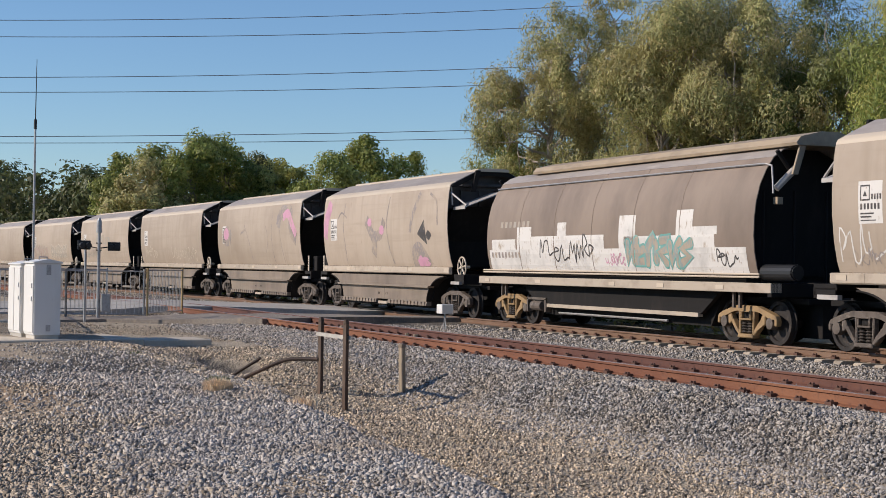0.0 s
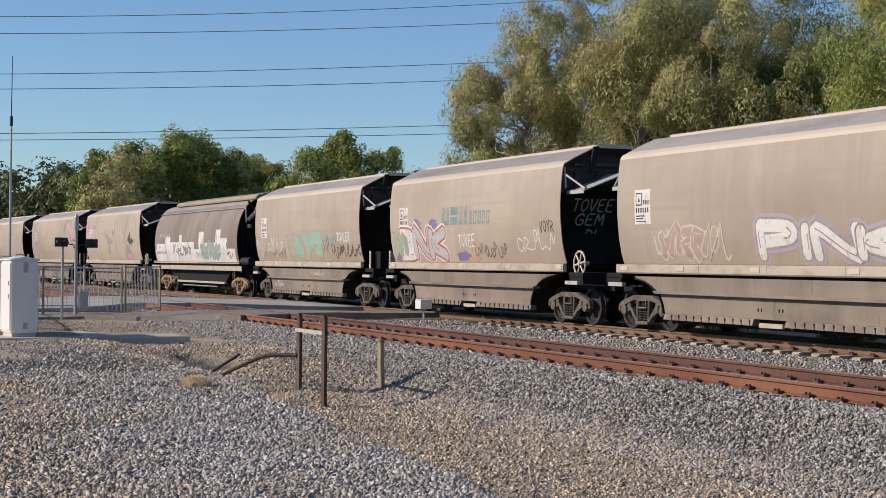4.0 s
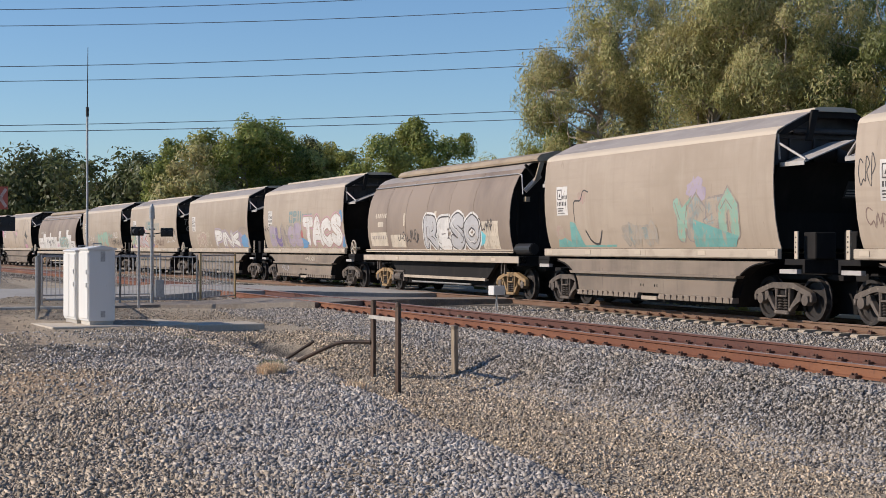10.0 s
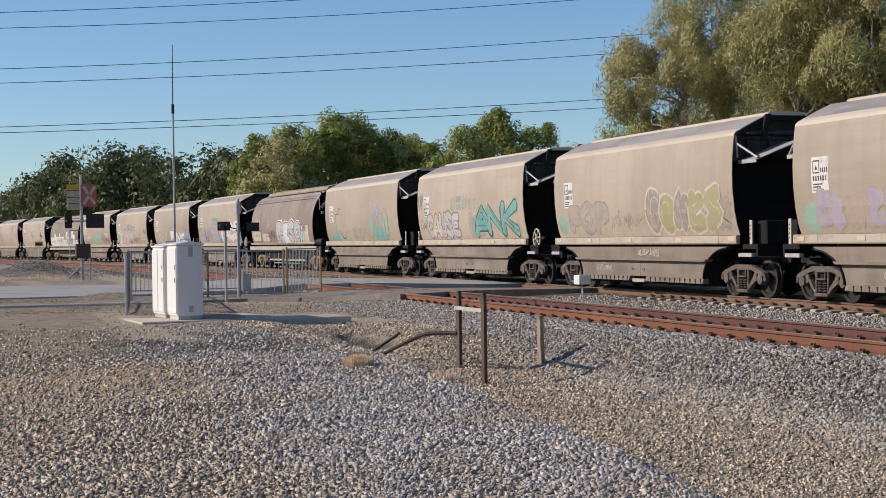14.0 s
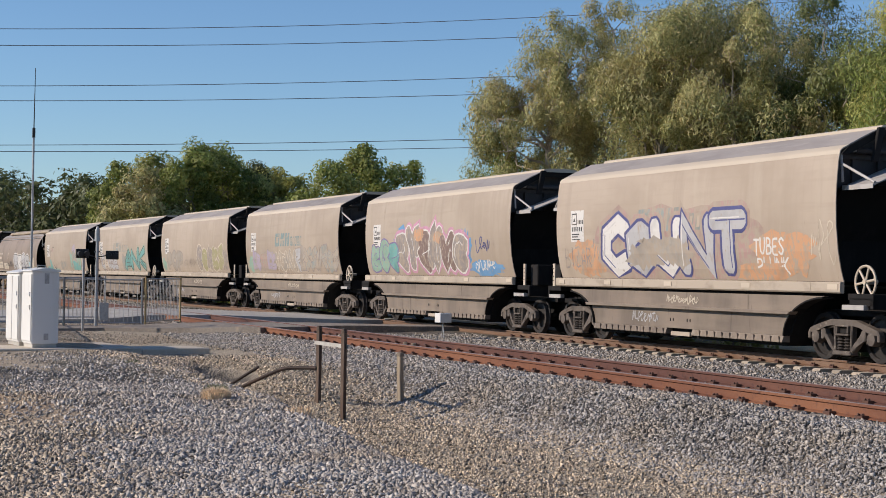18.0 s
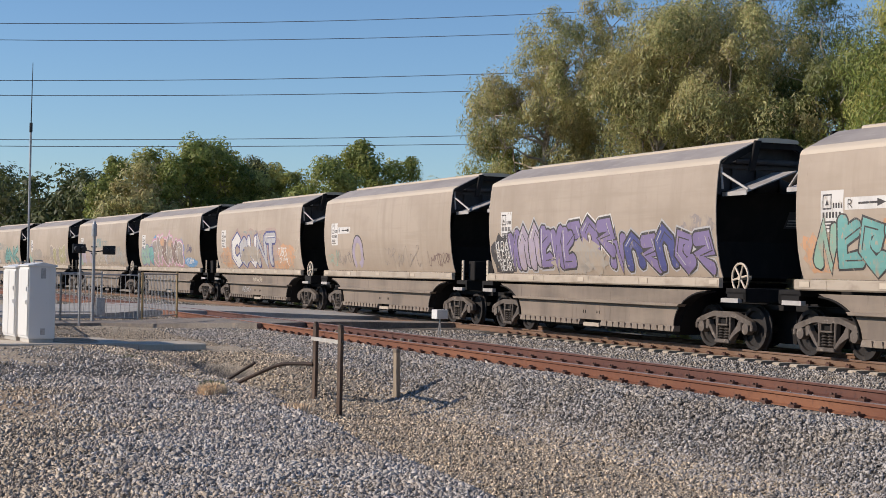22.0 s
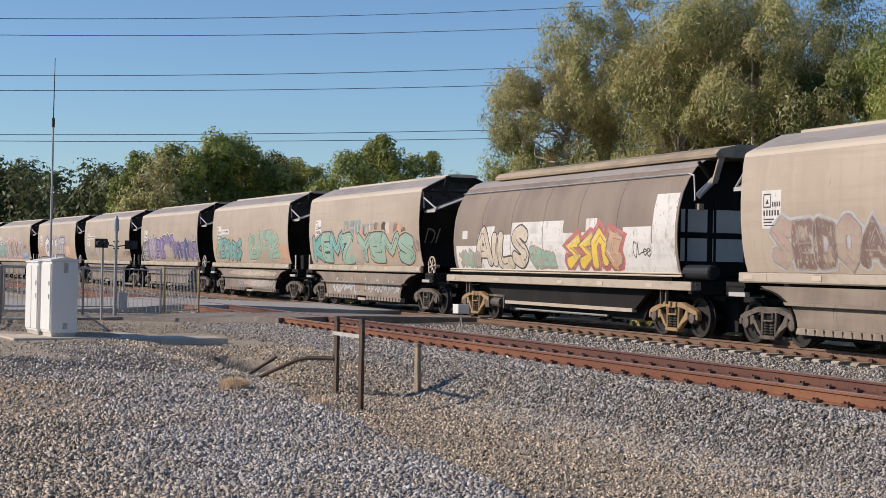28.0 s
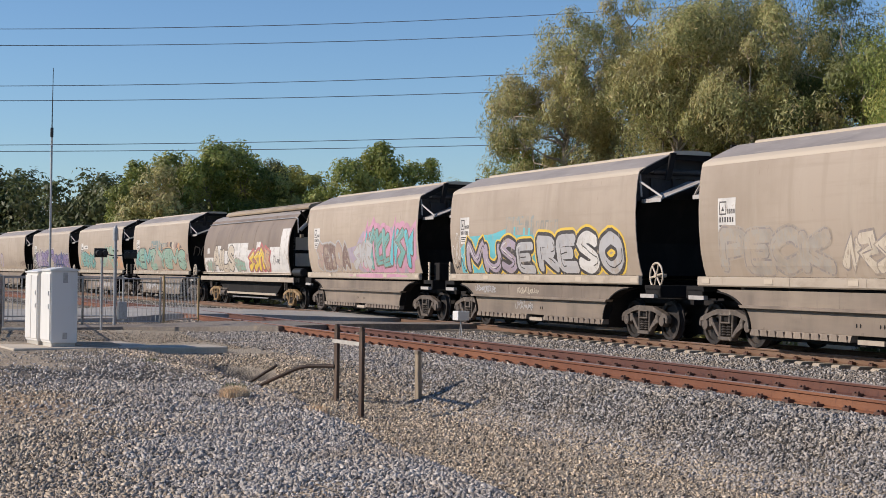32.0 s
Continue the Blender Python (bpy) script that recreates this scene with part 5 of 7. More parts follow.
# -- the older wagons up the line
tag(W[-3], 0.9, 1.75, 2.6, 0.7, "cream", 11, 0.06)
tag(W[-3], 6.3, 1.65, 4.6, 0.8, "cream", 12, 0.06)
tag(W[-4], 1.0, 1.7, 4.0, 0.7, "ghost", 13, 0.07)
wild(W[-5], 0.8, 1.65, 4.2, 0.9, 4, "rose", "ghost", 14)
wild(W[-5], 6.0, 1.65, 4.5, 0.9, 4, "ghost", "cream", 15)
# -- line drawings with pink
patch(W[-2], "graffiti_shape", [blob(1.55, 2.75, 0.75, 0.45, 1, rough=0.1)], "grey", 0.6, "grey and pink cartoon shape")
patch(W[-2], "graffiti_shape", [blob(1.40, 2.85, 0.40, 0.26, 2, rough=0.1)], "pink", 1.6)
lines(W[-2], [([(9.0, 3.0), (9.2, 3.5), (9.9, 3.75), (10.5, 3.5), (10.7, 2.9), (11.3, 2.5)], 0.55)], "grey", 0.6)
lines(W[-2], [([(9.6, 3.4), (10.2, 3.55), (10.8, 3.1), (11.3, 2.7)], 0.34)], "pink", 1.6)
lines(W[-2], [([(8.2, 3.7), (8.1, 2.8), (8.3, 1.6)], 0.06), ([(9.2, 2.9), (9.6, 1.6)], 0.06), ([(4.2, 3.2), (4.9, 2.5), (5.2, 1.7)], 0.05), ([(3.6, 2.8), (4.3, 3.0)], 0.1), ([(7.3, 3.1), (7.6, 2.6), (7.3, 2.0)], 0.05)], "grey", 0.6)
lines(W[-1], [([(0.15, 2.5), (0.35, 3.2), (0.75, 3.8)], 0.55)], "pink", 0.6)
lines(W[-1], [([(4.6, 3.1), (5.0, 2.75), (5.4, 2.3), (5.2, 1.9)], 0.42), ([(5.3, 2.5), (6.0, 2.6), (6.35, 3.05)], 0.36)], "grey", 0.6)
patch(W[-1], "graffiti_shape", [blob(4.95, 3.0, 0.2, 0.14, 4, rough=0.1), blob(6.1, 2.72, 0.22, 0.16, 5, rough=0.1)], "pink", 2.0)
lines(W[-1], [([(2.35, 3.75), (2.2, 3.0), (2.35, 2.2), (2.3, 1.6)], 0.08), ([(6.8, 3.8), (6.6, 3.0), (6.7, 2.3), (7.0, 1.6)], 0.08), ([(9.5, 3.85), (8.9, 3.1), (8.7, 2.6)], 0.2), ([(10.3, 3.8), (10.9, 3.5), (11.0, 2.8)], 0.09), ([(1.6, 3.2), (2.0, 3.4), (2.6, 3.2)], 0.06)], "grey", 0.6)
patch(W[-1], "graffiti_shape", [[(9.3, 2.55), (10.1, 2.2), (9.9, 3.0)], blob(10.25, 2.5, 0.22, 0.14, 7)], "black", 0.6)
lines(W[-1], [([(8.95, 1.45), (9.0, 1.95), (9.5, 2.05), (10.2, 1.45)], 0.45)], "grey", 0.6)
patch(W[-1], "graffiti_shape", [blob(9.6, 1.65, 0.5, 0.2, 9)], "pink", 2.0)
# -- first barrel wagon: white blocks
band = [rect(0.15, 13.2, 1.46, 2.02), rect(0.35, 1.9, 2.02, 2.30), rect(2.0, 2.9, 2.02, 2.62), rect(2.9, 7.0, 2.02, 2.36), rect(4.45, 4.95, 2.36, 2.70), rect(7.75, 8.55, 2.02, 2.80), rect(8.0, 12.0, 2.02, 2.30), rect(10.4, 11.1, 2.30, 2.86), rect(11.1, 12.1, 2.30, 2.48)]
patch(W[0], "white_panel", band, "white", 0.5, "chalky white stepped paint blocks")
tag(W[0], 3.4, 1.65, 3.2, 0.75, "black", 21, 0.06, 2.0)
wild(W[0], 8.0, 1.55, 3.0, 0.7, 3, "fade", "teal", 22, lift=2.0, thick=0.35)
tag(W[0], 12.0, 1.6, 0.9, 0.4, "black", 23, 0.05, 2.0)
tag(W[0], 7.0, 1.6, 1.0, 0.3, "pink", 24, 0.04, 2.0)
patch(W[0], "number_mark", [rect(0.9 + 0.28 * k, 1.06 + 0.28 * k, 2.62, 2.78) for k in range(7)], "ghost", 0.6, "faded number marks")
patch(W[0], "number_mark", [rect(0.3 + 0.22 * k, 0.42 + 0.22 * k, 1.80, 1.95) for k in range(9)], "grey", 2.0)
# -- wagons in order down the train
tag(W[1], 0.2, 1.7, 1.0, 0.9, "white", 31, 0.05)
tag(W[1], 1.1, 1.75, 2.4, 0.75, "white", 32, 0.05)
piece(W[1], 4, 3.9, 1.58, 4.0, 1.02, ["mint", "fade", "mint"], "ghost", 33, 0.30, 0.05, slant=0.05)
written(W[1], "TOVLEX", 9.5, 2.22, 1.3, 0.30, "white", 0.045)
tag(W[1], 8.2, 2.2, 1.2, 0.3, "teal", 34, 0.05)
tag(W[1], 7.8, 1.7, 0.9, 0.7, "brown", 35, 0.06)
tag(W[1], 8.9, 1.65, 2.8, 0.5, "black", 36, 0.045)
tag(W[1], 0.5, 1.62, 3.2, 0.4, "grey", 37, 0.04)
piece(W[2], "BNK", 0.75, 1.56, 3.6, 1.0, ["white", "silver"], "red", 41, 0.27, 0.06, "white", 0.06, uneven=0.05)
wild(W[2], 0.1, 1.62, 1.2, 0.9, 1, "mint", "orange", 42, lift=6)
written(W[2], "TOVEE", 5.3, 1.98, 1.15, 0.34, "white", 0.045)
written(W[2], "VOYR", 10.6, 2.32, 0.8, 0.28, "black", 0.035, slant=-0.1)
patch(W[2], "graffiti_patch", [blob(2.2, 2.62, 0.4, 0.2, 410), blob(3.5, 2.6, 0.35, 0.2, 411), blob(0.5, 1.75, 0.45, 0.28, 412)], "purple", 0.4)
tag(W[2], 6.4, 1.65, 2.2, 0.45, "brown", 44, 0.06)
tag(W[2], 9.2, 1.7, 2.2, 0.8, "white", 45, 0.045)
tag(W[2], 0.2, 2.05, 0.6, 0.5, "black", 46, 0.045)
patch(W[2], "graffiti_patch", [blob(5.6, 1.7, 0.5, 0.14, 47)], "purple", 0.6)
patch(W[2], "graffiti_patch", [blob(6.3, 1.62, 0.45, 0.09, 48)], "orange", 0.7)
tag(W[3], 1.6, 1.65, 3.0, 0.75, "cream", 51, 0.08)
wild(W[3], 1.7, 1.6, 2.3, 0.75, 3, "rose", "cream", 52, thick=0.4)
patch(W[3], "graffiti_patch", [blob(9.8, 1.95, 1.2, 0.35, 53)], "lilac", 0.5)
patch(W[3], "graffiti_patch", [blob(11.0, 1.85, 0.6, 0.3, 54)], "blue", 0.6)
piece(W[3], "PINK", 5.6, 1.56, 4.4, 0.80, ["white", "silver"], "grey", 56, 0.27, 0.045, "lilac", 0.07)
tag(W[3], 10.2, 2.2, 1.3, 0.5, "grey", 55, 0.05)
piece(W[4], "DUNOE", 1.0, 1.56, 4.9, 0.98, ["grey", "lilac", "purple"], "ghost", 61, 0.30, 0.03, "fade", 0.05, lap=0.3)
patch(W[4], "graffiti_patch", [blob(6.0, 1.72, 0.7, 0.22, 62)], "blue", 6)
piece(W[4], "TACS", 6.25, 1.56, 5.2, 1.30, "white", "rose", 63, 0.27, 0.055, "pink", 0.03, 0.06, lap=0.2, label="white bubble graffiti with pink edges")
patch(W[4], "graffiti_patch", [blob(11.4, 2.75, 0.3, 0.25, 64), blob(11.45, 1.85, 0.3, 0.32, 65)], "blue", 0.7)
patch(W[4], "graffiti_patch", [[(5.9, 1.56), (6.2, 1.56), (6.1, 2.3), (5.8, 2.3)]], "red", 0.8)
tag(W[4], 0.05, 2.2, 0.8, 0.35, "black", 66, 0.035)
# -- second barrel wagon
piece(W[5], "RESO", 6.1, 1.46, 5.0, 1.12, ["white", "silver"], "black", 74, 0.28, 0.045, "white", 0.07, 0.03, lap=0.12, uneven=0.06, shine="white")
patch(W[5], "white_panel", [rect(0.3, 2.2, 1.60, 2.10), rect(2.6, 4.1, 1.55, 2.0), rect(11.3, 12.6, 1.50, 2.35)], "cream", 0.5, "pale number panel")
tag(W[5], 3.4, 1.7, 2.2, 0.5, "black", 71, 0.05, 2.0)
tag(W[5], 11.0, 2.0, 1.2, 0.45, "black", 72, 0.05, 2.0)
patch(W[5], "graffiti_patch", [blob(11.2, 1.85, 0.4, 0.22, 73)], "cyan", 1.6)
patch(W[5], "number_mark", [rect(0.5 + 0.2 * k, 0.62 + 0.2 * k, 1.85, 1.98) for k in range(8)] , "grey", 1.5)
patch(W[5], "number_mark", [rect(0.9 + 0.22 * k, 1.02 + 0.22 * k, 2.62, 2.78) for k in range(6)] + [rect(1.2, 1.8, 2.30, 2.48), rect(4.0, 4.15, 2.3, 2.75), rect(7.1, 7.3, 2.45, 2.75)], "cream", 0.6, "faded number marks")
# -- sixth to tenth
patch(W[6], "graffiti_patch", [[(0.6, 1.56), (0.8, 1.9), (1.5, 1.7), (1.6, 2.25), (1.9, 2.2), (2.3, 1.6), (4.2, 1.62), (4.1, 1.56)]], "teal", 0.6, "worn teal graffiti remains")
patch(W[6], "graffiti_patch", [blob(2.4, 2.9, 0.25, 0.18, 82), blob(0.9, 1.95, 0.3, 0.2, 83)], "rose", 0.7)
lines(W[6], [([(1.9, 2.2), (1.9, 2.75), (2.3, 2.8), (2.5, 3.05), (2.8, 3.0)], 0.04), ([(2.5, 2.0), (2.8, 1.7), (3.2, 1.65), (3.5, 2.0)], 0.06)], "black", 0.8)
wild(W[6], 7.3, 1.58, 2.9, 1.15, 2, ["fade", "mint"], "grey", 84, thick=0.55)
patch(W[6], "graffiti_patch", [[(8.2, 1.56), (8.3, 2.2), (9.2, 2.0), (10.2, 1.8), (10.0, 1.56)]], "teal", 6)
wild(W[6], 4.6, 1.58, 1.8, 0.55, 2, ["fade", "ghost"], "ghost", 81, thick=0.4)
tag(W[6], 9.6, 2.35, 0.7, 0.5, "black", 85, 0.045)
patch(W[6], "graffiti_patch", [blob(8.5, 2.85, 0.4, 0.3, 86)], "lilac", 0.6)
piece(W[7], "CAUSE", 1.1, 1.58, 3.9, 0.92, ["silver", "cream"], "brown", 94, 0.24, 0.04, "ghost", 0.04, 0.04)
piece(W[7], 1, 6.2, 1.56, 1.5, 0.9, "fade", "grey", 90, 0.26, 0.04)
piece(W[7], "ANK", 6.9, 1.56, 4.1, 1.22, ["teal", "teal", "mint"], "black", 91, 0.25, 0.05, "mint", 0.05, 0.08, True, "mint", 3.0, 0.3)
tag(W[7], 0.1, 2.6, 0.6, 0.8, "black", 92, 0.035)
tag(W[7], 0.2, 1.9, 0.9, 0.5, "brown", 93, 0.04)
piece(W[8], "POP", 1.1, 1.58, 2.9, 0.95, "ghost", "grey", 97, 0.29, 0.04, None, 0.1, 0.05)
tag(W[8], 4.2, 1.7, 2.4, 0.6, "grey", 94, 0.03)
patch(W[8], "graffiti_patch", [blob(0.5, 1.9, 0.35, 0.3, 95)], "mint", 0.6)
piece(W[8], 5, 6.7, 1.56, 4.4, 1.18, ["olive", "olive", "grey"], "cream", 96, 0.30, 0.06, slant=0.05)
patch(W[8], "graffiti_patch", [blob(10.9, 2.1, 0.8, 0.5, 97)], "grey", 0.6)
wild(W[9], 0.9, 1.58, 3.2, 0.85, 4, ["rose", "lilac"], "ghost", 101, thick=0.6)
wild(W[9], 4.2, 1.58, 2.6, 0.9, 3, ["ghost"], "cream", 102, thick=0.4)
wild(W[9], 6.6, 1.56, 5.1, 0.95, 4, ["fade", "silver", "blue", "ghost"], "grey", 103, thick=0.6)
patch(W[9], "graffiti_patch", [blob(0.8, 1.9, 0.5, 0.35, 104)], "mint", 0.5)
wild(W[10], 0.5, 1.56, 2.4, 1.1, 3, ["teal", "mint"], "purple", 111, thick=0.7)
wild(W[10], 2.9, 1.56, 5.8, 1.4, 4, ["grey", "brown"], "white", 112, halo="pink", thick=0.8)
patch(W[10], "graffiti_patch", [blob(3.9, 2.75, 1.0, 0.35, 113), blob(8.6, 2.3, 0.5, 0.55, 114)], "blue", 0.5)
patch(W[10], "graffiti_patch", [blob(5.0, 2.8, 0.4, 0.2, 115), blob(6.6, 2.7, 0.4, 0.2, 116)], "orange", 6)
tag(W[10], 9.4, 2.2, 1.0, 0.5, "navy", 117, 0.05)
tag(W[10], 9.2, 1.65, 1.4, 0.4, "white", 118, 0.05)
patch(W[10], "graffiti_patch", [blob(9.9, 1.75, 1.1, 0.25, 119)], "blue", 0.4)
# -- eleventh to fifteenth
patch(W[11], "graffiti_patch", [blob(5.7, 2.2, 3.9, 0.95, 121, 30, 0.12)], "rose", 0.3)
patch(W[11], "graffiti_patch", [blob(1.6, 2.0, 0.9, 0.45, 122), blob(10.0, 2.1, 1.1, 0.5, 123), blob(9.2, 1.7, 1.0, 0.2, 124)], "orange", 0.5)
piece(W[11], "COUNT", 2.5, 1.56, 6.1, 1.36, ["silver", "white"], "navy", 125, 0.26, 0.07, "rose", 0.12, 0.02, True, "white", 1.0, 0.25, label="large silver block graffiti with navy edges")
written(W[11], "TUBES", 8.95, 2.05, 1.1, 0.32, "white", 0.045)
written(W[11], "PLUNK", 9.0, 1.66, 1.15, 0.32, "white", 0.045)
patch(W[11], "graffiti_patch", [blob(5.1, 2.2, 1.1, 0.30, 126, 40, 0.3), blob(4.4, 2.05, 0.8, 0.28, 127, 34, 0.35), blob(6.0, 2.1, 0.5, 0.33, 128, 30, 0.35)], "ghost", 6)
tag(W[11], 2.0, 1.9, 0.5, 0.7, "grey", 127, 0.04)
written(W[11], "BIZAR", 0.35, 1.8, 1.45, 0.46, "grey", 0.045)
tag(W[11], 10.9, 1.8, 0.8, 1.0, "cream", 129, 0.04)
tag(W[12], 0.3, 1.65, 1.2, 0.7, "mint", 131, 0.05)
tag(W[12], 1.2, 1.65, 1.8, 0.6, "grey", 132, 0.04)
lines(W[12], [([(3.2, 1.65), (3.1, 2.2), (3.5, 2.6), (3.9, 2.4), (3.9, 1.9), (3.6, 1.7)], 0.22)], "lilac", 0.5)
lines(W[12], [([(3.0, 1.65), (2.95, 2.2), (3.4, 2.72), (4.0, 2.55), (4.1, 1.9)], 0.05)], "black", 0.8)
tag(W[12], 6.0, 1.62, 3.2, 0.75, "grey", 133, 0.03)
tag(W[12], 9.9, 1.7, 1.8, 0.45, "brown", 134, 0.05)
patch(W[13], "graffiti_patch", [blob(0.85, 1.98, 0.75, 0.62, 141)], "black", 0.5)
written(W[13], "KLENS", 0.38, 2.15, 0.85, 0.24, "white", 0.035, 1.5)
written(W[13], "BLEXA", 0.42, 1.88, 0.85, 0.24, "white", 0.035, 1.5)
written(W[13], "NEAR", 0.55, 1.60, 0.75, 0.24, "white", 0.035, 1.5)
piece(W[13], 6, 1.3, 1.56, 3.9, 1.30, ["purple", "purple", "lilac"], "black", 143, 0.24, 0.05, "silver", 0.05, 0.05, True, "white", 1.0, 0.35)
piece(W[13], 3, 4.9, 1.9, 2.4, 1.05, ["purple", "lilac"], "black", 144, 0.26, 0.05, "white", 0.04, -0.1, True, "silver", 1.0, 0.3)
piece(W[13], 6, 7.1, 1.56, 4.5, 1.02, ["purple", "purple", "navy"], "black", 145, 0.25, 0.05, "silver", 0.04, -0.05, True, "silver", 1.0, 0.35)
patch(W[13], "graffiti_patch", [blob(5.3, 2.0, 1.2, 0.42, 146, 44, 0.25), blob(4.9, 1.85, 1.0, 0.3, 148, 40, 0.35), blob(6.3, 1.9, 0.5, 0.3, 149, 30, 0.3)], "ghost", 6)
patch(W[13], "graffiti_patch", [blob(11.0, 2.6, 0.7, 0.28, 147)], "grey", 0.5)
piece(W[14], 6, 0.6, 1.56, 4.2, 1.10, ["mint", "mint", "teal"], "black", 151, 0.24, 0.04, None, 0.1, 0.05, True, lap=0.4, uneven=0.16)
patch(W[14], "graffiti_patch", [blob(0.7, 2.0, 0.6, 0.4, 152), blob(3.0, 2.4, 0.6, 0.25, 153), blob(10.9, 1.95, 0.9, 0.4, 156)], "orange", 0.4)
piece(W[14], 4, 6.0, 1.56, 4.6, 1.35, "mint", "brown", 154, 0.26, 0.035, "cream", 0.03, 0.1, True, lap=0.15, uneven=0.14)
patch(W[14], "graffiti_patch", [blob(9.6, 2.4, 0.9, 0.5, 155)], "orange", 0.4)
patch(W[14], "graffiti_patch", [blob(6.4, 1.08, 3.6, 0.14, 158, 40, 0.08), blob(7.2, 0.66, 2.2, 0.17, 159, 40, 0.08)], "rose", 0.4)
tag(W[14], 5.6, 0.97, 4.4, 0.22, "cream", 157, 0.06, 1.2)
tag(W[14], 6.2, 0.5, 3.6, 0.33, "silver", 160, 0.06, 1.2)
piece(W[15], "KEMZ", 0.5, 1.56, 4.5, 1.08, ["mint", "teal", "mint"], "black", 161, 0.26, 0.045, "rose", 0.06, 0.05, lap=0.35, shine="silver")
patch(W[15], "graffiti_patch", [blob(5.4, 1.95, 1.0, 0.4, 162)], "ghost", 6)
piece(W[15], "YEMS", 5.8, 1.56, 5.4, 1.1, "mint", "black", 163, 0.27, 0.04, "orange", 0.05, 0.0, lap=0.3, shine="silver")
for k in range(15):
    patch(W[15], "graffiti_bubble", [blob(6.2 + 0.38 * k, 2.62 + 0.20 * math.sin(0.22 * k + 0.3) - (0.10 * max(0, k - 10)), 0.27, 0.20, 164 + k, rough=0.04)], ("orange", "cream", "brown", "black", "rose")[k * 3 % 5], 0.2 + 0.05 * k, "round sprayed bubble")
tag(W[15], 2.6, 0.52, 2.8, 0.5, "silver", 170, 0.10)
tag(W[15], 6.3, 0.55, 3.6, 0.5, "silver", 171, 0.07)
# -- third barrel wagon
patch(W[16], "white_panel", [rect(0.2, 12.35, 1.46, 2.15), rect(1.9, 11.0, 2.15, 2.45), rect(4.3, 7.6, 2.45, 2.78), rect(8.9, 9.5, 2.45, 2.80), rect(10.9, 12.3, 2.15, 2.55), rect(2.5, 3.1, 2.45, 2.70), rect(0.7, 1.1, 2.35, 2.6)], "white", 0.5, "chalky white paint blocks")
patch(W[16], "white_panel", [rect(12.35, 13.4, 1.48, 3.30)], "white", 0.5)
piece(W[16], "AILS", 1.8, 1.48, 3.6, 1.12, "cream", "black", 185, 0.26, 0.04, None, 0.1, 0.05, lift=2.0)
wild(W[16], 0.5, 1.48, 1.5, 0.5, 2, ["mint", "fade"], "grey", 181, lift=2, thick=0.4)
wild(W[16], 5.5, 1.48, 1.6, 0.55, 2, ["mint", "fade"], "grey", 182, lift=2, thick=0.4)
piece(W[16], 4, 7.8, 1.50, 3.0, 0.95, ["yellow", "cyan", "orange", "yellow"], "brown", 183, 0.26, 0.05, "red", 0.12, 0.05, True, "white", 2.0, 0.3)
tag(W[16], 11.4, 1.8, 0.9, 0.4, "black", 184, 0.04, 2.0)
patch(W[16], "number_mark", [rect(0.4 + 0.2 * k, 0.5 + 0.2 * k, 1.82, 1.95) for k in range(9)], "grey", 1.6)
for y0, y1, z0, z1 in ((-1.05, -0.35, 2.42, 2.95), (-1.05, -0.35, 1.75, 2.28), (-0.2, 0.8, 2.42, 2.95), (-0.2, 0.8, 1.75, 2.28)):
    bm = bmesh.new()
    box(bm, 6.222, 6.232, y0, y1, z0, z1)
    part("end_panel", bm, M_WHITE, W[16], "white painted end panel")
# -- last wagons
piece(W[17], "SEDOA", 1.1, 1.58, 3.7, 1.0, ["brown", "rose"], "grey", 191, 0.26, 0.03, "silver", 0.06, 0.05, True)
tag(W[17], 9.6, 2.3, 0.8, 0.4, "white", 192, 0.04, 6)
patch(W[17], "graffiti_patch", [blob(8.2, 2.15, 3.2, 0.85, 193, 26)], "lilac", 0.3)
wild(W[17], 5.3, 1.58, 1.9, 1.0, 2, ["silver"], "ghost", 194, thick=0.5)
piece(W[17], 7, 6.5, 1.56, 4.7, 1.35, ["cyan", "cyan", "teal"], "brown", 195, 0.19, 0.05, "pink", 0.22, 0.1, True, "silver", 1.0, 0.5, 0.2)
patch(W[17], "graffiti_patch", [blob(8.0, 1.42, 2.6, 0.07, 196)], "pink", 0.5)
patch(W[18], "graffiti_patch", [[(0.6, 1.55), (0.8, 2.3), (1.5, 2.62), (3.2, 2.66), (4.6, 2.85), (5.8, 2.78), (6.2, 2.4), (6.4, 1.55)]], "cyan", 0.3)
piece(W[18], "MUSE", 1.2, 1.54, 4.7, 0.95, ["silver", "silver", "lilac"], "black", 204, 0.21, 0.085, "yellow", 0.06, 0.06, lift=1.5, lap=0.15, shine="white")
piece(W[18], "RESO", 6.15, 1.54, 4.9, 1.04, ["silver", "white"], "black", 205, 0.26, 0.085, "yellow", 0.07, 0.03, lift=1.5, lap=0.10, uneven=0.06)
tag(W[18], 0.1, 1.7, 0.9, 1.2, "white", 201, 0.035)
tag(W[18], 0.1, 1.6, 0.9, 0.5, "black", 202, 0.06)
tag(W[18], 1.8, 0.98, 1.5, 0.22, "silver", 203, 0.035)
piece(W[19], "PECK", 0.8, 1.56, 4.0, 1.0, "ghost", "grey", 207, 0.24, 0.035, "ghost", 0.03, 0.05)
wild(W[19], 5.2, 1.58, 2.0, 0.75, 2, "cream", "grey", 205, thick=0.5)
patch(W[19], "graffiti_patch", [blob(9.2, 2.2, 2.2, 0.75, 206, 24)], "grey", 0.4)
lines(W[19], [([(7.2, 1.7), (7.3, 2.6), (8.6, 2.9), (10.0, 2.85), (11.2, 2.6), (11.4, 1.7)], 0.1)], "cream", 0.8)
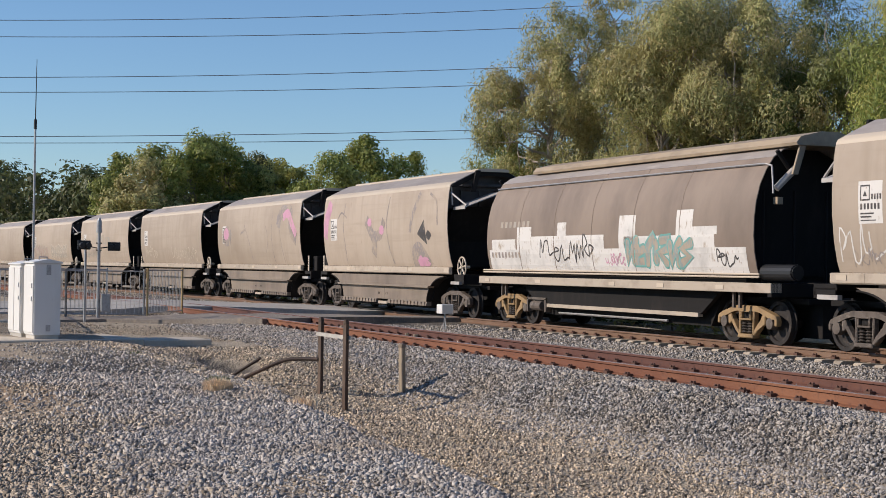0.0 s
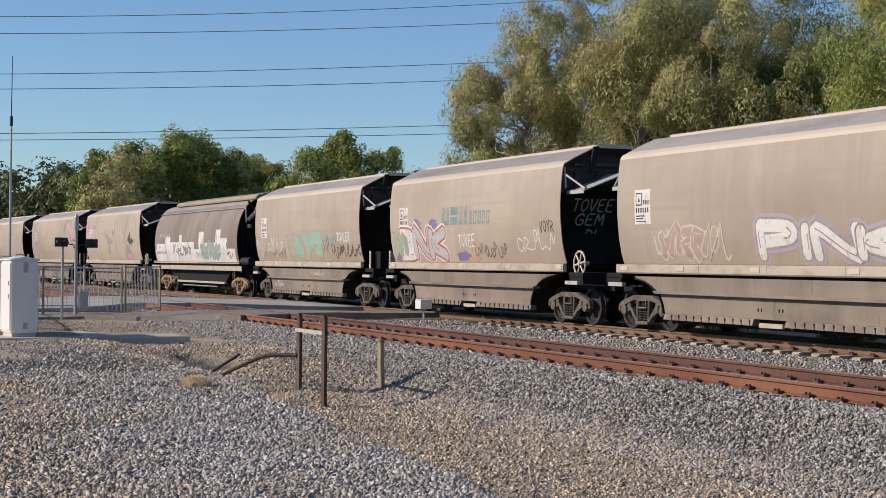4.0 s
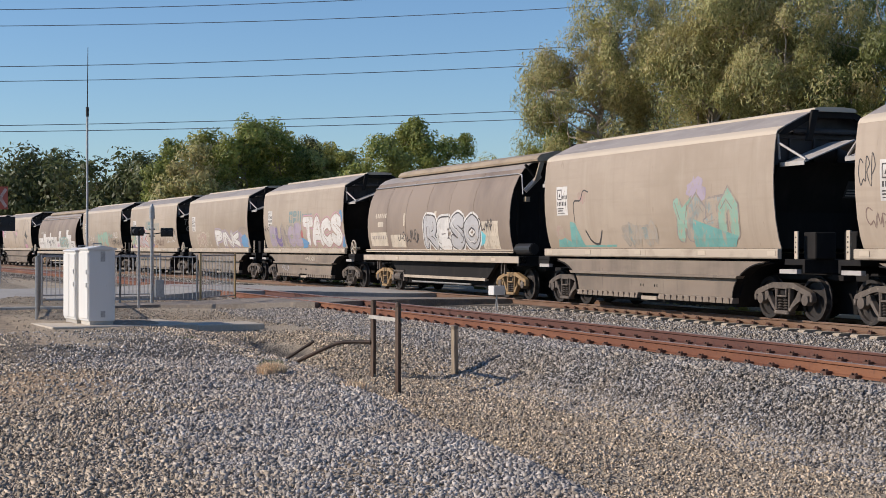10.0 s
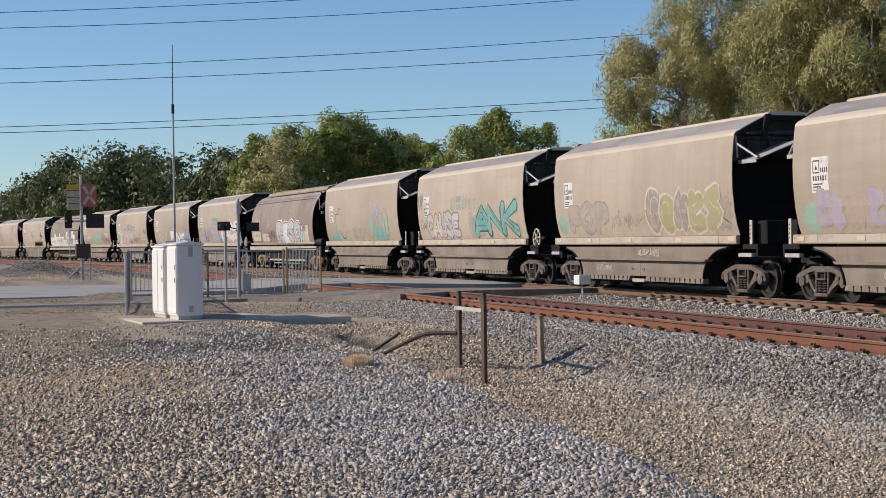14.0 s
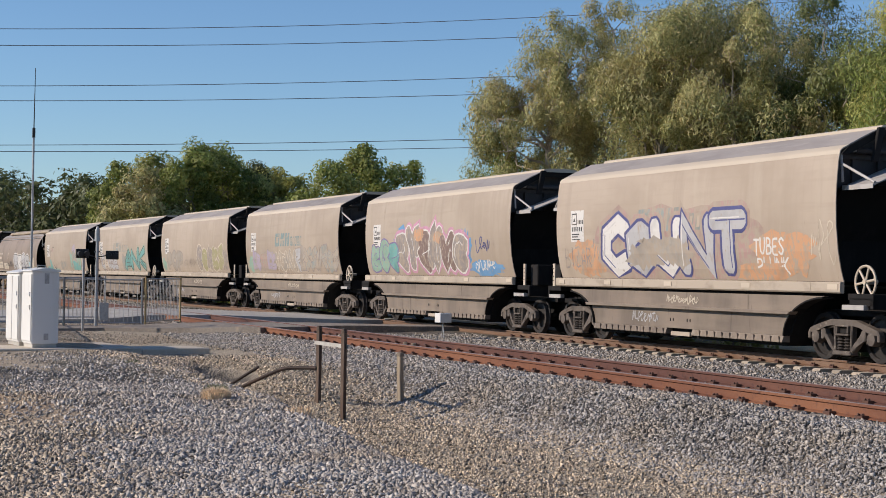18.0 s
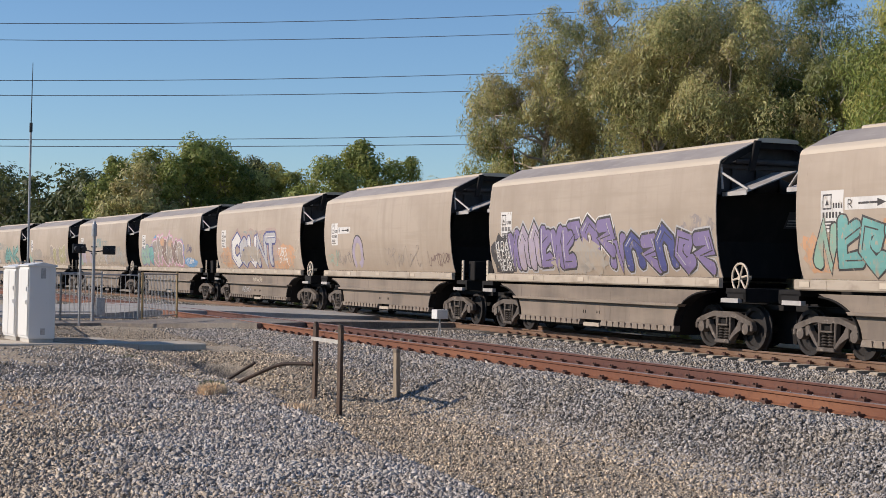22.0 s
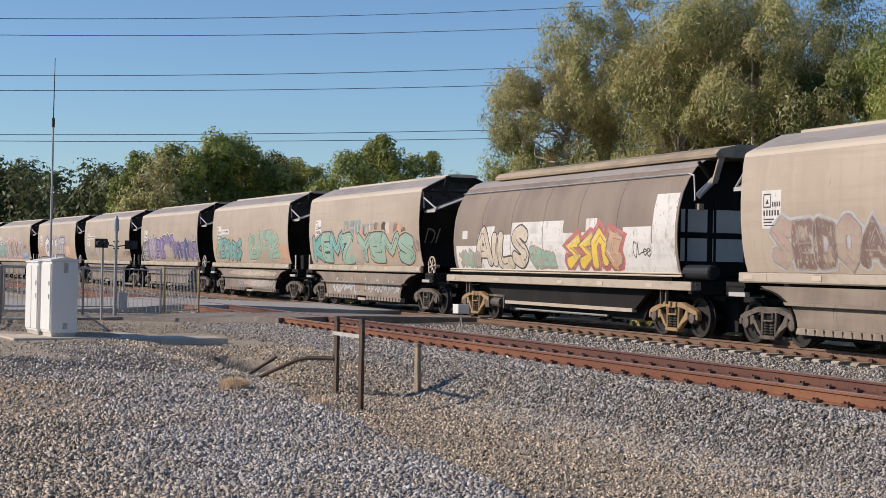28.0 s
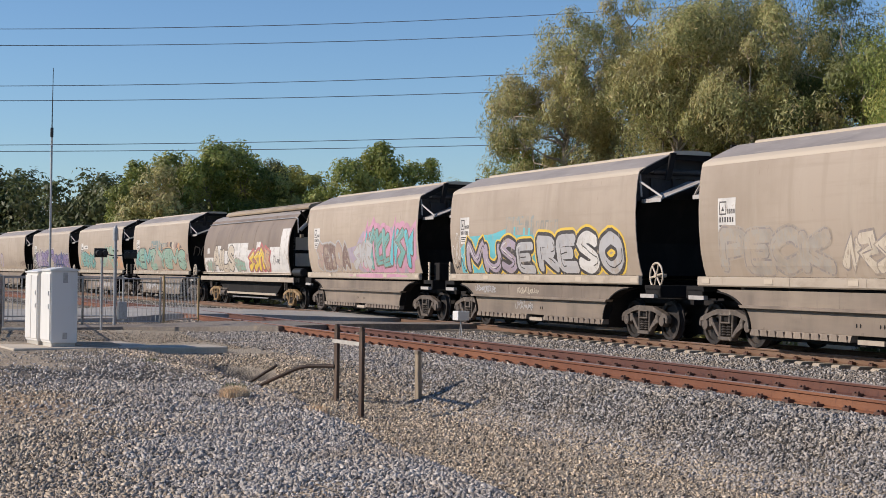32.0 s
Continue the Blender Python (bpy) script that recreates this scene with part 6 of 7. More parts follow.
for k, n in enumerate((1, 4, 8, 9, 11, 14, 18)):
    tag(W[n], 2.2 + 0.4 * k, 0.52, 1.2, 0.28, "silver", 300 + k, 0.03)
    tag(W[n], 6.6 - 0.3 * k, 0.98, 1.4, 0.2, "cream", 320 + k, 0.03)


# ---- road and crossing deck ----
M_POST = mat("brown_weathered_steel", (0.085, 0.055, 0.038), 0.75, 0.1, (((0.15, 0.105, 0.075), 3, (1, 1, 0.3), 0.5, 0.7), ((0.08, 0.055, 0.04), 9, (1, 1, 1), 0.55, 0.7)), 0.003, 30)
M_PIPE = mat("dark_rusted_pipe", (0.042, 0.027, 0.020), 0.75, 0.1, (((0.085, 0.05, 0.034), 4, (1, 1, 1), 0.5, 0.7),), 0.003, 30)
M_PATH = mat("dusty_path_asphalt", (0.22, 0.188, 0.157), 0.9, 0, (((0.17, 0.142, 0.118), 0.8, (1, 1, 1), 0.42, 0.62), ((0.36, 0.29, 0.215), 2.6, (1, 1, 1), 0.52, 0.7), ((0.30, 0.26, 0.22), 16, (1, 1, 1), 0.5, 0.75)), 0.006, 60)


def build_road():
    """Asphalt road that climbs over both tracks, and a narrow footpath beside it."""
    ys = sorted(set(list(np.arange(-10, 30, 1.0)) + [-70.0, 11.3, 13.3, 18.6, 20.5, 60.0]))
    for name, label, material, near, far, drop, crown in (
            ("road", "worn pale grey asphalt road and level crossing deck", M_ASPH, [(-70, -51.4), (2, -51.2), (9, -52.3), (13, -52.2), (17.4, -51.0), (23.5, -52.0), (60, -54)], [(-70, -66.0), (3, -66.0), (9, -64.0), (13, -61.8), (20, -60.2), (60, -58.0)], 0.0, 0.02),
            ("footpath", "narrow worn asphalt footpath over the tracks", M_PATH, [(-70, -44.15), (4.5, -44.15), (7.9, -44.6), (9.8, -42.8), (11.3, -40.2), (13.0, -41.3), (15.0, -43.2), (17.5, -44.4), (60, -50.0)], [(-70, -44.40), (5.2, -44.45), (6.2, -47.2), (9.5, -46.4), (11.5, -44.3), (13.0, -45.0), (15.8, -45.7), (19, -46.4), (60, -52.5)], 0.004, 0.0)):
        bm = bmesh.new()
        rows_ = []
        for y in ys:
            right = float(np.interp(y, *zip(*near)))
            left = float(np.interp(y, *zip(*far)))
            z = float(np.interp(y, [-70, 6, 9.5, 11.0, 13.5, 17.5, 21.5, 26, 60], [-0.11, -0.11, -0.05, 0.085, 0.085, -0.02, -0.02, -0.3, -0.4])) + drop
            mid = left * 0.5 + right * 0.5
            rows_.append([bm.verts.new(p) for p in ((left - 0.04, y, z - 0.5), (left, y, z), (mid, y, z + crown), (right, y, z), (right + 0.03, y, z - 0.5))])
        for a, b in zip(rows_, rows_[1:]):
            for k in range(4):
                bm.faces.new((a[k], a[k + 1], b[k + 1], b[k]))
        tagged(part(name, bm, material), label, "road" if name == "road" else "path", kind="structure")


build_road()


def edging():
    bm = bmesh.new()
    box(bm, -44.35, -44.13, -40, 5.4, -0.4, -0.085)
    tagged(part("kerb", bevel(bm, 0.02), M_CONC), "pale concrete edging beside the path", "kerb", kind="structure")


edging()


# ---- cabinets on their slab ----
def cabinet(name, label, at, width, depth, height, doors):
    """Sheet-steel cabinet with a shallow pitched lid; local x runs back, y across, front face at x = 0."""
    c = base(name, label, "cabinet", "equipment cabinets", at)
    bm = bmesh.new()
    box(bm, -depth + 0.03, -0.03, 0.03, width - 0.03, 0, 0.08)
    part("plinth", bm, M_CONC, c, "pale plinth")
    bm = bmesh.new()
    box(bm, -depth, 0, 0, width, 0.08, height - 0.09)
    part("shell", bevel(bm, 0.012, 2), M_CABINET, c)
    bm = bmesh.new()
    prism(bm, [(-0.03, height - 0.09), (width + 0.03, height - 0.09), (width + 0.03, height - 0.06), (width / 2, height), (-0.03, height - 0.06)], "x", -depth - 0.02, 0.03)
    part("lid", bevel(bm, 0.008), M_CABINET, c, "shallow pitched lid")
    for k in range(doors):
        x1 = -0.03 - k * (depth / doors)
        x0 = x1 - depth / doors + 0.05
        bm = bmesh.new()
        box(bm, x0, x1, -0.022, -0.001, 0.13, height - 0.14)
        d = part("door", bevel(bm, 0.006), M_CABINET, c, "white side door")
        for z in ((0.78, 1.05) if k == 0 else ()):
            bm = bmesh.new()
            box(bm, x1 - 0.10, x1 - 0.05, -0.045, -0.022, z, z + 0.09)
            part("latch", bm, M_CABINET, d)
    bm = bmesh.new()
    box(bm, 0.001, 0.010, width * 0.45, width * 0.62, 0.16, 0.29)
    part("vent", bm, M_GALV, c, "grey louvre vent")
    bm = bmesh.new()
    box(bm, 0.001, 0.010, width * 0.45, width * 0.62, height - 0.33, height - 0.12)
    part("vent", bm, M_GALV, c, "grey louvre vent")
    bm = bmesh.new()
    for y in (width * 0.35, width * 0.65):
        rod(bm, (-depth / 2, y, height - 0.05), (-depth / 2, y, height + 0.045), 0.012, 6)
    rod(bm, (-depth / 2, width * 0.35, height + 0.04), (-depth / 2, width * 0.65, height + 0.04), 0.012, 6)
    part("lifting_eye", bm, M_GALV, c)
    return c


M_SLAB = mat("sandy_concrete", (0.50, 0.43, 0.34), 0.9, 0, (((0.40, 0.34, 0.27), 1.5, (1, 1, 1), 0.45, 0.7), ((0.56, 0.50, 0.42), 14, (1, 1, 1), 0.5, 0.75)), 0.004, 40)
YAW = 7.2
slab_at = pose(-32.99, 4.47, -0.075, 0, 0, YAW)
bm = bmesh.new()
box(bm, -2.25, 0.42, -0.85, 2.2, -0.30, 0.0)
box(bm, -0.75, 0.40, 2.2, 3.7, -0.30, -0.02)
ob = part("concrete_slab", bevel(bm, 0.02), M_SLAB)
ob.matrix_world = slab_at
tagged(ob, "pale concrete slab under the equipment cabinets", "slab")
cabinet("equipment_cabinet", "tall white steel equipment cabinet on a concrete slab", slab_at, 0.55, 0.75, 1.64, 1)
cabinet("equipment_cabinet", "white steel cabinet standing behind the taller one", slab_at @ pose(-0.90, -0.035, 0), 0.52, 0.98, 1.60, 2)


# ---- radio mast ----
def mast():
    x, y, _ = at_bearing(7.66, 37.5)
    m = base("radio_mast", "slim grey whip antenna mast beside the cabinets", "antenna", at=pose(x, y, -0.15))
    bm = bmesh.new()
    rod(bm, (0, 0, 0), (0, 0, 4.75), 0.030, 10, 0.024)
    part("tube", bm, M_GALV, m)
    bm = bmesh.new()
    rod(bm, (0, 0, 4.7), (0, 0, 4.92), 0.036, 10)
    part("collar", bm, M_DARK, m)
    bm = bmesh.new()
    rod(bm, (0, 0, 4.9), (0.01, 0.01, 6.30), 0.013, 8, 0.007)
    part("whip", bm, M_DARK, m, "thin dark whip")
    bm = bmesh.new()
    box(bm, -0.12, 0.12, -0.12, 0.12, 0, 0.02)
    part("base_plate", bm, M_GALV, m)


def at_bearing(az, dist, z=-0.5):
    return -dist * math.cos(radians(az)), dist * math.sin(radians(az)), z


mast()


# ---- pedestrian fences ----
def fence_panel(p, q, h=1.38, post=M_GALV, gate=False):
    """A tubular panel of upright bars between two posts."""
    p, q = Vector(p), Vector(q)
    d = q - p
    n = d.length
    f = base("fence_panel", "galvanised tubular pedestrian fence panel with upright bars", "fence", "pedestrian fence panels",
             Matrix.Translation(p) @ Matrix.Rotation(math.atan2(d.y, d.x), 4, "Z"))
    for x in (0.0, n):
        bm = bmesh.new()
        rod(bm, (x, 0, -0.15), (x, 0, h + 0.06), 0.034, 8)
        part("post", bm, post, f)
    for z in (0.12, h):
        bm = bmesh.new()
        rod(bm, (0, 0, z), (n, 0, z), 0.022, 6)
        part("rail", bm, M_GALV, f)
    count = max(2, int(n / 0.125))
    bar = bpy.data.meshes.new("bar")
    bm = bmesh.new()
    rod(bm, (0, 0, 0.12), (0, 0, h), 0.0085, 5)
    bm.to_mesh(bar)
    bm.free()
    bar.materials.append(M_GALV)
    for k in range(1, count):
        ob = new("bar", bar)
        ob.parent = f
        ob.location = (k * n / count, 0, 0)
    return f


M_TANPOST = mat("tan_painted_post", (0.42, 0.29, 0.13), 0.6, 0, (((0.28, 0.19, 0.10), 5, (1, 1, 1), 0.45, 0.7),))


def fence_run(points, post=M_GALV):
    for a, b in zip(points, points[1:]):
        n = max(1, round((Vector(b) - Vector(a)).length / 2.3))
        for k in range(n):
            fence_panel(Vector(a).lerp(Vector(b), k / n), Vector(a).lerp(Vector(b), (k + 1) / n), post=post)


fence_run([at_bearing(5.93, 36.2, -0.12), at_bearing(6.04, 47.2, -0.12)])
fence_run([at_bearing(6.10, 47.4, -0.12), at_bearing(11.5, 47.4, -0.12)])
fence_run([at_bearing(11.62, 47.3, -0.08), at_bearing(12.84, 50.2, -0.06)], M_TANPOST)
fence_run([at_bearing(6.0, 51.5, -0.10), at_bearing(10.2, 52.5, -0.10)])


# ---- crossing lights ----
def flasher(parent, at, yaw, w=0.36, h=0.25):
    bm = bmesh.new()
    box(bm, -w / 2, w / 2, -0.03, 0.03, -h / 2, h / 2)
    b = part("backboard", bevel(bm, 0.01), M_DARK, parent, "black signal board")
    b.matrix_local = pose(*at, 0, 0, yaw)
    for x in (-w / 4, w / 4):
        bm = bmesh.new()
        rod(bm, (x, 0, 0), (x, -0.16, -0.01), 0.075, 12)
        part("hood", bm, M_DARK, b)
    return b


def pedestrian_light():
    x, y, z = at_bearing(9.91, 46.4, -0.14)
    s = base("crossing_light", "grey post with black pedestrian crossing signal boards and bell", "signal", at=pose(x, y, z))
    bm = bmesh.new()
    rod(bm, (0, 0, 0), (0, 0, 2.55), 0.055, 12, 0.045)
    part("post", bm, M_GALV, s)
    bm = bmesh.new()
    rod(bm, (0, 0, 2.5), (0, 0, 2.85), 0.085, 14, 0.07)
    rod(bm, (0, 0, 2.85), (0, 0, 2.93), 0.05, 12, 0.03)
    part("bell", bm, M_GALV, s, "grey cylindrical bell")
    bm = bmesh.new()
    rod(bm, (-0.08, -0.36, 2.12), (0, 0, 2.05), 0.018, 6)
    rod(bm, (0, 0, 2.05), (0.06, 0.42, 2.12), 0.018, 6)
    for z in (2.0, 2.2):
        rod(bm, (0, -0.08, z), (0, 0.08, z), 0.02, 6)
    part("bracket", bm, M_DARK, s)
    flasher(s, (0.06, 0.42, 2.11), 78)
    bm = bmesh.new()
    box(bm, -0.05, 0.1, 0.08, 0.34, 0.24, 0.74)
    part("control_box", bevel(bm, 0.01), M_GALV, s, "grey control box")
    x, y, z = at_bearing(9.45, 44.5, -0.14)
    s = base("signal_post", "slim grey post with a black signal board on top", "signal", at=pose(x, y, z))
    bm = bmesh.new()
    rod(bm, (0, 0, 0), (0, 0, 2.12), 0.035, 10)
    part("post", bm, M_GALV, s)
    flasher(s, (0.05, -0.05, 2.12), 100)


pedestrian_light()


def road_signal():
    x, y, z = at_bearing(4.42, 76.0, -0.15)
    s = base("level_crossing_signal", "tall level crossing signal with a red and white crossbuck board", "signal", at=pose(x, y, z, 0, 0, 94))
    # local x: to the right as seen from the camera, local -y: towards it
    bm = bmesh.new()
    rod(bm, (0, 0, 0), (0, 0, 4.95), 0.075, 12, 0.06)
    part("post", bm, M_GALV, s)
    bm = bmesh.new()
    box(bm, 0.02, 0.70, -0.12, -0.09, 3.45, 4.50)
    board = part("crossbuck_board", bm, M_RED, s, "red board")
    for a, b in (((0.10, 3.55), (0.62, 4.40)), ((0.62, 3.55), (0.10, 4.40))):
        bm = bmesh.new()
        d = (Vector(b) - Vector(a)).normalized()
        nrm = Vector((-d.y, d.x)) * 0.07
        prism(bm, [tuple(Vector(a) - nrm), tuple(Vector(b) - nrm), tuple(Vector(b) + nrm), tuple(Vector(a) + nrm)], "y", -0.128, -0.122 if a[0] < b[0] else -0.1215)
        part("cross_bar", bm, M_SIGNWHITE, board, "white cross bar")
    for k in range(4):
        bm = bmesh.new()
        box(bm, -0.66, -0.08, -0.05, -0.02, 3.30 + k * 0.31, 3.56 + k * 0.31)
        part("sign_plate", bevel(bm, 0.01), M_YELLOW if k == 3 else M_PLATE, s, "faded cream sign plate")
    for x0, w in ((0.62, 0.84), (-0.62, 0.36)):
        flasher(s, (x0, -0.1, 2.78), 0 if x0 > 0 else 20, w, 0.66)
    bm = bmesh.new()
    rod(bm, (-0.6, -0.03, 2.78), (0.6, -0.03, 2.78), 0.03, 8)
    part("crossarm", bm, M_GALV, s)
    bm = bmesh.new()
    for z in (1.9, 2.35, 2.8):
        rod(bm, (-0.55, 0, z), (0, 0, z), 0.02, 6)
    rod(bm, (-0.55, 0, 1.0), (-0.55, 0, 2.85), 0.02, 6)
    part("ladder", bm, M_GALV, s)
    bm = bmesh.new()
    box(bm, -0.3, 0.38, -0.2, 0.1, 1.05, 1.72)
    part("mechanism_box", bevel(bm, 0.03), M_POST, s, "dark boom gate mechanism")
    bm = bmesh.new()
    rod(bm, (0.38, 0, 0), (0.38, 0, 1.4), 0.03, 8)
    rod(bm, (-0.7, 0, 0.05), (0, 0, 0.75), 0.03, 8)
    part("stay", bm, M_GALV, s)


M_PLATE = mat("faded_cream_sign", (0.50, 0.43, 0.30), 0.6, 0, (((0.36, 0.30, 0.20), 5, (1, 1, 1), 0.45, 0.7),))
M_RED = mat("faded_red_sign", (0.44, 0.10, 0.065), 0.5, 0, (((0.36, 0.11, 0.07), 4, (1, 1, 1), 0.5, 0.7),))
M_SIGNWHITE = mat("faded_white_sign_film", (0.56, 0.43, 0.38), 0.5, 0, (((0.48, 0.24, 0.19), 6, (1, 1, 1), 0.45, 0.7),))
M_YELLOW = mat("yellow_sign", (0.55, 0.33, 0.03), 0.5)
road_signal()


def lineside_sign():
    x, y, z = at_bearing(2.95, 118, -0.3)
    s = base("lineside_sign", "small yellow and black board on a thin post", "sign", at=pose(x, y, z, 0, 0, 93))
    bm = bmesh.new()
    rod(bm, (0, 0.03, 0), (0, 0.03, 2.1), 0.03, 6)
    part("post", bm, M_GALV, s)
    bm = bmesh.new()
    box(bm, -0.28, 0.28, -0.02, 0.0, 1.75, 2.1)
    part("board", bm, M_YELLOW, s)
    bm = bmesh.new()
    box(bm, -0.2, 0.2, -0.026, -0.02, 1.86, 1.98)
    part("bar_mark", bm, M_DARK, s)


lineside_sign()


# ---- posts, bent pipe and track marker ----
def rails_posts():
    for name, label, x, y, z, h, r in (("steel_post", "rusty brown steel post in the swale", -25.18, 8.11, -0.62, 1.24, 0.05), ("steel_post", "rusty brown steel post joined to its neighbour by a rail", -23.62, 8.02, -0.77, 1.40, 0.05)):
        p = base(name, label, "post", "steel posts", pose(x, y, z, 0, 0, 10))
        bm = bmesh.new()
        prism(bm, [(-r, -r), (r, -r), (r, -r + 0.02), (-r + 0.02, -r + 0.02), (-r + 0.02, r), (-r, r)], "z", -0.3, h)
        part("angle_bar", bevel(bm, 0.004), M_POST, p)
        bm = bmesh.new()
        rod(bm, (0, -0.02, h - 0.03), (0, -0.02, h + 0.035), 0.05, 8, 0.035)
        part("cap", bm, M_POST, p)
        if h > 1.3:
            bm = bmesh.new()
            box(bm, -1.50, 0.05, 0.02, 0.045, 1.12, 1.18)
            o = part("cross_rail", bm, M_CONC, p, "pale cross rail")
            o.rotation_euler = (0, 0, radians(-8))
    s = base("timber_stub", "weathered pale timber stub post", "post", at=pose(-24.89, 9.44, -0.61, 2, 1, 15))
    bm = bmesh.new()
    box(bm, -0.055, 0.055, -0.04, 0.04, -0.3, 0.80)
    part("stake", bevel(bm, 0.012), M_STUB, s)
    bm = bmesh.new()
    box(bm, -0.058, 0.058, -0.043, 0.043, 0.76, 0.83)
    part("cap", bevel(bm, 0.01), M_WOOD, s, "dark weathered top")


M_STUB = mat("pale_timber", (0.34, 0.27, 0.19), 0.85, 0, (((0.20, 0.155, 0.11), 4, (3, 3, 0.3), 0.45, 0.7),), 0.003, 30)
rails_posts()


def tube(name, label, pts, r, material, category):
    bm = bmesh.new()
    P, rings = [Vector(p) for p in pts], []
    for i, p in enumerate(P):
        turn = (P[min(i + 1, len(P) - 1)] - P[max(i - 1, 0)]).to_track_quat("Z", "Y").to_matrix()
        rings.append([bm.verts.new(p + turn @ Vector((r * math.cos(0.7854 * k), r * math.sin(0.7854 * k), 0))) for k in range(8)])
    for a, b in zip(rings, rings[1:]):
        for k in range(8):
            bm.faces.new((a[k], a[(k + 1) % 8], b[(k + 1) % 8], b[k]))
    bm.faces.new(rings[0])
    bm.faces.new(rings[-1])
    return tagged(part(name, bm, material), label, category)


tube("bent_pipe", "rusty bent pipe running from the bank to the steel post", glide([(-26.45, 7.10, -0.45), (-26.1, 7.35, -0.27), (-25.75, 7.62, -0.10), (-25.5, 7.85, -0.06), (-25.2, 8.06, -0.05)]), 0.033, M_PIPE, "pipe")
tube("leaning_stick", "dark broken bar leaning out of the gravel bank", [(-26.9, 7.0, -0.45), (-26.48, 7.42, -0.10)], 0.027, M_PIPE, "bar")


def marker():
    m = base("track_marker", "small white box on a bracket stem beside the track", "track equipment", at=pose(-40.4, 16.55, -0.24, 0, 0, 12))
    bm = bmesh.new()
    rod(bm, (-0.06, 0, 0), (0, 0, 0.48), 0.02, 6)
    rod(bm, (0.06, 0, 0), (0, 0, 0.48), 0.02, 6)
    part("stem", bm, M_GALV, m)
    bm = bmesh.new()
    box(bm, -0.14, 0.14, -0.19, 0.19, 0.47, 0.73)
    part("box", bevel(bm, 0.012), M_CABINET, m)


marker()


def fastening(x, y, z):
    m = base("rail_clamp", "pale bolted clamp on the rusty rail", "clamp", "rail clamps", at=pose(x, y, z))
    bm = bmesh.new()
    box(bm, -0.35, 0.35, -0.05, 0.05, 0.0, 0.05)
    part("bar", bevel(bm, 0.01), M_STUB, m)
    bm = bmesh.new()
    for k in (-0.25, 0.25):
        rod(bm, (k, 0, 0.04), (k, 0, 0.13), 0.05, 8)
    part("bolt", bm, M_STUB, m)


fastening(-36.2, 12.25, -0.06)
fastening(-31.8, 12.25, -0.06)


# ---- dry grass ----
def tuft(at, n, r, h, material, seed, label):
    g = random.Random(seed)
    v, f = [], []
    for k in range(n):
        a, d = g.uniform(0, 6.283), r * g.random() ** 0.7
        x, y = d * math.cos(a) * 1.3, d * math.sin(a)
        hh, lean = h * g.uniform(0.45, 1.0) * (1 - 0.45 * d / r), g.uniform(0.05, 0.75)
        b, w = g.uniform(0, 6.283), 0.0042
        dx, dy = math.cos(b) * w, math.sin(b) * w
        tx, ty = x + math.cos(a) * lean * hh, y + math.sin(a) * lean * hh
        i = len(v)
        v += [(x - dx, y - dy, -0.03), (x + dx, y + dy, -0.03), ((x + tx) / 2 + dx * 0.8, (y + ty) / 2 + dy * 0.8, hh * 0.65), ((x + tx) / 2 - dx * 0.8, (y + ty) / 2 - dy * 0.8, hh * 0.65), (tx, ty, hh)]
        f += [(i, i + 1, i + 2, i + 3), (i + 3, i + 2, i + 4)]
    ob = raw("grass_tuft", v, f, material)
    ob.location = at
    tagged(ob, label, "grass", "grass tufts")


M_STRAW = mat("dry_straw", (0.80, 0.63, 0.44), 0.8, island=0.35)
M_SPRIG = mat("grey_green_weed", (0.16, 0.17, 0.09), 0.8, island=0.35)
tuft((-20.13, 5.08, -0.12), 2600, 0.17, 0.19, M_STRAW, 1, "dry straw-coloured grass tuft on the gravel bank")
tuft((-18.09, 5.59, -0.14), 350, 0.17, 0.12, M_STRAW, 2, "small dry grass tuft at the bank's edge")
tuft((-21.6, 5.45, -0.12), 160, 0.16, 0.14, M_SPRIG, 3, "sparse grey-green weed in the gravel")
tuft((-27.8, 5.5, -0.12), 160, 0.2, 0.14, M_SPRIG, 4, "sparse grey-green weed in the gravel")
for k in range(14):
    g = random.Random(50 + k)
    tuft((-72 - g.uniform(0, 14), 2.0 + g.uniform(-4.5, 3.0), -0.2), 260, 0.55, 0.55, M_STRAW, 60 + k, "tall dry grass beside the far road edge")


# ---- overhead power lines ----
def wires():
    for k, (a0, e0, a1, e1) in enumerate(((1.95, 8.10, 14.85, 8.78), (1.95, 7.56, 24.02, 8.59), (1.93, 6.16, 23.4, 7.17), (1.93, 5.67, 23.4, 6.57), (1.91, 4.15, 22.07, 4.92), (1.91, 3.95, 22.06, 4.62))):
        dist = 260.0
        pts = []
        for i in range(25):
            az = -8 + 48 * i / 24
            el = e0 + (e1 - e0) * (az - a0) / (a1 - a0)
            x, y, _ = at_bearing(az, dist)
            pts.append((x, y, EYE.z + dist * math.tan(radians(el))))
        tube("power_line", "dark overhead power line against the sky", pts, 0.055, M_WIRE, "cable")["group"] = "overhead power lines"


wires()


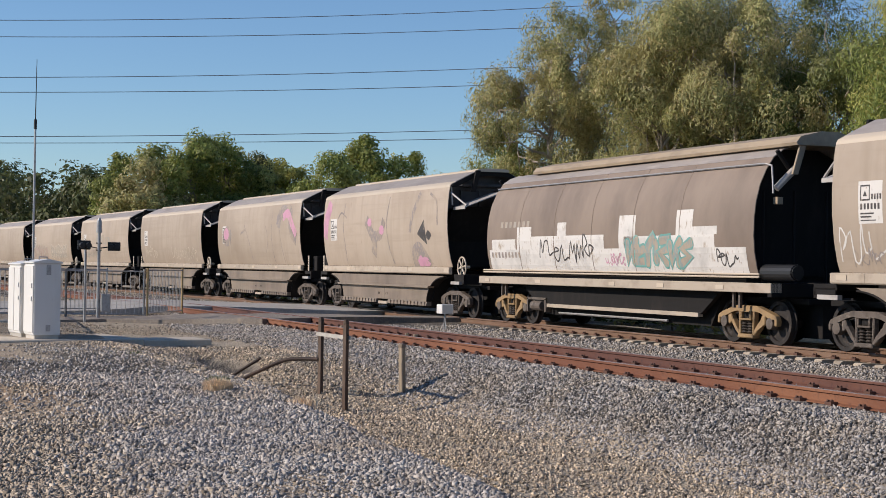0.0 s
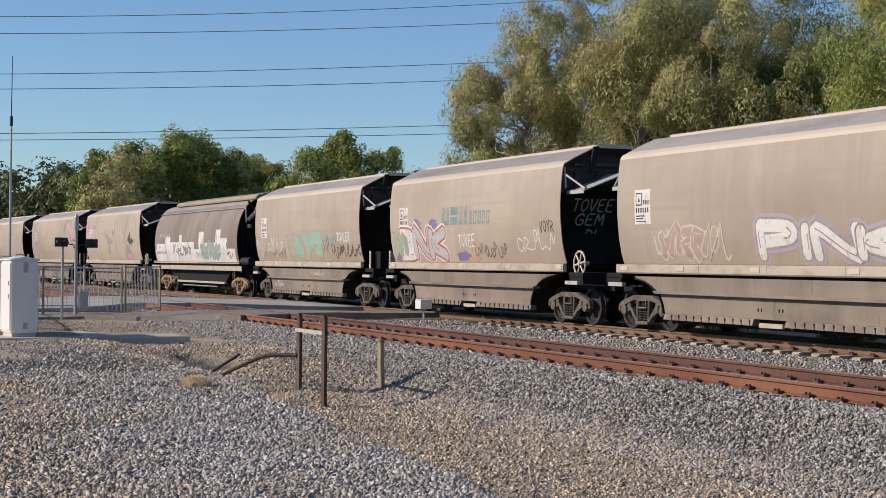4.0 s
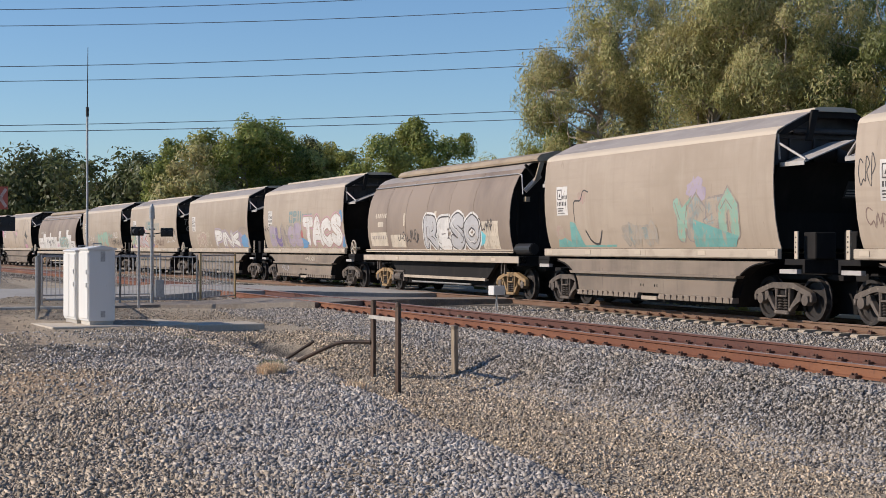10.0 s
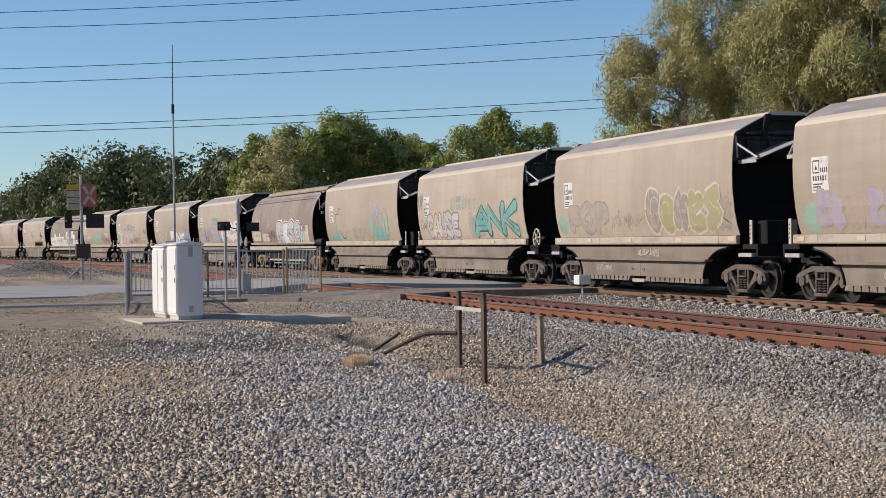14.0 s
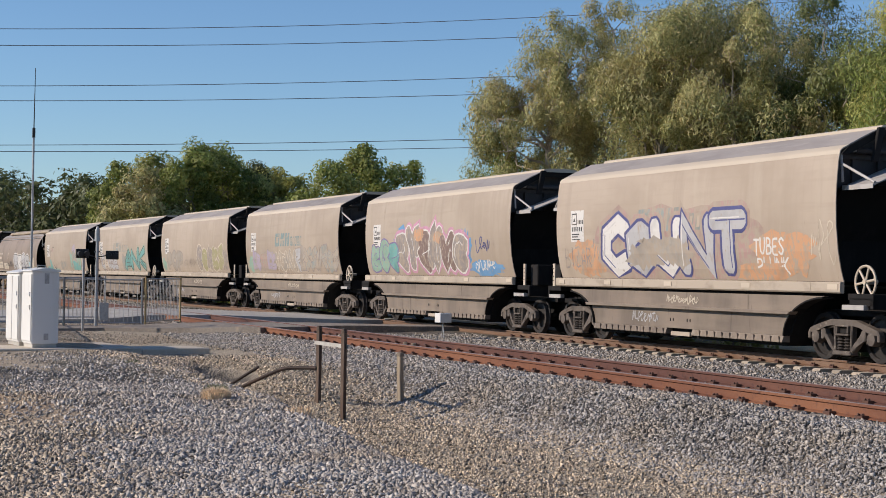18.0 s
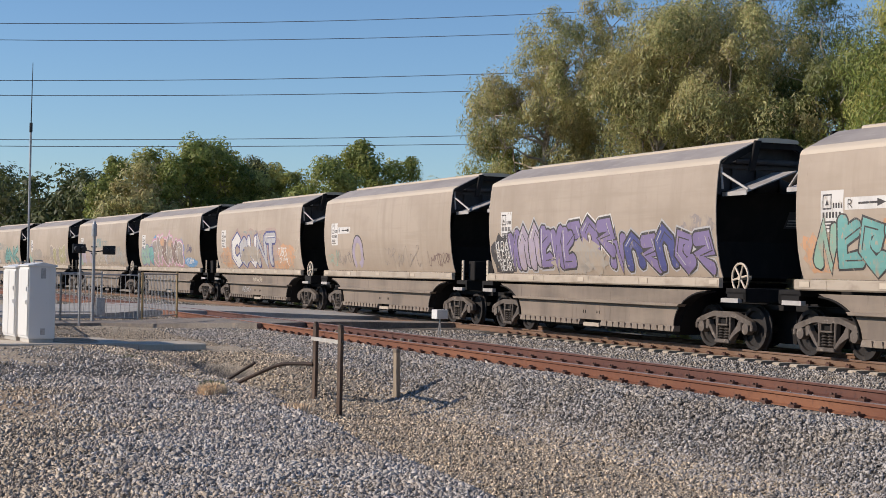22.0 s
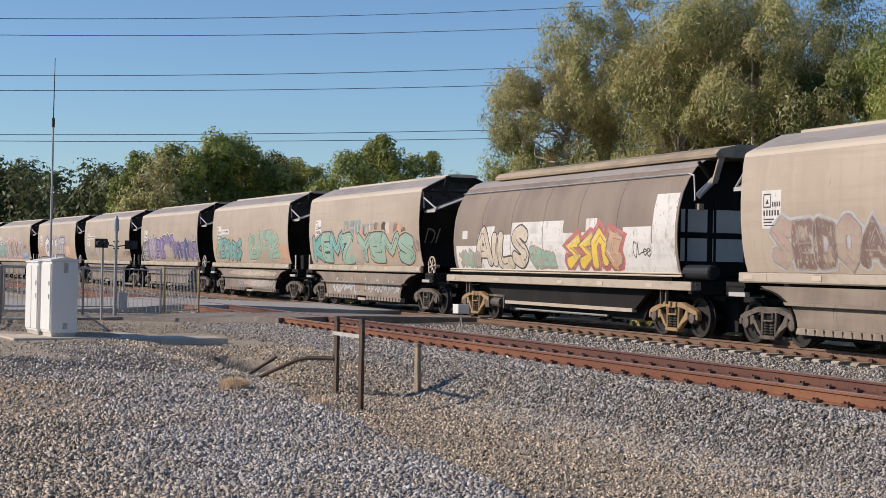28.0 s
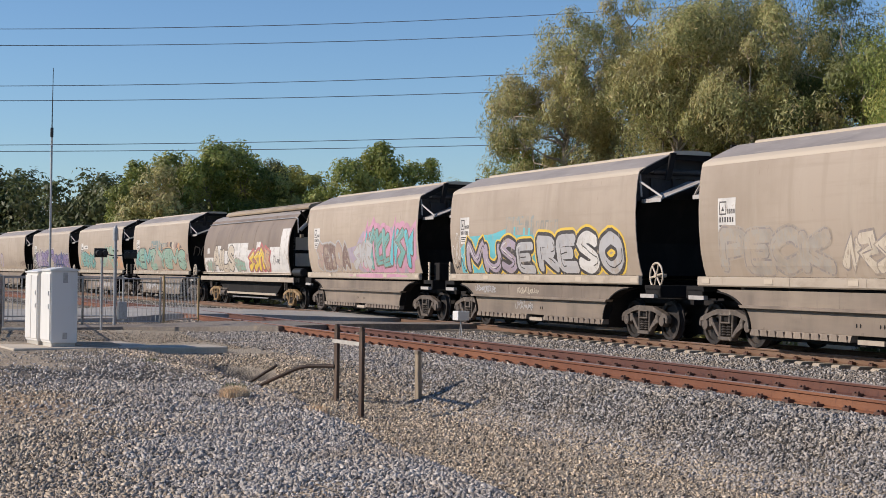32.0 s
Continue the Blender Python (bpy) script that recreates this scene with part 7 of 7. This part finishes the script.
# ---- trees ----
def build_tree(name, label, at, height, spread, clumps, leaves, leaf, material, seed, lean=0.0, low=0.25, droop=0.5, size_of=0.22, bark=None):
    """Trunk and limbs that carry lobes; each lobe bears clumps on its outside, each clump is a cloud of leaves."""
    g = np.random.default_rng(seed)
    tree = base(name, label, "tree", at=pose(*at))
    mid, half = height * (1 + low) / 2, height * (1 - low) / 2
    lobes = max(6, clumps // 9)
    ld = g.normal(size=(lobes, 3))
    ld /= np.linalg.norm(ld, axis=1)[:, None]
    ld *= g.uniform(0.30, 1.0, (lobes, 1)) ** 0.6
    lc = np.stack([ld[:, 0] * spread + lean * height * 0.3, ld[:, 1] * spread * 0.9, mid + ld[:, 2] * max(half - 0.30 * spread, half * 0.5)], 1)
    lr = spread * g.uniform(0.32, 0.56, lobes)
    # the wood
    bm = bmesh.new()
    thick = height * 0.0085
    def limb(p, q, r0, r1, steps=3):
        p, q = Vector(p), Vector(q)
        last = p
        for i in range(steps):
            c = p.lerp(q, (i + 1) / steps) + (Vector(g.normal(0, 0.05, 3)) * (q - p).length if i + 1 < steps else Vector())
            rod(bm, last, c, r0 + (r1 - r0) * i / steps, 6, r0 + (r1 - r0) * (i + 1) / steps)
            last = c
    fork = Vector((lean * height * 0.1, 0, max(0.6, mid - half * 0.55)))
    limb((0, 0, -0.4), fork, thick * 1.3, thick)
    top = Vector((lean * height * 0.3, 0, mid + half * 0.35))
    limb(fork, top, thick, thick * 0.4, 4)
    for c, r in zip(lc, lr):
        start = fork.lerp(top, float(np.clip((c[2] - fork.z) / max(top.z - fork.z, 0.1) * 0.5, 0, 0.85)))
        limb(start, c, thick * 0.55, thick * 0.2, 4)
        for k in range(5):
            e = Vector(g.normal(0, 1, 3) + np.array([0, 0, 0.4])).normalized() * float(r)
            limb(c, Vector(c) + e, thick * 0.2, thick * 0.05, 2)
    part("trunk", bm, bark or M_BARK, tree, "branching trunk and limbs")
    # the crown
    own = np.arange(clumps) % lobes
    cd = g.normal(size=(clumps, 3)) + 0.5 * ld[own] + np.array([0, 0, 0.25])
    cd /= np.linalg.norm(cd, axis=1)[:, None]
    c = lc[own] + cd * (lr[own] * g.uniform(0.55, 1.05, clumps))[:, None]
    rad = g.uniform(0.5, 1.25, clumps) * spread * size_of * 0.95
    idx = np.repeat(np.arange(clumps), leaves // clumps)
    n = len(idx)
    d = g.normal(size=(n, 3))
    d /= np.linalg.norm(d, axis=1)[:, None]
    pos = c[idx] + d * (rad[idx] * g.uniform(0.1, 1.0, n) ** 0.5)[:, None] * np.array([1.0, 1.0, 0.8 + 0.5 * droop])
    face = 0.75 * d + 0.55 * cd[idx] + g.normal(0, 0.42, (n, 3))
    face /= np.linalg.norm(face, axis=1)[:, None]
    along = g.normal(size=(n, 3))
    along[:, 2] -= droop * 2
    along -= face * (along * face).sum(1)[:, None]
    along /= np.linalg.norm(along, axis=1)[:, None]
    across = np.cross(face, along)
    size = leaf * g.uniform(0.6, 1.4, n)[:, None]
    a, b = along * size, across * size * (0.28 if droop > 0.5 else 0.42)
    corners = 3 if leaf < 0.12 else 4
    v = (np.stack([pos - a, pos + b * 1.6, pos + a], 1) if corners == 3 else np.stack([pos - a, pos + b, pos + a, pos - b], 1)).reshape(-1, 3)
    me = bpy.data.meshes.new("crown")
    me.vertices.add(len(v))
    me.vertices.foreach_set("co", v.astype(np.float32).ravel())
    me.loops.add(n * corners)
    me.loops.foreach_set("vertex_index", np.arange(n * corners, dtype=np.int32))
    me.polygons.add(n)
    me.polygons.foreach_set("loop_start", np.arange(0, n * corners, corners, dtype=np.int32))
    me.update(calc_edges=True)
    me.materials.append(material)
    ob = new("crown", me)
    ob.parent = tree
    return tree


M_GUMBARK = mat("pale_gum_bark", (0.40, 0.34, 0.27), 0.85, 0, (((0.24, 0.19, 0.145), 2, (1, 1, 0.4), 0.45, 0.7),), 0.01, 10)
M_GUM = leaf_mat("olive_gum_leaves", (0.18, 0.19, 0.072), (0.53, 0.505, 0.205), (0.52, 0.385, 0.195))
M_LIME = leaf_mat("yellow_green_leaves", (0.23, 0.25, 0.07), (0.54, 0.54, 0.165), (0.42, 0.35, 0.12))
M_GREEN = leaf_mat("fresh_green_leaves", (0.12, 0.16, 0.042), (0.31, 0.36, 0.088), (0.36, 0.32, 0.095))
M_OAK = leaf_mat("deep_green_leaves", (0.085, 0.115, 0.04), (0.22, 0.25, 0.075), (0.24, 0.22, 0.08))
M_DEEP = leaf_mat("dark_green_leaves", (0.055, 0.074, 0.03), (0.135, 0.16, 0.056), (0.155, 0.145, 0.065))
GUM = "olive green gum tree with drooping leaves behind the train"
MID = "leafy green tree behind the railway"
FAR = "dark green tree in the distant row"
for az, dist, h, sp, cl, lv, m, sd, low in (
        (26.0, 64, 13.7, 2.8, 80, 20000, M_GUM, 1, 0.27), (28.3, 66, 13.6, 3.1, 80, 24000, M_GUM, 10, 0.1), (30.0, 60, 12.9, 3.7, 100, 42000, M_GUM, 2, 0.08), (32.6, 60, 13.0, 3.6, 100, 38000, M_GUM, 3, 0.08), (36.2, 59, 14.2, 3.0, 90, 26000, M_OAK, 21, 0.05),
        (39.3, 57, 13.8, 3.4, 90, 30000, M_LIME, 4, 0.08), (41.5, 55, 14, 5, 70, 24000, M_GREEN, 7, 0.08), (24.0, 66, 8.5, 2.2, 80, 16000, M_LIME, 5, 0.0), (35, 72, 15, 6, 90, 26000, M_DEEP, 6, 0.1),
        (30.5, 75, 12, 6, 80, 22000, M_DEEP, 8, 0.05), (25.8, 68, 7.5, 3.2, 50, 14000, M_GREEN, 9, 0.0)):
    build_tree("gum_tree", GUM, at_bearing(az, dist), h, sp, int(cl * 1.8), int(lv * 2.7), 0.085, m, sd, low=low, size_of=0.235, droop=0.7, bark=M_GUMBARK)
build_tree("gum_tree", "half bare gum tree with pale forked branches behind the train", at_bearing(32.6, 57.5), 10.6, 2.2, 30, 7000, 0.085, M_GUM, 77, low=0.45, size_of=0.25, droop=0.7, bark=M_GUMBARK)
for az, dist, h, sp, lv, m, sd in ((19.7, 110, 12.1, 3.0, 16000, M_GREEN, 11), (18.0, 108, 11.8, 3.0, 16000, M_GREEN, 12), (16.4, 112, 9.6, 3.0, 14000, M_LIME, 16), (15.4, 116, 11.6, 3.0, 14000, M_DEEP, 17),
                                   (14.3, 114, 12.2, 3.4, 20000, M_GREEN, 13), (12.9, 110, 11.2, 3.0, 16000, M_GREEN, 14), (11.6, 108, 9.4, 2.8, 14000, M_GUM, 18), (10.6, 118, 10.6, 2.4, 9000, M_GREEN, 19), (21.1, 125, 9.6, 3.0, 11000, M_DEEP, 15)):
    build_tree("leafy_tree", MID, at_bearing(az, dist), h - 0.4, sp * 1.08, 170, int(lv * 2.0), 0.125, m, sd, low=0.02, droop=0.15, size_of=0.27)
for k, (az, dist, h, sp) in enumerate(((9.8, 215, 15.2, 6), (8.6, 225, 16.2, 6.5), (7.2, 235, 16.6, 7), (5.9, 240, 17, 7), (4.7, 250, 17.5, 7), (3.6, 262, 15, 6), (2.4, 320, 14.5, 8), (0.9, 330, 16.2, 8), (-0.8, 340, 16, 9), (-3.2, 350, 16, 10))):
    build_tree("distant_tree", FAR, at_bearing(az, dist), h * 0.92, sp * 1.25, 150, 11000, 0.38, M_DEEP, 30 + k, low=0.0, droop=0.1, size_of=0.30)


# ---- scrub behind the line ----
SCRUB = "dense dark green scrub bush behind the track"
for k in range(34):
    g = random.Random(900 + k)
    s = 6 - k * 3.6
    x, y, _ = line_at(s, 7.5 + g.uniform(-1.2, 2.0))
    build_tree("scrub_bush", SCRUB, (x, y, -0.6), g.uniform(2.2, 3.6), g.uniform(1.9, 2.5), 28, 2600, 0.16, g.choice((M_DEEP, M_GREEN, M_GUM)), 900 + k, low=0.0, droop=0.2, size_of=0.34)


# ---- movement ----
def motions():
    for n, wagon in wagons.items():
        walk(wagon, [(t, wagon_pose(n, t)) for t in range(0, 33)])
    # the wheels roll: one turn for each place under a bogie, shared by all alike
    rolled = {}
    for wagon in wagons.values():
        for ob in wagon.children_recursive:
            if ob.name.startswith("wheelset"):
                key = round(ob.location.x, 2)
                if key not in rolled:
                    x, y, z = ob.location
                    steps = [k / 15 for k in range(481)]
                    walk(ob, [(t, pose(x, y, z) @ Matrix.Rotation((wagon_s(1, t) - wagon_s(1, 0)) / z, 4, "Y")) for t in steps])
                    rolled[key] = ob
                else:
                    ob.rotation_mode = "QUATERNION"
                    keys = ob.animation_data_create()
                    keys.action = rolled[key].animation_data.action
                    keys.action_slot = rolled[key].animation_data.action_slot


motions()
